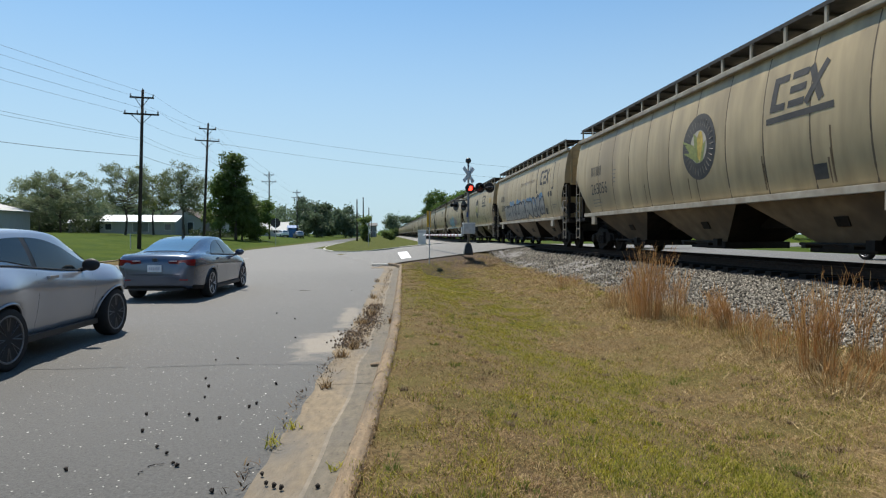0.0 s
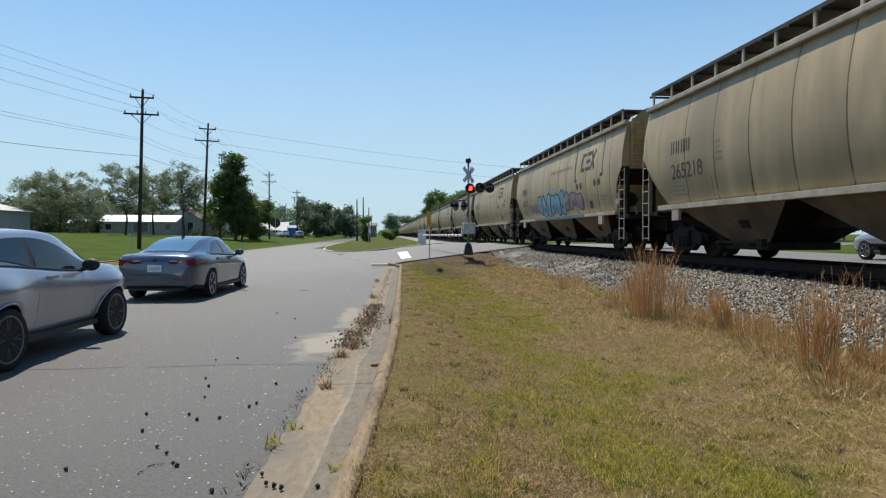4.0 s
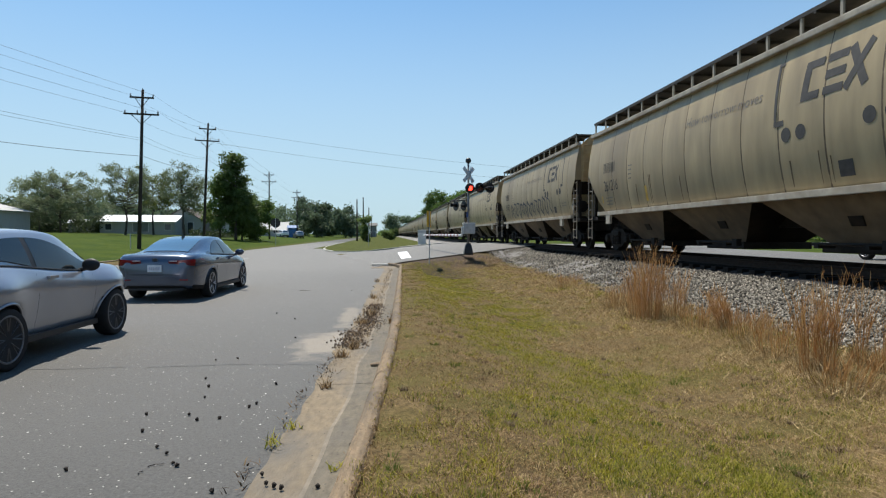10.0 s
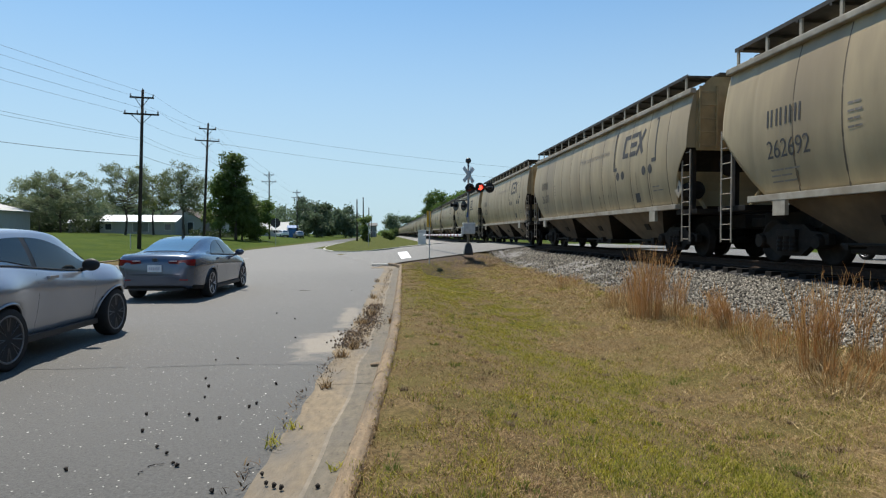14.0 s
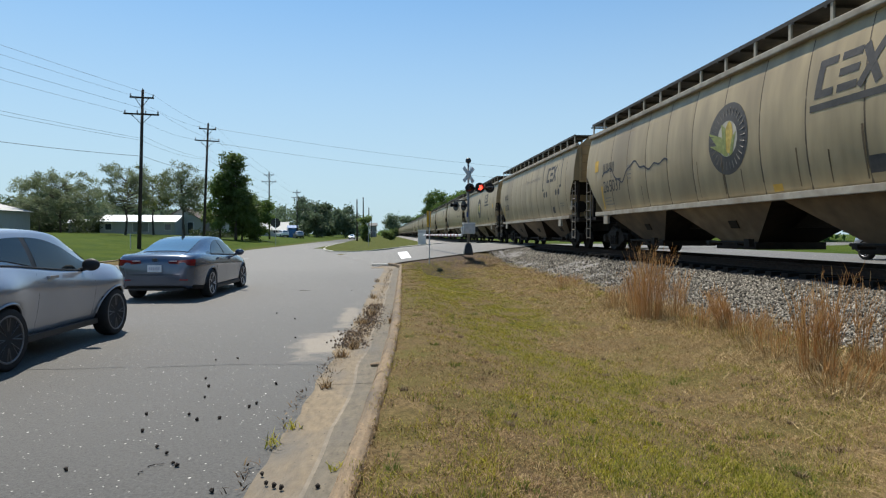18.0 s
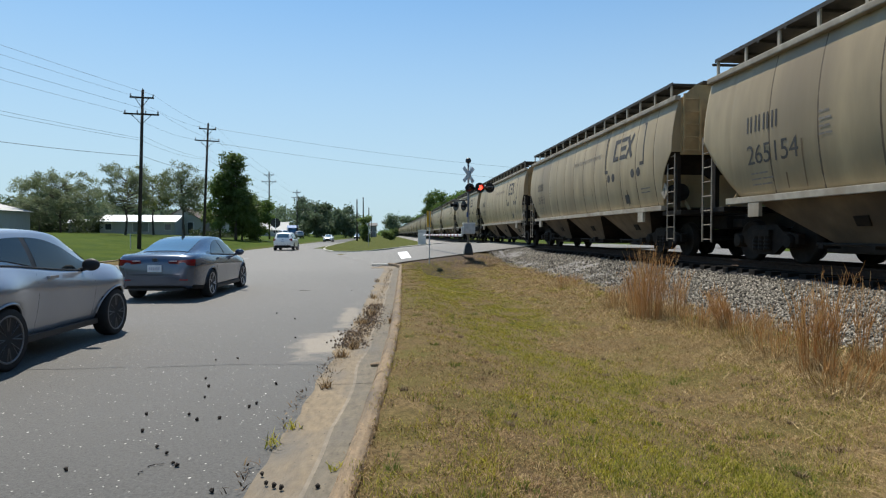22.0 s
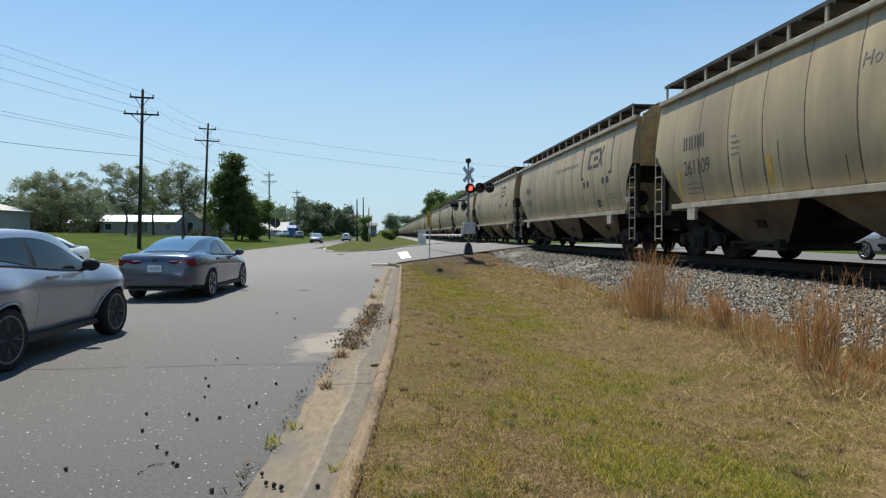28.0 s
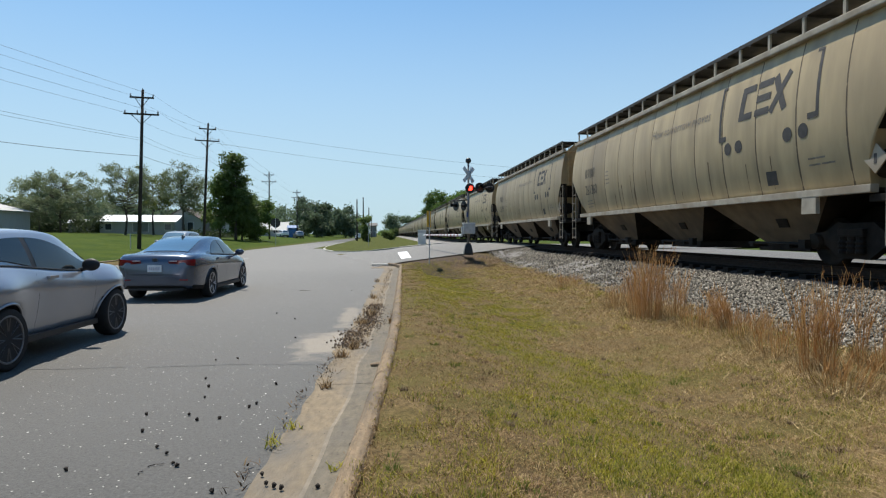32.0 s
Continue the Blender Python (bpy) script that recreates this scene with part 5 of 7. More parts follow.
for sign in (1, -1):
    part("door_pillar", side_window(CROSSOVER, (0.69, 0.81, 0.06, 0.05, 0.9, 0.9), sign, 0.009), M_TRIM, small_suv, "black door pillar trim")
rear_lights(small_suv, CROSSOVER, 0.95, 0.3, 0.22, 0.5)
trunk_details(small_suv, CROSSOVER, 0.85)

white_suv = car("white_suv", SUV, M_CARWHITE, Matrix(), "white sport utility vehicle driving away along the road")
rear_lights(white_suv, SUV, 1.0, 0.3, 0.25, 0.6)
trunk_details(white_suv, SUV, 0.85)
white_sedan = car("white_sedan", SEDAN, M_CARWHITE, Matrix(), "white four-door sedan driving towards the junction")
silver_suv = car("silver_suv", SUV, M_CARGREY, Matrix(), "silver sport utility vehicle driving towards the junction")
for c, s in ((white_sedan, SEDAN), (silver_suv, SUV), (white_suv, SUV)):
    for sign in (1, -1):
        part("headlight", boxed(sign * 0.58 - 0.16, sign * 0.58 + 0.16, s.nose - 0.22, s.nose - 0.06, 0.62, 0.76, bevel=0.03), M_CLEAR_LENS, c)
    if c == silver_suv:
        part("front_bumper", boxed(-0.86, 0.86, s.nose - 0.5, s.nose + 0.01, 0.3, 0.6, bevel=0.05), M_TRIM, c, "black lower front bumper")
    part("grille", boxed(-0.4, 0.4, s.nose - 0.1, s.nose + 0.012, 0.42, 0.62, bevel=0.02), M_TRIM, c)

parked_suv = car("parked_suv", SUV, M_SILVER, pose(19.0, 19.4, 0.53, 0, 0, 0), "silver sport utility vehicle parked beyond the track")
rear_lights(parked_suv, SUV, 1.0, 0.3, 0.25, 0.6)

for i, (px, d, yaw, s, m, name, label) in enumerate(((428, 140, 25, SUV, M_CARWHITE, "parked_van", "white van parked on the lawn by the far house"), (447, 138, 40, SEDAN, M_SLATE, "parked_sedan", "dark sedan parked by the far house"),
                                                     (503, 142, 30, SUV, M_CARWHITE, "parked_van", "white van parked in front of the far house"), (530, 142, 20, SUV, M_CARGREY, "parked_truck", "grey vehicle parked by the far trees"))):
    car(name, s, m, pose(at(px, d), d, ground_z(at(px, d), d) + 0.005, 0, 0, yaw), label, group="vehicles parked by the far house")

# ---- kerb and gutter ----
M_SOIL = mat("dark_soil", (0.07, 0.05, 0.035), 0.95, var=0.4, scale=12)


M_PALE_KERB = mat("pale_concrete", (0.4, 0.38, 0.34), 0.9, var=0.2, scale=8)


def kerb():
    k = thing("kerb", kind="structure", label="stained concrete kerb and gutter with dirt at the joints")
    y, n = -6.0, 0
    while y < 27.4:
        y1 = min(27.5, y + 3.05)
        for name, prof in (("gutter_slab", [(-0.62, 0.01), (-0.25, 0.012), (-0.22, 0.013), (0.01, 0.02), (0.01, -0.1), (-0.62, -0.1)]),
                           ("kerb_stone", [(-0.015, 0.0), (0.012, 0.06), (0.03, 0.105), (0.06, 0.135), (0.11, 0.14), (0.15, 0.125), (0.165, 0.1), (0.165, -0.1), (-0.015, -0.1)])):
            bm = bmesh.new()
            rows = []
            m = 16
            for j in range(m + 1):
                yy = y + 0.006 + (y1 - y - 0.012) * j / m
                rows.append([bm.verts.new((kerb_x(yy) + (a + (0.65 if a < -0.6 else 0.3 if a < -0.2 else 0.0) * kerb_sway(yy)) + ((0.014 if a > -0.2 else 0.05) * noise.noise((0.5 if a < -0.2 else a * 5, yy * (0.9 if a < -0.2 else 1.7), 0 if a < -0.2 else n)) if a > -0.6 else 0.09 * noise.noise((0, yy * 1.3, 2)) + 0.035 * noise.noise((3, yy * 5, 2))), yy,
                                           b + (0.012 * noise.noise((a * 6, yy * 2.2, 7)) if b > 0 else 0))) for a, b in prof])
            c = len(prof)
            for q, w in zip(rows, rows[1:]):
                for i in range(c):
                    bm.faces.new((q[i], w[i], w[(i + 1) % c], q[(i + 1) % c]))
            bm.faces.new(rows[0])
            bm.faces.new(rows[-1][::-1])
            bmesh.ops.recalc_face_normals(bm, faces=bm.faces)
            if name == "gutter_slab":
                # each row has six faces: the second is the tide line, the third the washed strip
                bm.faces.ensure_lookup_table()
                for i in range(6 * m):
                    bm.faces[i].material_index = {1: 2, 2: 1}.get(i % 6, 0)
                me = finish(bm)
                for q in (M_GUTTER, M_GUTTER_GREY, M_GUTTER_LINE):
                    me.materials.append(q)
                part(name, me, None, k)
            else:
                part(name, bm, M_CONCRETE, k)
        y = y1
        n += 1
    # the return at the junction
    bm = bmesh.new()
    rows = []
    for j in range(13):
        a = j / 12
        c0 = kerb_x(27.5)
        px, py = c0 - 0.5 * a * a, 27.5 + 2.2 * a
        nx, ny = 0.98, 0.2 * a
        zz = 0.0
        rows.append([bm.verts.new((px + nx * o, py + ny * o, zz + h)) for o, h in ((0, -0.1), (0, 0.12), (0.04, 0.14), (0.16, 0.13), (0.17, -0.1))])
    for q, w in zip(rows, rows[1:]):
        for i in range(5):
            bm.faces.new((q[i], w[i], w[(i + 1) % 5], q[(i + 1) % 5]))
    bm.faces.new(rows[0])
    bm.faces.new(rows[-1][::-1])
    bmesh.ops.recalc_face_normals(bm, faces=bm.faces)
    part("kerb_return", bm, M_CONCRETE, k)
    part("gutter_end", boxed(-0.72, 0.1, 29.6, 30.15, -0.1, 0.085, bevel=0.03), M_PALE_KERB, k)
    part("gutter_slab", boxed(-0.7, 0.45, 27.5, 29.62, -0.1, 0.008, bevel=0.004), M_GUTTER, k)
    far = thing("far_kerb", kind="structure", label="low concrete kerb along the lawn")
    ys = [-30 + i * 6.0 for i in range(22)]
    for a, b in zip(ys, ys[1:]):
        bm = raw([(left_edge(t) - o, t, h) for t in (a, b - 0.02) for o, h in ((0.0, -0.05), (0.0, 0.13), (0.15, 0.14), (0.4, 0.1))],
                 [(0, 1, 5, 4), (1, 2, 6, 5), (2, 3, 7, 6)])
        part("kerb_stone", bm, M_CONCRETE, far)
    isl = thing("island_kerb", kind="structure", label="pale concrete kerb round the grass island")
    pts = [(right_edge(t), t) for t in (200, 150, 110, 90, 75, 64, 60)] + [(-4.6, 53.5), (-3.0, 49.3), (-1.2, 47.5), (1.0, 47.0), (4.0, 47.4), (7.0, 48.0)]
    for (x0, y0), (x1, y1) in zip(pts, pts[1:]):
        d = Vector((x1 - x0, y1 - y0)).normalized()
        n = Vector((-d.y, d.x)) * 0.2
        z0, z1 = (road_z(x0, y0) if y0 < 58 else 0.0), (road_z(x1, y1) if y1 < 58 else 0.0)
        bm = raw([(x0, y0, z0 - 0.1), (x0, y0, z0 + 0.06), (x0 + n.x, y0 + n.y, z0 + 0.07), (x1, y1, z1 - 0.1), (x1, y1, z1 + 0.06), (x1 + n.x, y1 + n.y, z1 + 0.07)], [(0, 3, 4, 1), (1, 4, 5, 2)])
        part("kerb_stone", bm, M_PALE_KERB, isl)


kerb()


def slab_on_road(name, pts, z, material, **tags):
    bm = raw([(x, y, z(x, y) if callable(z) else z) for x, y in pts], [tuple(range(len(pts)))])
    return tagged(part(name, bm, material), **tags)


M_MARK = mat("road_paint", (0.72, 0.72, 0.7), 0.8, var=0.12, scale=14, tint=(0.55, 0.55, 0.53))
M_MARK_WORN = mat("worn_road_paint", (0.33, 0.32, 0.3), 0.8, var=0.3, scale=14, tint=(0.2, 0.19, 0.17))
M_SEAL = mat("crack_seal", (0.035, 0.035, 0.036), 0.7, var=0.3)
tagged(part("stop_line", band(lambda y: 0.75 - (y - 32.9) * 0.015, lambda y: 1.3 - (y - 32.9) * 0.008, steps((32.9, 39.2, 0.4)), 2, lambda x, y: road_z(x, y) + 0.03), M_MARK), kind="structure", label="white painted stop line before the crossing")
slab_on_road("lane_line", [(-8.72, 36.5), (-8.62, 36.5), (-8.7, 40.5), (-8.8, 40.5)], 0.006, M_MARK_WORN, kind="structure", label="faded white lane line on the asphalt")
bm = bmesh.new()
for a, b in (((-2.7, 7.25), (-1.55, 7.3)), ((-1.5, 7.27), (-0.65, 7.2)), ((-4.0, 7.22), (-2.9, 7.26)), ((-1.9, 13.9), (-1.6, 13.95)), ((-2.6, 17.1), (-2.2, 17.1))):
    n = 8
    last = None
    for i in range(n + 1):
        x = a[0] + (b[0] - a[0]) * i / n
        y = a[1] + (b[1] - a[1]) * i / n + random.uniform(-0.02, 0.02)
        cur = (bm.verts.new((x, y - 0.007, 0.004)), bm.verts.new((x, y + 0.007, 0.004)))
        if last:
            bm.faces.new((last[0], cur[0], cur[1], last[1]))
        last = cur
tagged(part("pavement_crack", bm, M_SEAL), kind="structure", label="thin dark cracks in the asphalt")


# ---- level crossing signal ----
M_LIT = glow_mat("lit_red_lens", (1.0, 0.035, 0.02), 5.0)
M_UNLIT = glass_mat("unlit_red_lens", (0.03, 0.006, 0.006), 0.15)
M_REFLECT = mat("crossbuck_white", (0.55, 0.58, 0.6), 0.4, var=0.08, scale=6)
M_RED = mat("red_sheeting", (0.22, 0.03, 0.03), 0.5, var=0.1)
M_YELLOW = mat("yellow_sheeting", (0.8, 0.5, 0.02), 0.5, var=0.1, scale=6)
LENSES = []


def flasher(parent, p, yaw, lit=True):
    """One lamp: a dark round background with a hood; its lens faces along yaw."""
    m = pose(*p, 0, 0, yaw)
    back = part("lamp_background", lathe(bmesh.new(), [(0.25, 0.0), (0.255, 0.012), (0.09, 0.02), (0.085, 0.14), (0.03, 0.16)], 28, m @ Matrix.Rotation(radians(-90), 4, "X")), M_BLACK, parent, "round black lamp background")
    bm = bmesh.new()
    rows = []
    for z, r in ((0.0, 0.125), (0.1, 0.125), (0.24, 0.13)):
        rows.append([bm.verts.new(m @ Vector((r * math.cos(a), -z, r * math.sin(a)))) for a in [radians(-25 + 230 * i / 16) for i in range(17)]])
    for q, w in zip(rows, rows[1:]):
        for i in range(16):
            bm.faces.new((q[i], q[i + 1], w[i + 1], w[i]))
    bmesh.ops.solidify(bm, geom=bm.faces[:], thickness=0.004)
    part("hood", bm, M_BLACK, back)
    me = finish(lathe(bmesh.new(), [(0.118, -0.006), (0.118, 0.006)], 24, Matrix.Rotation(radians(90), 4, "X")))
    me.materials.append(M_LIT)
    me.materials.append(M_UNLIT)
    for poly in me.polygons:
        poly.material_index = 0 if lit and poly.normal.y < -0.5 else 1
    lens = part("lens", me, None, parent, "round red lamp lens", m=m @ pose(0, -0.03, 0))
    if lit:
        LENSES.append((lens, m @ pose(0, -0.02, 0)))
    else:
        lens.matrix_basis = m @ pose(0, -0.02, 0, 0, 0, 180)
    return back


M_MAST = mat("dull_mast_paint", (0.17, 0.175, 0.18), 0.55, metal=0.3, var=0.15, scale=5)


def crossing_signal(x, y):
    z = road_z(x, y) - 0.02
    s = thing("crossing_signal", pose(x, y, z), label="grey railway crossing signal mast with crossbuck and red flashing lamps", category="crossing signal")
    part("mast", tubed([(0, 0, 0.55), (0, 0, 4.62)], 0.062, 14, 0.052), M_MAST, s, smooth=True)
    bm = bmesh.new()
    lathe(bm, [(0.31, 0.0), (0.31, 0.1), (0.22, 0.46), (0.16, 0.56), (0.08, 0.62)], 4, pose(0, 0, 0, 0, 0, 45))
    part("base_cone", bm, M_BLACK, s, "dark junction box base")
    part("bell", lathe(bmesh.new(), [(0.03, 4.55), (0.05, 4.6), (0.13, 4.64), (0.145, 4.74), (0.12, 4.82), (0.04, 4.87)], 20), M_BLACK, s, "black warning bell", smooth=True)
    for a in (45, -45):
        m = pose(-0.0, -0.07, 4.02, 0, 0, 38) @ pose(0, 0 if a > 0 else -0.012, 0, 0, a, 0)
        bm = boxed(-0.5, 0.5, -0.006, 0.006, -0.1, 0.1)
        part("crossbuck_board", bm, M_REFLECT, s, "white crossbuck board", m=m)
        bm = boxed(-0.5, 0.5, -0.006, 0.006, -0.11, 0.11)
        part("crossbuck_board", bm, M_REFLECT, s, m=pose(0.08, 0.05, 4.02, 0, 0, -82) @ pose(0, 0 if a > 0 else -0.012, 0, 0, a, 0))
    # crossarms and lamps
    m1 = Vector((math.cos(radians(-18)), math.sin(radians(-18)), 0))
    part("crossarm", tubed([(-0.05, 0, 3.33), (1.2, -0.25, 3.38)], 0.035, 8), M_BLACK, s)
    flasher(s, (0.06, -0.2, 3.33), 12)
    flasher(s, (0.56, -0.22, 3.36), 12)
    flasher(s, (1.08, -0.02, 3.37), 195, False)
    part("crossarm", tubed([(0.05, 0, 2.77), (-0.75, 0.3, 2.72)], 0.035, 8), M_BLACK, s)
    flasher(s, (-0.62, 0.15, 2.47), -62, False)
    flasher(s, (-0.2, 0.22, 2.47), 118, False)
    part("marker_plate", boxed(-0.1, -0.02, -0.085, -0.07, 1.9, 2.15), mat("blue_plate", (0.03, 0.07, 0.2), 0.5, var=0.1), s, "small blue notice plate")
    # gate machine and its lowered arm
    part("gate_machine", boxed(-0.28, 0.3, -0.38, 0.1, 1.05, 1.55, bevel=0.03), M_GALV, s, "grey gate machine box")
    part("machine_lid", boxed(-0.3, 0.32, -0.4, 0.12, 1.553, 1.61, bevel=0.02), M_WHITE, s)
    part("counterweight", boxed(0.3, 0.5, 0.0, 0.12, 1.18, 1.42, bevel=0.02), M_BLACK, s)
    part("machine_bracket", boxed(-0.35, -0.28, -0.15, 0.1, 1.0, 1.4, bevel=0.01), M_GALV, s)
    a0, a1 = Vector((-0.3, 0.3, 0.98)), Vector((-1.65, 10.0, 0.98))
    part("gate_arm", tubed([a0, a1], 0.062, 8, 0.05), M_REFLECT, s, "red and white striped gate arm")
    d = a1 - a0
    for i in range(12):
        p0, p1 = a0 + d * (0.05 + i * 0.078), a0 + d * (0.078 + i * 0.078)
        part("gate_stripe", tubed([p0, p1], 0.065 - 0.001 * i, 8), M_RED, s)
    return s


crossing_signal(4.07, 31.0)

# yellow-edged sign on a thin post, a small equipment cabinet, sign backs
def sign_post(x, y, z, h, name, label, plate=None, material=None, yaw=0, size=0.3):
    t = thing(name, pose(x, y, z, 0, 0, yaw), label=label, category="sign")
    part("post", boxed(-0.025, 0.025, -0.02, 0.02, -0.05, h, bevel=0.004), M_GALV, t)
    if plate:
        n = 8 if plate == "octagon" else 4
        m = Matrix.Translation((0, 0.03, h - size)) @ Matrix.Rotation(radians(90), 4, "X") @ Matrix.Rotation(math.pi / n, 4, "Z")
        part("plate", lathe(bmesh.new(), [(size / math.cos(math.pi / n), -0.004), (size / math.cos(math.pi / n), 0.004)], n, m), material, t)
    return t


sign_post(at(760, 29.2), 29.2, ground_z(at(760, 29.2), 29.2), 2.5, "sign_post", "thin steel post with a yellow sign seen nearly edge-on", "square", M_YELLOW, 72, 0.38)
sign_post(at(488, 78), 78.0, 0.1, 3.35, "stop_sign", "back of an octagonal road sign on a steel post", "octagon", M_BLACK, 8, 0.56)
sign_post(at(652, 70), 70.0, 0.1, 2.4, "marker_post", "plain thin steel marker post in the grass")
sign_post(at(231, 47), 47.0, left_z(at(231, 47), 47), 1.2, "lawn_marker", "short grey marker post in the lawn")
cab = thing("equipment_cabinet", pose(2.72, 48.6, 0.22), label="pale grey metal equipment cabinet beside the crossing", category="cabinet")
part("body", boxed(-0.3, 0.3, -0.3, 0.3, -0.1, 1.58, bevel=0.02), M_GALV, cab)
part("lid", boxed(-0.33, 0.33, -0.33, 0.33, 1.583, 1.64, bevel=0.015), M_WHITE, cab)
part("door_seam", boxed(-0.3, 0.3, -0.31, -0.302, 0.12, 1.4), M_WHITE, cab)


# ---- utility poles and wires ----
def utility_pole(x, y, h, arms, lean=0.0, r=0.15, width=2.4):
    z = ground_z(x, y)
    p = thing("utility_pole", pose(x, y, z - 0.1, 0, lean, 0), label="weathered wooden utility pole with two crossarms" if len(arms) > 1 else "dark bare wooden utility pole", category="utility pole", group="utility poles along the road")
    part("pole", tubed([(0, 0, 0), (0, 0, h * 0.5), (0, 0, h)], r, 10, r * 0.62), M_WOOD, p, smooth=True)
    for za, w in arms:
        a = part("crossarm", boxed(-w / 2, w / 2, -0.2, -0.09, h - za - 0.06, h - za + 0.06, bevel=0.01), M_WOOD, p)
        for s in (-1, 1):
            part("brace", tubed([(s * w * 0.28, -0.14, h - za - 0.05), (0, -0.1, h - za - 0.75)], 0.022, 4), M_WOOD, p)
        for k in (-0.47, -0.12, 0.12, 0.47) if w > 2.2 else (-0.47, 0.47):
            part("insulator", lathe(bmesh.new(), [(0.03, 0.0), (0.055, 0.06), (0.04, 0.12), (0.06, 0.17), (0.02, 0.23)], 8, Matrix.Translation((w * k, -0.145, h - za + 0.06))), M_GALV, p)
    part("pole_top", lathe(bmesh.new(), [(0.03, h), (0.05, h + 0.05), (0.02, h + 0.12)], 8), M_GALV, p)
    return p


POLES = [(at(246, 48), 48.0, 11.85, 1.9), (at(360, 67), 67.0, 12.65, 2.7), (at(477, 112), 112.0, 12.0, 0.0), (at(526, 146), 146.0, 11.2, 0.0), (at(563, 215), 215.0, 9.5, 0.0)]
for x, y, h, lean in POLES:
    utility_pole(x, y, h, [(0.6, 1.7), (1.82, 2.5)], lean)
for x, y, h in ((at(632, 118), 118.0, 7.9), (at(643, 124), 124.0, 8.6), (at(653, 150), 150.0, 7.6), (at(658, 170), 170.0, 6.4)):
    utility_pole(x, y, h, [], 0.0, 0.17 if h > 7 else 0.1)

M_WIRE = mat("wire", (0.09, 0.1, 0.11), 0.6, var=0.1)


def wire(a, b, sag, r=0.008):
    pts = []
    for i in range(17):
        k = i / 16
        p = Vector(a).lerp(Vector(b), k)
        pts.append((p.x, p.y, p.z - sag * 4 * k * (1 - k)))
    return tagged(part("overhead_wire", tubed(pts, r, 4), M_WIRE), label="thin dark overhead power line", category="wire", group="overhead wires between the poles")


def top(i):
    x, y, h, lean = POLES[i]
    return x + math.sin(radians(lean)) * h, y, ground_z(x, y) - 0.1 + h


chain = [(-30.0, -1.0, 12.2)] + [top(i) for i in range(5)]
for n, (a, b) in enumerate(zip(chain, chain[1:])):
    slack = 0.45 if n == 0 else 0.0
    for dx, dz in ((-0.82, -0.4), (0.82, -0.4), (-1.2, -1.7), (1.2, -1.7)):
        wire((a[0] + dx, a[1], a[2] + dz), (b[0] + dx, b[1], b[2] + dz), 0.35)
    wire((a[0], a[1], a[2] - 3.4), (b[0], b[1], b[2] - 3.6), 0.3 + slack * 0.6, 0.009)
    wire((a[0], a[1], a[2] - 3.8), (b[0], b[1], b[2] - 3.75), 0.3 + slack * 0.6, 0.009)
    wire((a[0], a[1], a[2] - 4.9), (b[0], b[1], b[2] - 4.9), 0.3 + slack * 1.6, 0.015)
p2 = top(1)
for dz in (-0.5, -2.0):
    wire((p2[0] + 0.5, p2[1], p2[2] + dz), (46.0, 92.0, 11.0 + dz), 1.2, 0.012)

# ---- buildings ----
M_METAL_ROOF = mat("pale_metal_roof", (0.78, 0.79, 0.8), 0.4, metal=0.1, var=0.06, scale=2, stretch=(8, 1, 1))
M_SIDING = mat("grey_siding", (0.38, 0.38, 0.36), 0.75, var=0.1, scale=3, stretch=(6, 6, 0.3))
M_SIDING_DARK = mat("shaded_siding", (0.2, 0.2, 0.19), 0.8, var=0.12, scale=3)
M_SHINGLE = mat("grey_shingle", (0.2, 0.19, 0.18), 0.9, var=0.2, scale=8)
M_CREAM = mat("cream_siding", (0.42, 0.4, 0.34), 0.8, var=0.1, scale=3, stretch=(1, 1, 8))
M_BROWN_ROOF = mat("brown_shingle", (0.075, 0.055, 0.045), 0.9, var=0.25, scale=8)
M_BLUE = mat("blue_tarpaulin", (0.03, 0.12, 0.3), 0.6, var=0.15)
M_PANE = glass_mat("window_pane", (0.03, 0.035, 0.04))


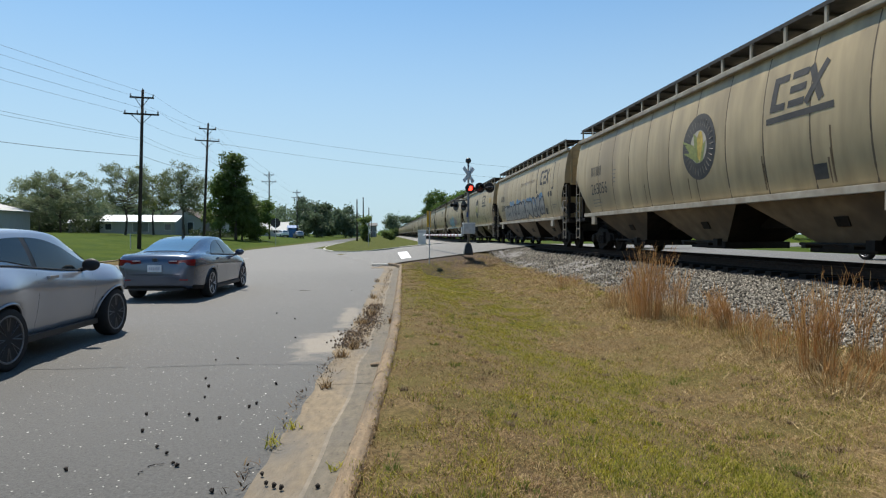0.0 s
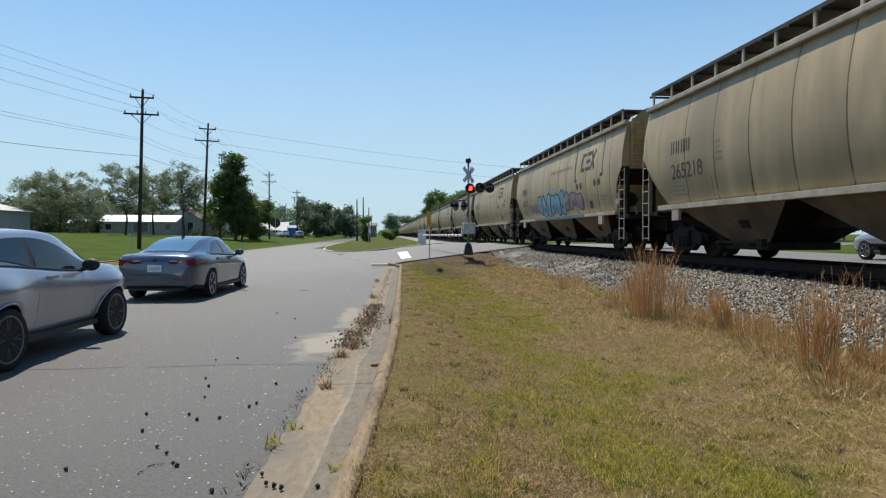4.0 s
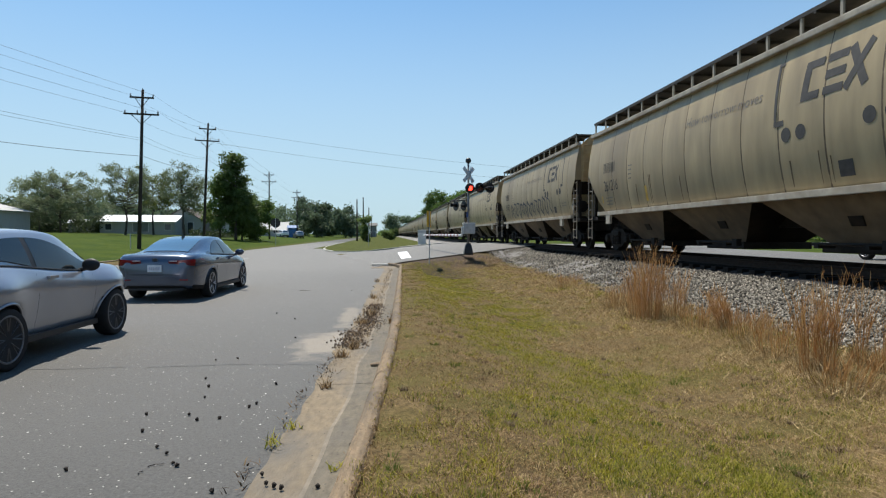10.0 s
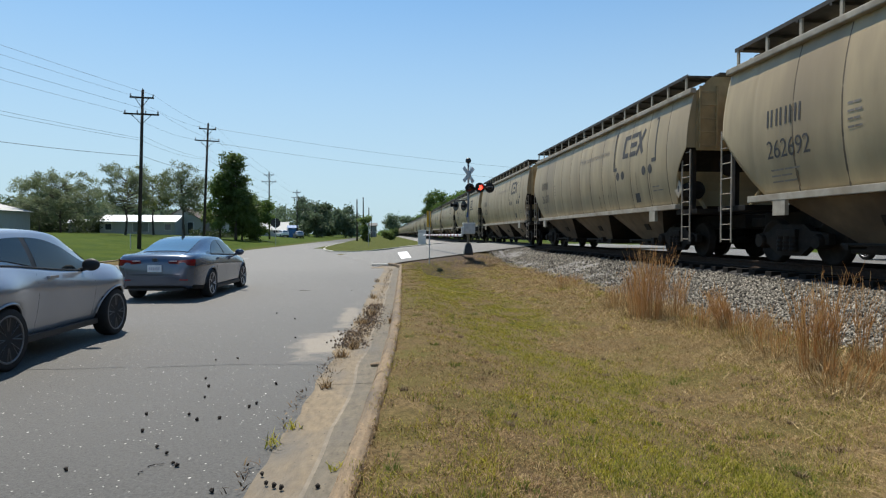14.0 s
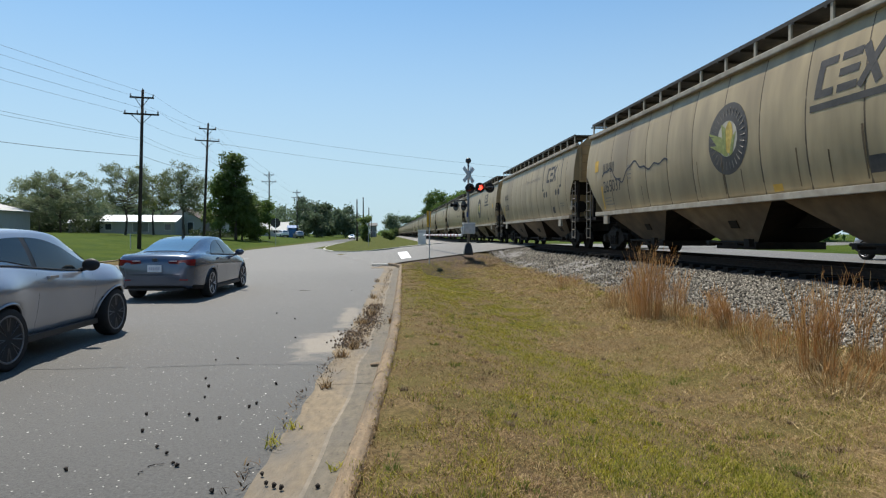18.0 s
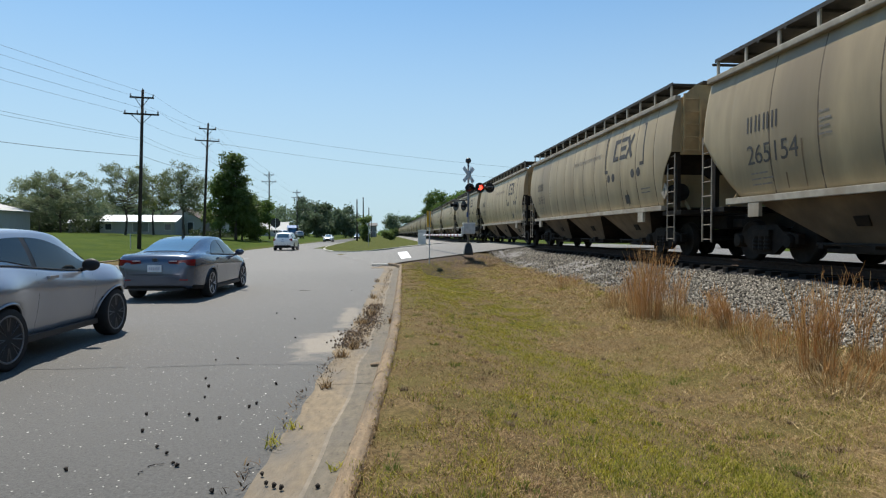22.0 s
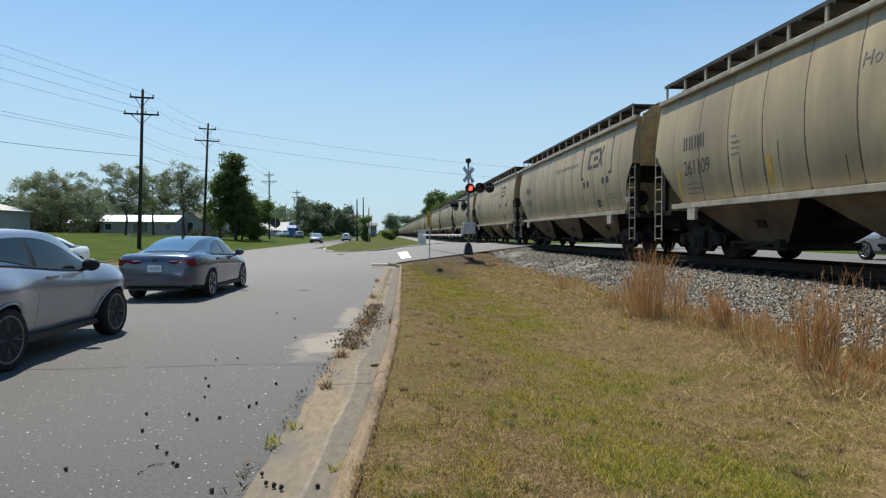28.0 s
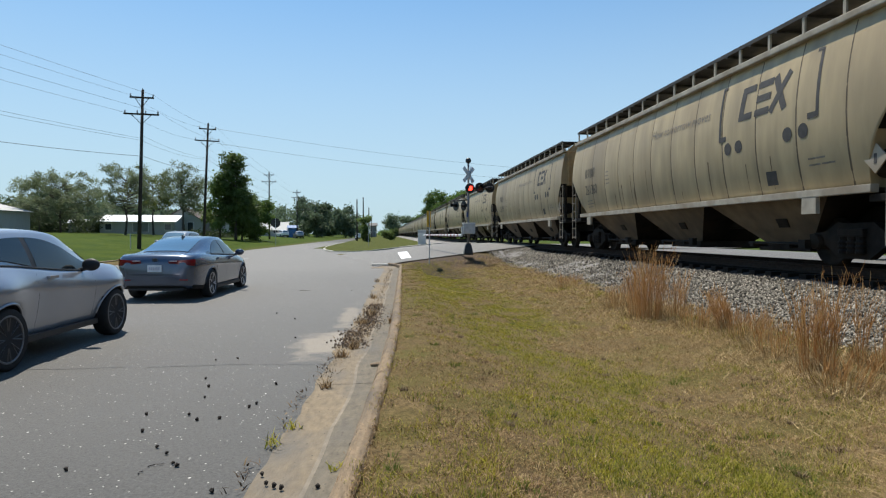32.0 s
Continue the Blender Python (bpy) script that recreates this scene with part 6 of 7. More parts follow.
def building(name, label, cx, cy, z, length, depth, eave, ridge, roof_mat, wall_mat, yaw=0, openings=(), over=0.4):
    """A gabled building, its ridge along its local x; openings on the front: (x, width, bottom, top, kind)."""
    b = thing(name, pose(cx, cy, z, 0, 0, yaw), label=label, category="building")
    l, d = length / 2, depth / 2
    t = 0.2
    for side, y in (("front", -d), ("back", d)):
        part("wall", boxed(-l, l, y - t / 2, y + t / 2, -0.5, eave), wall_mat, b)
    for x in (-l, l):
        bm = bmesh.new()
        prof = [(-d + t / 2, -0.5), (d - t / 2, -0.5), (d - t / 2, eave), (0, ridge - 0.05), (-d + t / 2, eave)]
        f = [bm.verts.new((x - t / 2, p, q)) for p, q in prof]
        g = [bm.verts.new((x + t / 2, p, q)) for p, q in prof]
        bm.faces.new(f)
        bm.faces.new(g[::-1])
        for i in range(5):
            bm.faces.new((f[i], g[i], g[(i + 1) % 5], f[(i + 1) % 5]))
        bmesh.ops.recalc_face_normals(bm, faces=bm.faces)
        part("gable_wall", bm, wall_mat, b)
    sl = (ridge - eave) / d
    for s in (-1, 1):
        bm = bmesh.new()
        lo, hi = s * (d + over), 0.0
        zlo = eave - sl * over
        v = [(-l - over, lo, zlo), (l + over, lo, zlo), (l + over, 0, ridge), (-l - over, 0, ridge)]
        q = [bm.verts.new(p) for p in v] + [bm.verts.new((p[0], p[1], p[2] + 0.1)) for p in v]
        for f in ((3, 2, 1, 0), (4, 5, 6, 7), (0, 1, 5, 4), (1, 2, 6, 5), (2, 3, 7, 6), (3, 0, 4, 7)):
            bm.faces.new([q[i] for i in f])
        bmesh.ops.recalc_face_normals(bm, faces=bm.faces)
        roof = part("roof", bm, roof_mat, b)
    for x, w, z0, z1, kind in openings:
        fr = part("door" if kind == "door" else "window", boxed(x - w / 2 - 0.08, x + w / 2 + 0.08, -d - t / 2 - 0.05, -d - t / 2 - 0.002, z0 - 0.08, z1 + 0.08), M_WHITE, b)
        part("panel" if kind == "door" else "pane", boxed(x - w / 2, x + w / 2, -d - t / 2 - 0.07, -d - t / 2 - 0.052, z0, z1), M_SIDING_DARK if kind == "door" else M_PANE, fr)
    return b


building("metal_barn", "long low barn with a bright white metal roof", at(257, 104), 104.0, 1.9, 10.9, 7.0, 1.6, 2.6, M_METAL_ROOF, M_SIDING, 3, [(-4.2, 0.9, 0.3, 1.2, "window"), (0.5, 2.2, 0, 1.4, "door"), (4.5, 0.9, 0.3, 1.2, "window")])
house = building("gabled_house", "cream gabled house with a brown roof beside the barn", at(339, 109), 109.5, 1.8, 9.0, 6.2, 2.05, 3.95, M_BROWN_ROOF, M_CREAM, 88)
for y, w, z0, z1 in ((1.4, 0.75, 0.5, 1.6), (0.1, 0.75, 0.5, 1.6), (-1.3, 0.9, -0.2, 1.65)):
    fr = part("window", boxed(-4.66, -4.602, y - w / 2 - 0.08, y + w / 2 + 0.08, z0 - 0.08, z1 + 0.08), M_WHITE, house)
    part("pane", boxed(-4.68, -4.662, y - w / 2, y + w / 2, z0, z1), M_PANE, fr)
building("house_wing", "low pale wing of the house with a brown roof", at(384, 108), 108.0, 1.8, 4.2, 5.0, 1.9, 2.9, M_BROWN_ROOF, M_CREAM, -2, [(-0.6, 1.6, 0.1, 1.5, "window")])
building("carport", "small carport with a pale metal roof under the trees", at(143, 106), 106.0, 1.9, 2.4, 3.0, 1.5, 1.9, M_METAL_ROOF, M_SIDING_DARK, 4)
building("grey_shed", "grey metal shed with a shallow roof", at(-105, 80), 80.0, 1.9, 16.0, 11.0, 2.6, 3.9, M_SIDING, M_SIDING, 86)
building("white_house", "small house with a pale roof among parked cars", at(475, 150), 150.0, 1.3, 9.0, 6.5, 1.3, 3.0, M_SIDING, M_SIDING, 4, [(-2.2, 0.9, 0.5, 1.2, "window"), (2.0, 0.9, 0.5, 1.2, "window")])
building("blue_shed", "small shed with a blue cover", at(518, 148), 148.0, 1.2, 1.7, 1.7, 1.9, 2.3, M_BLUE, M_BLUE, 6)
building("trackside_shed", "narrow grey shed beside the track", at(661, 190), 190.0, 0.4, 1.7, 2.0, 3.9, 4.5, M_SHINGLE, M_SIDING_DARK, 0, [(0, 1.2, 0.2, 2.0, "door")])


# ---- trees ----
def leaf_cloud(rnd, clumps, per, spread, size, flat=0.75):
    n = len(clumps) * per
    rng = np.random.RandomState(rnd.randint(0, 1 << 30))
    c = np.repeat(np.array([(p.x, p.y, p.z) for p in clumps]), per, axis=0)
    off = rng.normal(size=(n, 3)) * spread
    off[:, 2] *= flat
    c = c + off
    a = rng.normal(size=(n, 3))
    a /= np.linalg.norm(a, axis=1)[:, None]
    b = np.cross(a, rng.normal(size=(n, 3)))
    b /= np.linalg.norm(b, axis=1)[:, None]
    k = size * rng.uniform(0.6, 1.3, size=(n, 1))
    v = np.stack([c - a * k, c + b * k * 0.55, c + a * k, c - b * k * 0.55], axis=1).reshape(-1, 3)
    me = bpy.data.meshes.new("mesh")
    me.vertices.add(4 * n)
    me.vertices.foreach_set("co", v.astype(np.float32).ravel())
    me.loops.add(4 * n)
    me.loops.foreach_set("vertex_index", np.arange(4 * n, dtype=np.int32))
    me.polygons.add(n)
    me.polygons.foreach_set("loop_start", np.arange(0, 4 * n, 4, dtype=np.int32))
    me.update(calc_edges=True)
    return me


def tree(x, y, h, w, seed, leaf, label, per=70, clumps=60, leaf_size=0.22, bare=0.25, spread=0.5, shape="round", z=None):
    rnd = random.Random(seed)
    z = ground_z(x, y) if z is None else z
    t = thing("tree", pose(x, y, z - 0.15), label=label, category="tree", group="trees behind the lawn and road")
    bm = bmesh.new()
    bend = [(0, 0, 0), (rnd.uniform(-0.2, 0.2), rnd.uniform(-0.2, 0.2), h * 0.25), (rnd.uniform(-0.3, 0.3), rnd.uniform(-0.3, 0.3), h * 0.55), (rnd.uniform(-0.4, 0.4), rnd.uniform(-0.4, 0.4), h * 0.85)]
    tube(bm, bend, 0.014 * h + 0.04, 8, 0.03)
    pts = []
    limbs = max(7, clumps // 5)
    for i in range(limbs):
        k = bare + (0.97 - bare) * (i + rnd.random()) / limbs
        base = Vector(bend[1]).lerp(Vector(bend[3]), max(0.0, min(1.0, (k * h * 0.8 - h * 0.25) / (h * 0.6))))
        ang = rnd.uniform(0, math.tau)
        if shape == "column":
            reach = w * 0.5 * (0.75 if k < 0.85 else 0.45)
        elif shape == "umbrella":
            reach = w * 0.5 * (0.55 + 0.45 * math.sin(k * math.pi))
        else:
            reach = w * 0.5 * math.sqrt(max(0.08, 1 - ((k - 0.58) / 0.46) ** 2))
        tip = Vector((math.cos(ang) * reach * rnd.uniform(0.6, 1.05), math.sin(ang) * reach * rnd.uniform(0.6, 1.05), k * h + rnd.uniform(-0.03, 0.05) * h))
        mid = base.lerp(tip, 0.5) + Vector((0, 0, -0.03 * h))
        tube(bm, [base, mid, tip], 0.006 * h + 0.01, 5, 0.01, caps=False)
        for j in range(max(1, clumps // limbs)):
            q = base.lerp(tip, rnd.uniform(0.45, 1.08))
            pts.append(q + Vector((rnd.gauss(0, 0.07 * w), rnd.gauss(0, 0.07 * w), rnd.gauss(0, 0.035 * h))))
    part("trunk", bm, M_BARK, t, smooth=True)
    part("crown", leaf_cloud(rnd, pts, per, spread, leaf_size), leaf, t)
    return t


tree(at(108, 92), 92, 8.4, 11.8, 1, M_LEAF_PALE, "spreading pale green tree with an open crown", 95, 260, 0.11, 0.3, 0.3, "umbrella")
tree(at(70, 100), 100, 6.5, 7.0, 12, M_LEAF_PALE, "pale green tree behind the lawn", 95, 130, 0.11, 0.3, 0.3, "umbrella")
tree(at(222, 84), 84, 9.4, 7.6, 2, M_LEAF_PALE, "sparse pale tree with thin leaves", 65, 190, 0.09, 0.4, 0.24, "umbrella")
tree(at(272, 92), 92, 9.0, 6.6, 3, M_LEAF_LIME, "yellow-green tree with thin leaves", 80, 130, 0.1, 0.45, 0.28)
tree(at(327, 78), 78, 9.0, 6.2, 4, M_LEAF_PALE, "sparse pale tree beside the barn", 60, 180, 0.09, 0.45, 0.24, "umbrella")
tree(at(417, 90), 90, 12.6, 4.6, 5, M_LEAF_DARK, "tall dense dark green oak", 90, 95, 0.2, 0.3, 0.4, "column")
tree(at(392, 92), 91.0, 9.6, 5.4, 6, M_LEAF_DARK, "lower dense dark green oak", 80, 85, 0.2, 0.25, 0.42)
tree(at(430, 92), 91.5, 8.0, 4.6, 16, M_LEAF_DARK, "dark green oak sapling beside the tall oak", 120, 80, 0.2, 0.2, 0.42)
tree(at(452, 98), 98, 6.2, 6.0, 7, M_LEAF, "round green tree beside the oak", 110, 70, 0.2, 0.12, 0.42)
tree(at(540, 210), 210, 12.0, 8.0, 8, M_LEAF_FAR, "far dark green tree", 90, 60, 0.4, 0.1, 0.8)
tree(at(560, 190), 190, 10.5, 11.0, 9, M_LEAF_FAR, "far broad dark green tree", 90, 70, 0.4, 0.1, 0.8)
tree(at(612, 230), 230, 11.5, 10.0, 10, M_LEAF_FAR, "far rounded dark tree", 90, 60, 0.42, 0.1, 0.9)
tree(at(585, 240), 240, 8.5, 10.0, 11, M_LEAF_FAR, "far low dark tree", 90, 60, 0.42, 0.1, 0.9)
tree(at(650, 112), 112, 5.0, 2.6, 13, M_LEAF_DARK, "dark evergreen bush on the island", 90, 50, 0.14, 0.05, 0.25, "column")
tree(at(690, 150), 150, 2.6, 3.4, 14, M_LEAF_DARK, "dark bush beside the track", 80, 40, 0.14, 0.05, 0.3)
tree(at(710, 420), 420, 14.0, 20.0, 15, M_LEAF_FAR, "distant round tree beyond the track", 90, 60, 0.7, 0.05, 1.6)
tree(at(508, 160), 160, 2.2, 4.0, 20, M_LEAF_DARK, "low dark shrub by the far house", 60, 30, 0.2, 0.05, 0.4)
for i, (px, s, h, w) in enumerate(((752, 300, 18, 16), (772, 240, 17, 13), (790, 200, 15.5, 12), (808, 185, 14, 10), (826, 170, 11, 9))):
    tree(at(px, s), s, h, w, 30 + i, M_LEAF, "leafy green tree beyond the track", 100, 80, 0.38, 0.08, 0.75, z=0.3)


def woods(name, label, runs, leaf, seed, size=0.5, per=36):
    """A far line of woods, too dense to count."""
    rnd = random.Random(seed)
    pts = []
    for x0, y0, x1, y1, h, n in runs:
        for i in range(n):
            k = rnd.random()
            top_h = h * (0.72 + 0.3 * noise.noise((k * 9, seed, 0.3)))
            for j in range(3):
                pts.append(Vector((x0 + (x1 - x0) * k + rnd.gauss(0, 2 if h > 3 else 0.7), y0 + (y1 - y0) * k + rnd.gauss(0, 3), rnd.uniform(0.02, 1) ** 0.8 * top_h + ground_z(x0 + (x1 - x0) * k, y0))))
    return tagged(part(name, leaf_cloud(rnd, pts, per, size * 2.2, size), leaf), kind="stuff", label=label)


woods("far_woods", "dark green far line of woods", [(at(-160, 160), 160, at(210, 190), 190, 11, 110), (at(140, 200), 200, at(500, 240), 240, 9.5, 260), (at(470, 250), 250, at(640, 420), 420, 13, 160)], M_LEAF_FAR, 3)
# the dark hedge is added for the shade beneath the trees on the left
woods("low_hedge", "shrubs with painted-in shade along the lawn's far edge", [(at(152, 102), 102, at(184, 102), 102, 3.0, 26), (at(40, 108), 108, at(132, 110), 110, 4.0, 90), (at(350, 100), 100, at(400, 102), 102, 1.0, 12)], M_LEAF_SHADE, 5, 0.18, 40)
woods("trackside_brush", "green brush along both sides of the far track", [(0.0, 220, -4.0, 420, 2.0, 40), (15, 120, 22, 500, 5.0, 90)], M_LEAF, 6, 0.35)
woods("right_woods", "green woods beyond the track", [(60, 40, 46, 260, 11, 160), (60, 40, 90, -120, 11, 120)], M_LEAF, 8, 0.6)

# ---- grass, weeds, ballast stones and litter ----
def isle_mat(name, colours, rough=0.9, bump=0.0, translucent=0.0):
    """Each blade or stone takes its own tone between the colours given."""
    m = bpy.data.materials.new(name)
    m.use_nodes = True
    t = m.node_tree
    b = t.nodes["Principled BSDF"]
    b.inputs["Roughness"].default_value = rough
    b.inputs["Specular IOR Level"].default_value = 0.25
    g = t.nodes.new("ShaderNodeNewGeometry")
    r = t.nodes.new("ShaderNodeValToRGB")
    el = r.color_ramp.elements
    while len(el) < len(colours):
        el.new(0.5)
    for i, c in enumerate(colours):
        el[i].position, el[i].color = i / (len(colours) - 1), (*c, 1)
    link(t, g.outputs["Random Per Island"], r.inputs["Fac"])
    out = r.outputs["Color"]
    link(t, out, b.inputs["Base Color"])
    if translucent:
        tr = t.nodes.new("ShaderNodeBsdfTranslucent")
        link(t, out, tr.inputs["Color"])
        mx = t.nodes.new("ShaderNodeMixShader")
        mx.inputs[0].default_value = translucent
        link(t, b.outputs[0], mx.inputs[1])
        link(t, tr.outputs[0], mx.inputs[2])
        link(t, mx.outputs[0], t.nodes["Material Output"].inputs["Surface"])
    return m


M_GREEN_BLADE = isle_mat("green_blades", [(0.055, 0.072, 0.006), (0.28, 0.278, 0.026), (0.58, 0.5, 0.1)], translucent=0.3)
M_STRAW_BLADE = isle_mat("straw_blades", [(0.12, 0.075, 0.03), (0.32, 0.215, 0.095), (0.58, 0.44, 0.24)], translucent=0.2)
M_BROWN_BLADE = isle_mat("brown_blades", [(0.045, 0.027, 0.014), (0.22, 0.136, 0.061), (0.5, 0.355, 0.185)], translucent=0.2)
M_MOSS = isle_mat("moss_green", [(0.2, 0.185, 0.012), (0.42, 0.37, 0.035)], translucent=0.2)
M_SEDGE = isle_mat("broom_sedge", [(0.3, 0.14, 0.045), (0.45, 0.24, 0.085), (0.6, 0.4, 0.19)], translucent=0.25)
M_LITTER = isle_mat("dead_leaves", [(0.03, 0.02, 0.012), (0.12, 0.075, 0.04), (0.28, 0.19, 0.1)])
M_STONE = isle_mat("ballast_stones", [(0.03, 0.0265, 0.0215), (0.112, 0.1, 0.08), (0.31, 0.28, 0.23)], 0.85)


def poly_mesh(v, sizes, index):
    me = bpy.data.meshes.new("mesh")
    me.vertices.add(len(v))
    me.vertices.foreach_set("co", v.astype(np.float32).ravel())
    me.loops.add(len(index))
    me.loops.foreach_set("vertex_index", index.astype(np.int32))
    me.polygons.add(len(sizes))
    starts = np.concatenate(([0], np.cumsum(sizes)[:-1]))
    me.polygons.foreach_set("loop_start", starts.astype(np.int32))
    me.update(calc_edges=True)
    return me


def blade_mesh(base, height, lean, width, rng):
    """Bent blades: base (n,3), height (n,), lean (n,2) sideways reach of the tip, width (n,)."""
    n = len(base)
    ang = rng.uniform(0, math.pi, n)
    side = np.stack([np.cos(ang), np.sin(ang), np.zeros(n)], 1) * width[:, None] / 2
    tip = np.concatenate([lean, height[:, None]], 1)
    mid = np.concatenate([lean * 0.35, height[:, None] * 0.62], 1)
    v = np.stack([base - side, base + side, base + mid + side * 0.7, base + mid - side * 0.7, base + tip], 1).reshape(-1, 3)
    idx = (np.arange(n)[:, None] * 5 + np.array([0, 1, 2, 3, 3, 2, 4])[None]).ravel()
    return poly_mesh(v, np.tile([4, 3], n), idx)


fast_z = np.vectorize(rough_ground)


def grass():
    rng = np.random.RandomState(4)
    n = 460000
    y = 1.9 * np.exp(rng.uniform(0, 1, n) * math.log(33.5 / 1.9))
    hi = np.minimum(5.9, 0.95 * y + 0.4)
    k0 = -0.22 + 0.027 * y - 0.0031 * np.maximum(0, 11.5 - y) ** 2
    k = k0 + 0.11 + 0.03 * rng.normal(size=n) + 0.07 * np.array([noise.noise((b * 2.3, 1.0, 6.0)) for b in y])
    x = k + (hi - k) * rng.uniform(0, 1, n)
    ok = y < np.interp(x, [-0.2, 0.5, 1.2, 3.0, 8.0], [29.6, 29.6, 29.8, 30.9, 33.6]) - rng.uniform(0, 0.9, n)
    # bare soil in the hollow below the crossing road and along its edge
    dip = np.exp(-((x - 2.3) / 1.3) ** 2 - ((y - 26.2) / 2.6) ** 2)
    edge = np.exp(-((np.interp(x, [-0.2, 0.5, 1.2, 3.0, 8.0], [29.9, 29.9, 30.2, 31.5, 34.5]) - y) / 1.5) ** 2)
    ok &= rng.uniform(0, 1, n) > np.maximum(0.72 * dip, 0.9 * edge)
    bare = np.array([noise.noise((a * 3.1, b * 2.2, 12.0)) + 0.5 * noise.noise((a * 9.0, b * 7.0, 3.0)) for a, b in zip(x, y)])
    worn = np.clip((bare - 0.08) * 2.2, 0, 0.65) + 0.4 * np.exp(-((x - k0 - 0.3) / 0.22) ** 2)
    ok &= rng.uniform(0, 1, n) > worn * (x < 4.2)
    x, y, k, k0, dip = x[ok], y[ok], k[ok], k0[ok], dip[ok]
    n = len(x)
    wob = np.array([noise.noise((a * 0.85, b * 0.5, 2.0)) for a, b in zip(x, y)])
    wob2 = np.array([noise.noise((a * 2.6, b * 1.9, 7.0)) for a, b in zip(x, y)])
    wob3 = np.array([noise.noise((a * 8.0, b * 6.0, 4.0)) for a, b in zip(x, y)])
    # green in the swale and in mossy patches, straw towards the stones, brown thatch by the kerb
    swale = np.interp(y, [3.0, 6.0, 13.0, 25.0], [2.3, 1.95, 1.6, 1.9])
    green = 1.8 * np.exp(-((x - swale - 0.4 * wob) / 0.55) ** 2) + 0.3 * (x < 3.0) + 1.2 * wob + 1.1 * wob2 + 0.6 * wob3 + 0.35 * (y > 12) * (x < 3.2)
    straw = 0.06 + 2.0 / (1 + np.exp(-(x - 3.3) * 2.6)) + 0.5 * wob3 - 0.5 * wob
    brown = 1.2 * np.exp(-((x - k) / 0.6) ** 2) + 1.2 * dip + 0.45 * (x < 1.3) + 0.15 * (x < 2.6) - 1.4 * wob - 0.9 * wob2
    w = np.clip(np.stack([green, straw * 0.8, brown], 1), 0.03, None)
    w /= w.sum(1)[:, None]
    pick = (rng.uniform(0, 1, n)[:, None] > np.cumsum(w, 1)).sum(1)
    moss = (pick == 0) & (wob2 * 0.8 + wob3 * 0.6 + rng.normal(0, 0.12, n) > 0.22) & (x < 2.3)
    pick = np.where(moss, 3, pick)
    z = np.where(x < k0 + 0.18, 0.13, fast_z(x, y))
    tall = (1.0 + 0.7 / (1 + np.exp(-(x - 4.4) * 3))) * np.clip(0.9 + 0.7 * wob2 + 0.6 * wob3, 0.6, 1.7)
    for i, (name, label, m, h, lay, wd) in enumerate((("green_grass", "short patchy green mown grass on the verge", M_GREEN_BLADE, 0.036, 0.03, 0.0042),
                                              ("straw_grass", "dry straw-coloured mown grass on the verge", M_STRAW_BLADE, 0.03, 0.055, 0.004),
                                              ("brown_thatch", "dead brown grass thatch by the kerb", M_BROWN_BLADE, 0.022, 0.045, 0.0044),
                                              ("moss", "low yellow-green mossy patches in the verge", M_MOSS, 0.018, 0.02, 0.0055))):
        s = pick == i
        c = int(s.sum())
        far = np.clip(y[s] / 8.0, 1.0, 3.0)
        hh = h * rng.uniform(0.45, 1.4, c) * tall[s]
        a = rng.uniform(0, math.tau, c)
        l = lay * rng.uniform(0.3, 1.5, c) * tall[s]
        lean = np.stack([np.cos(a) * l, np.sin(a) * l], 1)
        base = np.stack([x[s], y[s], z[s] - 0.004], 1)
        tagged(part(name, blade_mesh(base, hh, lean, wd * far * rng.uniform(0.7, 1.3, c), rng), m), kind="stuff", label=label)
    # long dead stalks lying along the foot of the ballast
    c = 14000
    y = 2.2 * np.exp(rng.uniform(0, 1, c) * math.log(26 / 2.2))
    x = np.minimum(rng.normal(5.0, 0.75, c), 6.6)
    x = np.where(x > 0.95 * y + 0.6, 0.9 * y, x)
    z = fast_z(x, y)
    a = rng.uniform(0, math.tau, c)
    l = rng.uniform(0.1, 0.42, c)
    base = np.stack([x, y, z + rng.uniform(0, 0.05, c)], 1)
    tagged(part("fallen_stalks", blade_mesh(base, rng.uniform(0.01, 0.12, c), np.stack([np.cos(a) * l, np.sin(a) * l], 1), rng.uniform(0.003, 0.007, c), rng), M_STRAW_BLADE),
           kind="stuff", label="tangled dry stalks at the foot of the ballast")


grass()


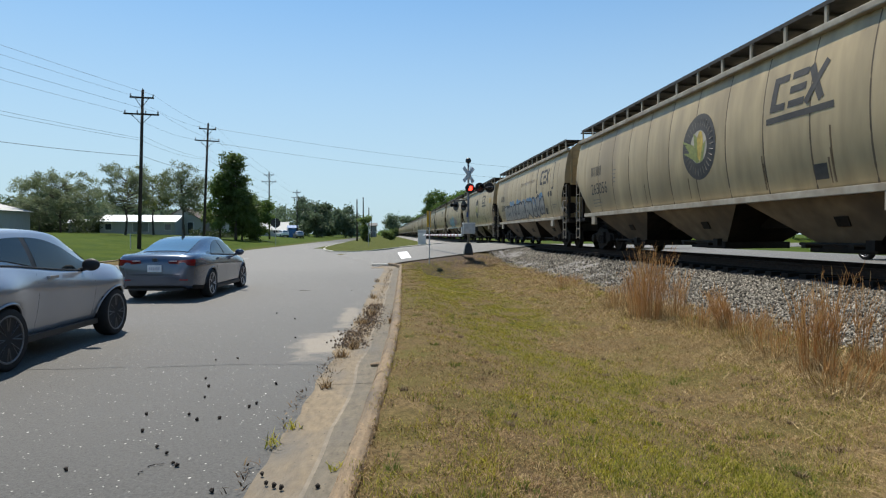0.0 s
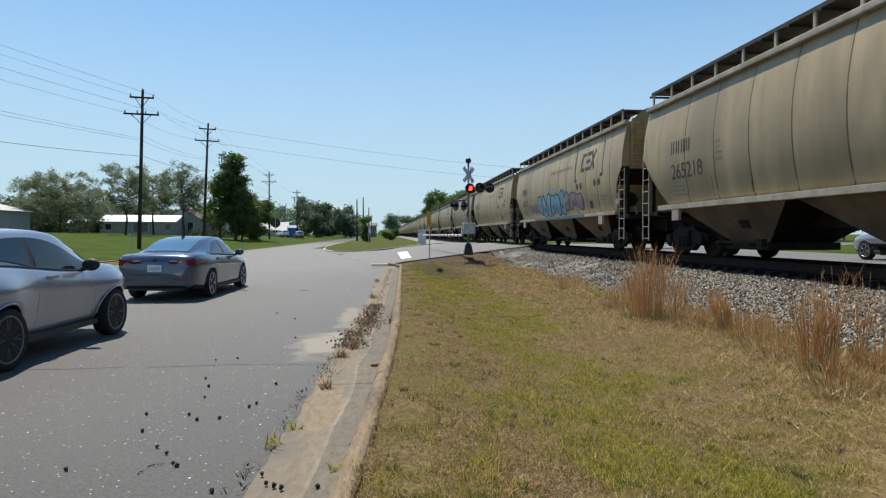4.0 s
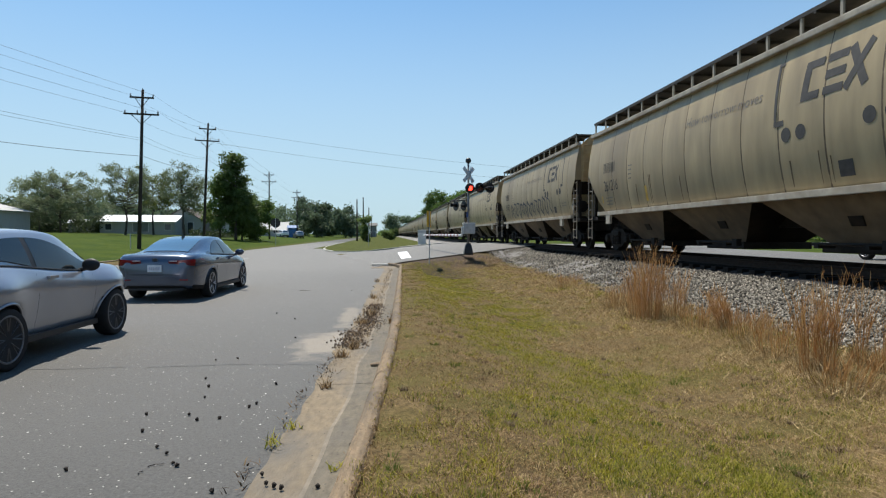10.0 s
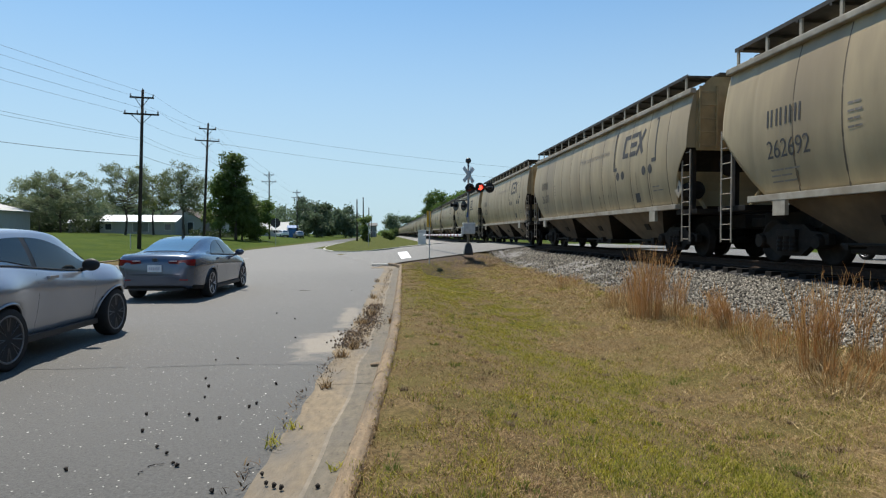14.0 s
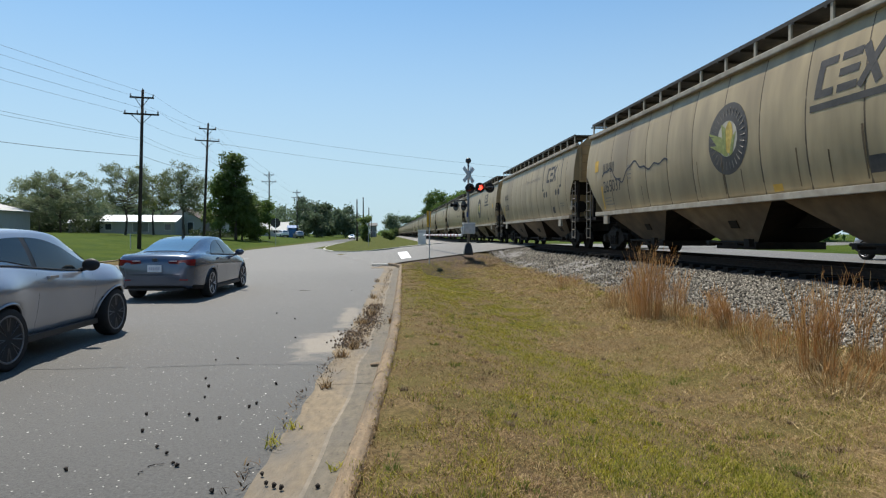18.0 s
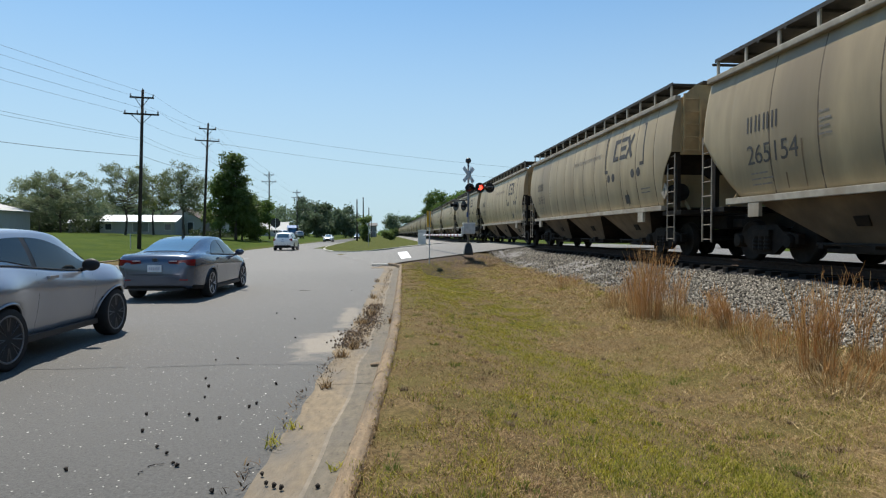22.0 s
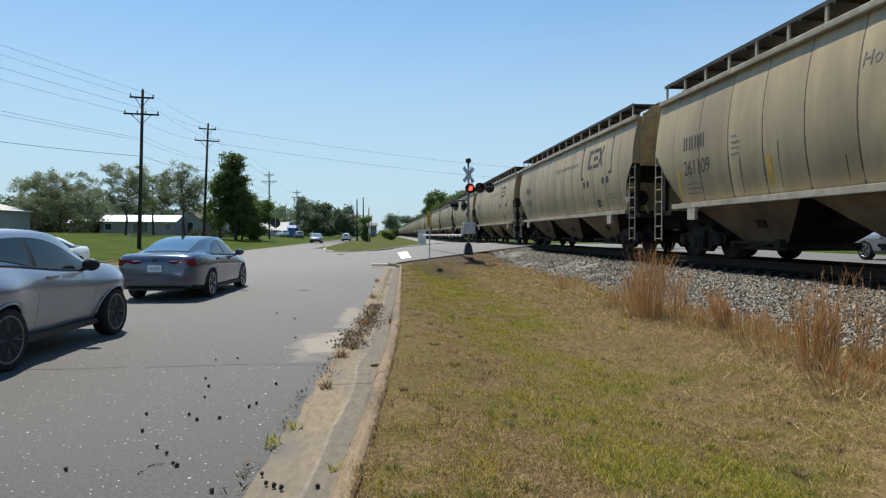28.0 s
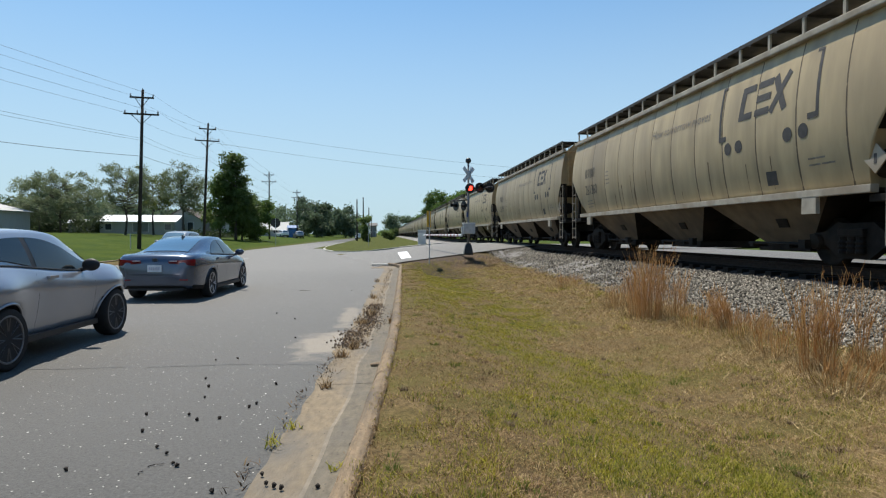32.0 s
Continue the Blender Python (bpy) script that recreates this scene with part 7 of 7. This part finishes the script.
def sedge_clump(x, y, h, r, n, seed, lean=(0.0, 0.0), label="clump of tall dry reddish broom sedge"):
    """Tall stalks with feathery tops; each stalk is a thin bent ribbon with side tufts."""
    rng = np.random.RandomState(seed)
    z = rough_ground(x, y)
    t = thing("sedge_clump", pose(x, y, z - 0.02), label=label, category="grass clump", group="dry sedge clumps beside the ballast")
    vs, sizes, idx = [], [], []

    def ribbon(pts, w0, w1, ang):
        o = len(vs)
        s = Vector((math.cos(ang), math.sin(ang), 0))
        m = len(pts)
        for i, p in enumerate(pts):
            w = (w0 + (w1 - w0) * i / (m - 1)) / 2
            vs.append(p - s * w)
            vs.append(p + s * w)
        for i in range(m - 1):
            sizes.append(4)
            idx.extend((o + 2 * i, o + 2 * i + 1, o + 2 * i + 3, o + 2 * i + 2))

    for i in range(n):
        a, d = rng.uniform(0, math.tau), r * math.sqrt(rng.uniform(0, 1))
        p0 = Vector((math.cos(a) * d, math.sin(a) * d, 0))
        hh = h * rng.uniform(0.35, 1.0) ** 0.7
        out = Vector((math.cos(a), math.sin(a), 0)) * hh * rng.uniform(0.0, 0.2) + Vector((lean[0], lean[1], 0)) * hh + Vector((rng.normal(0, 0.07), rng.normal(0, 0.07), 0)) * hh
        pts = [p0 + out * (k ** 1.8) + Vector((0, 0, hh * k * (1 - 0.08 * k))) for k in (0, 0.2, 0.4, 0.6, 0.8, 1.0)]
        ribbon(pts, 0.006, 0.003, rng.uniform(0, math.pi))
        for j in range(4):
            k = rng.uniform(0.4, 1.0)
            q = p0 + out * (k ** 1.8) + Vector((0, 0, hh * k * (1 - 0.08 * k)))
            e = q + Vector((rng.normal(0, 0.03), rng.normal(0, 0.03), rng.uniform(0.05, 0.16)))
            ribbon([q, (q + e) / 2 + Vector((0.004, 0, 0)), e], 0.007, 0.002, rng.uniform(0, math.pi))
    part("tuft", poly_mesh(np.array([tuple(v) for v in vs]), np.array(sizes), np.array(idx)), M_SEDGE, t)
    # green and straw tuft at its foot
    c = 160
    a = rng.uniform(0, math.tau, c)
    d = r * 1.5 * np.sqrt(rng.uniform(0, 1, c))
    base = np.stack([np.cos(a) * d, np.sin(a) * d, np.zeros(c)], 1)
    l = rng.uniform(0.05, 0.28, c)
    part("basal_leaves", blade_mesh(base, rng.uniform(0.1, 0.35, c), np.stack([np.cos(a) * l, np.sin(a) * l], 1), rng.uniform(0.004, 0.008, c), rng), M_STRAW_BLADE, t)
    return t


def ground_at(px, py):
    """Where the sight line through a bearing and a depression meets the verge."""
    d = 1.0
    ang = math.atan((px - 784) / 1099) + radians(5.15)
    for i in range(400):
        zc = d
        x0 = (px - 784) / 1099 * zc
        x, y = x0 * math.cos(radians(5.15)) + zc * math.sin(radians(5.15)), zc * math.cos(radians(5.15)) - x0 * math.sin(radians(5.15))
        if 1.5 - (py - 415) / 1099 * zc <= ground_z(x, y):
            return x, y
        d += 0.06
    return x, y


for i, (px, py, h, r, n, lean) in enumerate(((1150, 566, 1.5, 0.23, 220, (0.0, 0.0)), (1128, 560, 1.0, 0.18, 90, (-0.1, 0)), (1440, 662, 1.15, 0.13, 95, (0.0, 0)), (1468, 665, 1.3, 0.08, 60, (0.03, 0)), (1528, 645, 1.1, 0.07, 30, (0.03, 0)),
                                         (1575, 660, 1.0, 0.1, 24, (0.1, 0)), (1500, 690, 0.45, 0.25, 50, (0.3, 0)), (1195, 560, 0.9, 0.2, 70, (0.06, 0)), (1285, 585, 0.75, 0.12, 110, (-0.34, 0.0)), (1090, 545, 0.55, 0.2, 50, (0, 0)),
                                         (1010, 510, 0.4, 0.35, 60, (0, 0)), (1330, 600, 0.45, 0.3, 70, (0.1, 0)), (1380, 625, 0.5, 0.3, 70, (0, 0)), (1240, 580, 0.4, 0.3, 60, (0, 0)))):
    gx, gy = ground_at(px, py)
    sedge_clump(gx, gy, h, r, n, 50 + i, lean, "tall feathery clump of dry reddish broom sedge" if h > 1 else "low ragged clump of dry straw-coloured sedge")


def stones():
    rng = np.random.RandomState(9)
    n = 52000
    y = np.concatenate([rng.uniform(3.0, 35.0, n // 2), 3.5 * np.exp(rng.uniform(0, 1, n - n // 2) * math.log(16 / 3.5))])
    x = 5.5 + 2.35 * rng.beta(1.25, 1.0, n)
    x += 0.35 * np.array([noise.noise((0, b * 0.5, 4)) for b in y]) * (x < 6.2)
    prof = [(5.6, 0.04), (6.3, 0.18), (7.3, 0.42), (7.75, 0.52), (7.95, 0.64)]
    z = np.interp(x, [p[0] for p in prof], [p[1] for p in prof]) + rng.uniform(-0.015, 0.03, n)
    z = np.array([bed_rise(a, b, c) for a, b, c in zip(x, y, z)])
    s = rng.uniform(0.018, 0.042, n)
    d = np.array([(1, 0, 0), (-1, 0, 0), (0, 1, 0), (0, -1, 0), (0, 0, 1), (0, 0, -1)], float)
    v = d[None] * s[:, None, None] * rng.uniform(0.55, 1.3, (n, 6, 1)) + rng.normal(0, 0.22, (n, 6, 3)) * s[:, None, None]
    a = rng.uniform(0, math.tau, n)
    ca, sa = np.cos(a)[:, None], np.sin(a)[:, None]
    v = np.stack([v[..., 0] * ca - v[..., 1] * sa, v[..., 0] * sa + v[..., 1] * ca, v[..., 2]], -1)
    v += np.stack([x, y, z], 1)[:, None]
    f = np.array([(0, 2, 4), (2, 1, 4), (1, 3, 4), (3, 0, 4), (2, 0, 5), (1, 2, 5), (3, 1, 5), (0, 3, 5)])
    idx = (np.arange(n)[:, None, None] * 6 + f[None]).ravel()
    tagged(part("ballast_stones", poly_mesh(v.reshape(-1, 3), np.full(n * 8, 3), idx), M_STONE), kind="stuff", label="loose grey crushed ballast stones on the shoulder")


stones()


# seed balls that lie on the asphalt and in the gutter
M_POD = mat("seed_ball", (0.025, 0.018, 0.012), 0.9, var=0.4, scale=60)
pod = bmesh.new()
bmesh.ops.create_icosphere(pod, subdivisions=2, radius=0.0125)
for v in pod.verts:
    v.co *= 1.25 if v.index % 3 == 0 else 0.9
POD = finish(pod)
POD.materials.append(M_POD)


def road_at(px, py):
    zc = 1.5 * 1099 / (py - 415)
    x0 = (px - 784) / 1099 * zc
    return x0 * math.cos(radians(5.15)) + zc * math.sin(radians(5.15)), zc * math.cos(radians(5.15)) - x0 * math.sin(radians(5.15))


PODS = [(111, 838), (248, 768), (256, 738), (274, 797), (291, 808), (302, 826), (309, 830), (360, 707), (367, 687), (362, 673), (332, 738), (346, 747), (386, 744), (439, 724), (452, 718), (487, 683), (380, 640), (419, 637),
        (522, 600), (371, 877), (468, 868), (482, 872), (495, 876), (560, 873), (461, 851), (620, 797), (521, 566), (489, 556), (622, 515), (540, 516)]
for px, py in PODS:
    x, y = road_at(px, py)
    o = part("seed_ball", POD, M_POD, m=pose(x, y, 0.015 if x < kerb_x(y) - 0.62 else 0.03, px, py, 0) @ Matrix.Scale(random.uniform(0.85, 1.25), 4))
    tagged(o, label="small dark spiky seed ball on the asphalt", category="seed ball", group="seed balls on the road")


def litter():
    """Soil, dead leaves and weeds caught along the gutter's edge."""
    rng = np.random.RandomState(12)
    rows = []
    for y0, y1, x0, spread, n in ((8.2, 9.7, -0.5, 0.1, 420), (9.8, 13.2, -0.36, 0.09, 700), (10.5, 12.0, 0.02, 0.05, 180), (6.2, 7.6, -0.62, 0.07, 130), (4.3, 6.0, -0.72, 0.03, 70), (13.5, 26.5, -0.33, 0.06, 500), (3.2, 4.2, -0.76, 0.03, 45), (3.0, 6.0, 0.0, 0.03, 160)):
        yy = rng.uniform(y0, y1, n)
        xx = -0.22 + 0.027 * yy + x0 + 0.22 + rng.normal(0, spread, n) - 0.22
        rows.append(np.stack([xx, yy, np.full(n, 0.012) + rng.uniform(0, 0.03, n)], 1))
    p = np.concatenate(rows)
    n = len(p)
    a = rng.uniform(0, math.tau, n)
    l = rng.uniform(0.015, 0.09, n)
    tagged(part("gutter_litter", blade_mesh(p, rng.uniform(0.0, 0.05, n), np.stack([np.cos(a) * l, np.sin(a) * l], 1), rng.uniform(0.004, 0.016, n), rng), M_LITTER), kind="stuff", label="dead leaves and twigs along the gutter")
    s = rng.uniform(0.006, 0.02, n // 2)
    q = p[: n // 2] + rng.normal(0, 0.05, (n // 2, 3)) * np.array([1, 1, 0])
    q[:, 2] = 0.014
    d = np.array([(1, 0, 0), (-1, 0, 0), (0, 1, 0), (0, -1, 0), (0, 0, 1), (0, 0, -1)], float)
    v = d[None] * s[:, None, None] * rng.uniform(0.6, 1.4, (n // 2, 6, 1)) + q[:, None]
    f = np.array([(0, 2, 4), (2, 1, 4), (1, 3, 4), (3, 0, 4), (2, 0, 5), (1, 2, 5), (3, 1, 5), (0, 3, 5)])
    idx = (np.arange(n // 2)[:, None, None] * 6 + f[None]).ravel()
    tagged(part("gutter_soil", poly_mesh(v.reshape(-1, 3), np.full(n // 2 * 8, 3), idx), M_SOIL), kind="stuff", label="clods of dark soil in the gutter")
    for px, py, h in ((483, 795, 0.13), (515, 765, 0.08), (590, 842, 0.06), (610, 832, 0.05), (655, 560, 0.2), (640, 575, 0.18), (625, 620, 0.16), (605, 635, 0.15), (575, 690, 0.1), (690, 575, 0.14), (668, 500, 0.14), (662, 530, 0.16)):
        x, y = road_at(px, py)
        rg = np.random.RandomState(px)
        c = 46 if py <= 740 else 20
        a = rg.uniform(0, math.tau, c)
        l = h * rg.uniform(0.2, 0.9, c)
        base = np.stack([rg.normal(0, h * 0.3, c), rg.normal(0, h * 0.3, c), np.zeros(c)], 1)
        w = part("gutter_weed", blade_mesh(base, h * rg.uniform(0.3, 1.0, c), np.stack([np.cos(a) * l, np.sin(a) * l], 1), rg.uniform(0.006, 0.014, c), rg), M_GREEN_BLADE if py > 740 else M_BROWN_BLADE, m=pose(x, y, 0.01))
        tagged(w, label="small weed growing in the gutter joint" if py > 740 else "dry weed tuft growing at the asphalt's edge", kind="stuff")


litter()
slab_on_road("far_lot", [(13.6, -25), (22.8, -25), (22.8, 62), (13.6, 62)], 0.53, M_ASPHALT, kind="structure", label="pale asphalt road beyond the track")


# weeds and tufts that stand out of the mown grass
def tufts():
    rng = np.random.RandomState(21)
    bases, hs, leans, ws = [], [], [], []
    for i in range(220):
        y = 2.4 * math.exp(rng.uniform(0, 1) * math.log(22 / 2.4))
        x = rng.uniform(kerb_x(y) + 0.25, min(5.2, 0.9 * y))
        z = rough_ground(x, y)
        c = rng.randint(18, 50)
        r = rng.uniform(0.03, 0.08)
        a = rng.uniform(0, math.tau, c)
        d = r * np.sqrt(rng.uniform(0, 1, c))
        l = rng.uniform(0.015, 0.05, c)
        bases.append(np.stack([x + np.cos(a) * d, y + np.sin(a) * d, np.full(c, z - 0.005)], 1))
        hs.append(rng.uniform(0.02, 0.055, c))
        leans.append(np.stack([np.cos(a) * l, np.sin(a) * l], 1))
        ws.append(rng.uniform(0.004, 0.008, c))
    cut = len(bases) // 2
    for name, label, m, sl in (("weed_leaves", "dark green broad-leaved weeds in the verge", M_WEED, slice(0, cut)), ("dead_tufts", "grey-brown dead tufts in the mown grass", M_DEAD, slice(cut, None))):
        tagged(part(name, blade_mesh(np.concatenate(bases[sl]), np.concatenate(hs[sl]), np.concatenate(leans[sl]), np.concatenate(ws[sl]), rng), m), kind="stuff", label=label)


M_WEED = isle_mat("weed_green", [(0.08, 0.11, 0.015), (0.14, 0.18, 0.03)], translucent=0.3)
M_DEAD = isle_mat("dead_tuft", [(0.13, 0.085, 0.055), (0.36, 0.26, 0.17)])
tufts()

# single bits of litter on the road's edge
x, y = road_at(668, 652)
chunk = bmesh.new()
bmesh.ops.create_icosphere(chunk, subdivisions=2, radius=1.0)
for v in chunk.verts:
    v.co = Vector((v.co.x * 0.085, v.co.y * 0.05, v.co.z * 0.03)) * (1 + 0.25 * noise.noise(v.co * 2))
tagged(part("broken_concrete", chunk, M_CONCRETE, m=pose(x, y, 0.035, 0, 0, 8)), label="broken chunk of kerb concrete in the gutter", category="rubble")
x, y = road_at(626, 590)
scrap = bmesh.new()
rows = [[scrap.verts.new((0.05 * i / 3, 0.07 * j / 3, 0.02 * noise.noise((i * 1.7, j * 1.3, 2)) + 0.02)) for i in range(4)] for j in range(4)]
for q, w in zip(rows, rows[1:]):
    for i in range(3):
        scrap.faces.new((q[i], q[i + 1], w[i + 1], w[i]))
bmesh.ops.solidify(scrap, geom=scrap.faces[:], thickness=0.002)
tagged(part("paper_scrap", scrap, M_WHITE, m=pose(x, y, 0.012)), label="crumpled white paper scrap among the gutter weeds", category="litter")
for i, (px, py, a, l) in enumerate(((272, 829, 20, 0.1), (245, 842, 70, 0.05), (540, 515, 5, 0.3), (498, 505, 35, 0.15))):
    x, y = road_at(px, py)
    tagged(part("twig", tubed([(-l / 2, 0, 0.006), (0, 0.012, 0.008), (l / 2, 0, 0.006)], 0.004, 5, 0.002), M_BARK, m=pose(x, y, 0.002, 0, 0, a)), label="thin dry twig lying on the asphalt", category="twig", group="twigs on the road")

# ---- what moves ----
TRAVEL = [(0, 0.0), (3, 33.02), (6, 66.41), (9, 100.15), (13, 145.63), (18, 203.11), (19, 214.67), (23, 261.07), (25, 284.32), (28, 319.19), (32, 365.56)]


SUV_ROWS = [(0, -255), (17, -12), (19, 16.7), (19.5, 23.3), (20, 30.2), (20.6, 38.8), (21.5, 51.5), (22.5, 66), (23.5, 80), (24.5, 95), (25.5, 108), (27.5, 131), (29, 146), (32, 178)]
SEDAN_ROWS = [(0, 440), (17, 205), (19, 176), (21.5, 136), (23, 111), (24, 92), (25, 75), (25.5, 66), (27.5, 31), (28, 24), (32, -48)]
SILVER_ROWS = [(0, 520), (27.5, 118), (28.5, 101), (29.5, 83), (30.5, 65), (31, 56), (31.6, 46), (32, 39)]


def travelled(t):
    return interp(t, TRAVEL)


def lamp_rows(base, first_lit):
    """The two lamps flash in turn: a lens shows its lit face or its dark one."""
    half, start = 0.5185, 0.08
    rows = [(0.0, base @ pose(0, 0, 0, 0, 0, 0 if first_lit else 180))]
    turn = 0 if first_lit else 180
    k = 0
    while start + k * half < 31.9:
        t = start + k * half
        for dt, a in ((-0.034, 0), (0.0, 80), (0.034, 160), (0.067, 180)):
            rows.append((t + dt, base @ pose(0, 0, 0, 0, 0, turn + a)))
        turn += 180
        k += 1
    rows.append((32.0, base @ pose(0, 0, 0, 0, 0, turn)))
    return rows


def drive(s_rows, x, away):
    out = []
    for t, s in s_rows:
        bend = max(0.0, s - 100) * 0.018
        out.append((t, pose(x + bend, s, 0.0, 0, 0, 0 if away else 180)))
    return out


def motions():
    tail = 24.45 - LENGTHS["corn"] - 2 * LENGTHS["bracket"]
    for k, c in CARS.items():
        kind = "corn" if k in CORN else "bracket"
        tail += LENGTHS[kind]
        y0 = tail - HALVES[kind]
        walk(c, [(t, pose(TRACK_X, y0 - d, RAIL_Z)) for t, d in TRAVEL])
    # wheelsets of the train roll alike: one turn of keys serves all that sit at the same place in their truck
    keyed = {}
    for c in CARS.values():
        for tr in c.children:
            for w in tr.children:
                if w.name.startswith("wheelset"):
                    key = w.matrix_basis.translation.y > 0
                    if key not in keyed:
                        base = w.matrix_basis.copy()
                        rows = []
                        for f in range(961):
                            t = f / 30
                            rows.append((t, base @ Matrix.Rotation(-travelled(t) / 0.457, 4, "X")))
                        walk(w, rows)
                        keyed[key] = w
                    else:
                        w.rotation_mode = "QUATERNION"
                        keys = w.animation_data_create()
                        keys.action = keyed[key].animation_data.action
                        keys.action_slot = keyed[key].animation_data.action_slot
    for c, rows, f0, f1 in ((white_suv, SUV_ROWS, 555, 780), (white_sedan, SEDAN_ROWS, 660, 860), (silver_suv, SILVER_ROWS, 825, 960)):
        sign = 1 if c == white_suv else -1
        for w in c.children:
            if w.name.startswith("wheel") and not w.name.startswith("wheels"):
                base = w.matrix_basis.copy()
                side = 1 if base.translation.x > 0 else -1
                walk(w, [(f / 30, base @ Matrix.Rotation(-sign * side * interp(min(f1, max(f0, f)) / 30, rows) / 0.345, 4, "X")) for f in [0] * (f0 > 0) + list(range(f0, f1 + 1)) + [960] * (f1 < 960)])
    for i, (lens, base) in enumerate(LENSES):
        walk(lens, lamp_rows(base, i == 0))
    walk(white_suv, drive(SUV_ROWS, -9.5, True))
    walk(white_sedan, drive(SEDAN_ROWS, -12.2, False))
    walk(silver_suv, drive(SILVER_ROWS, -12.2, False))


motions()
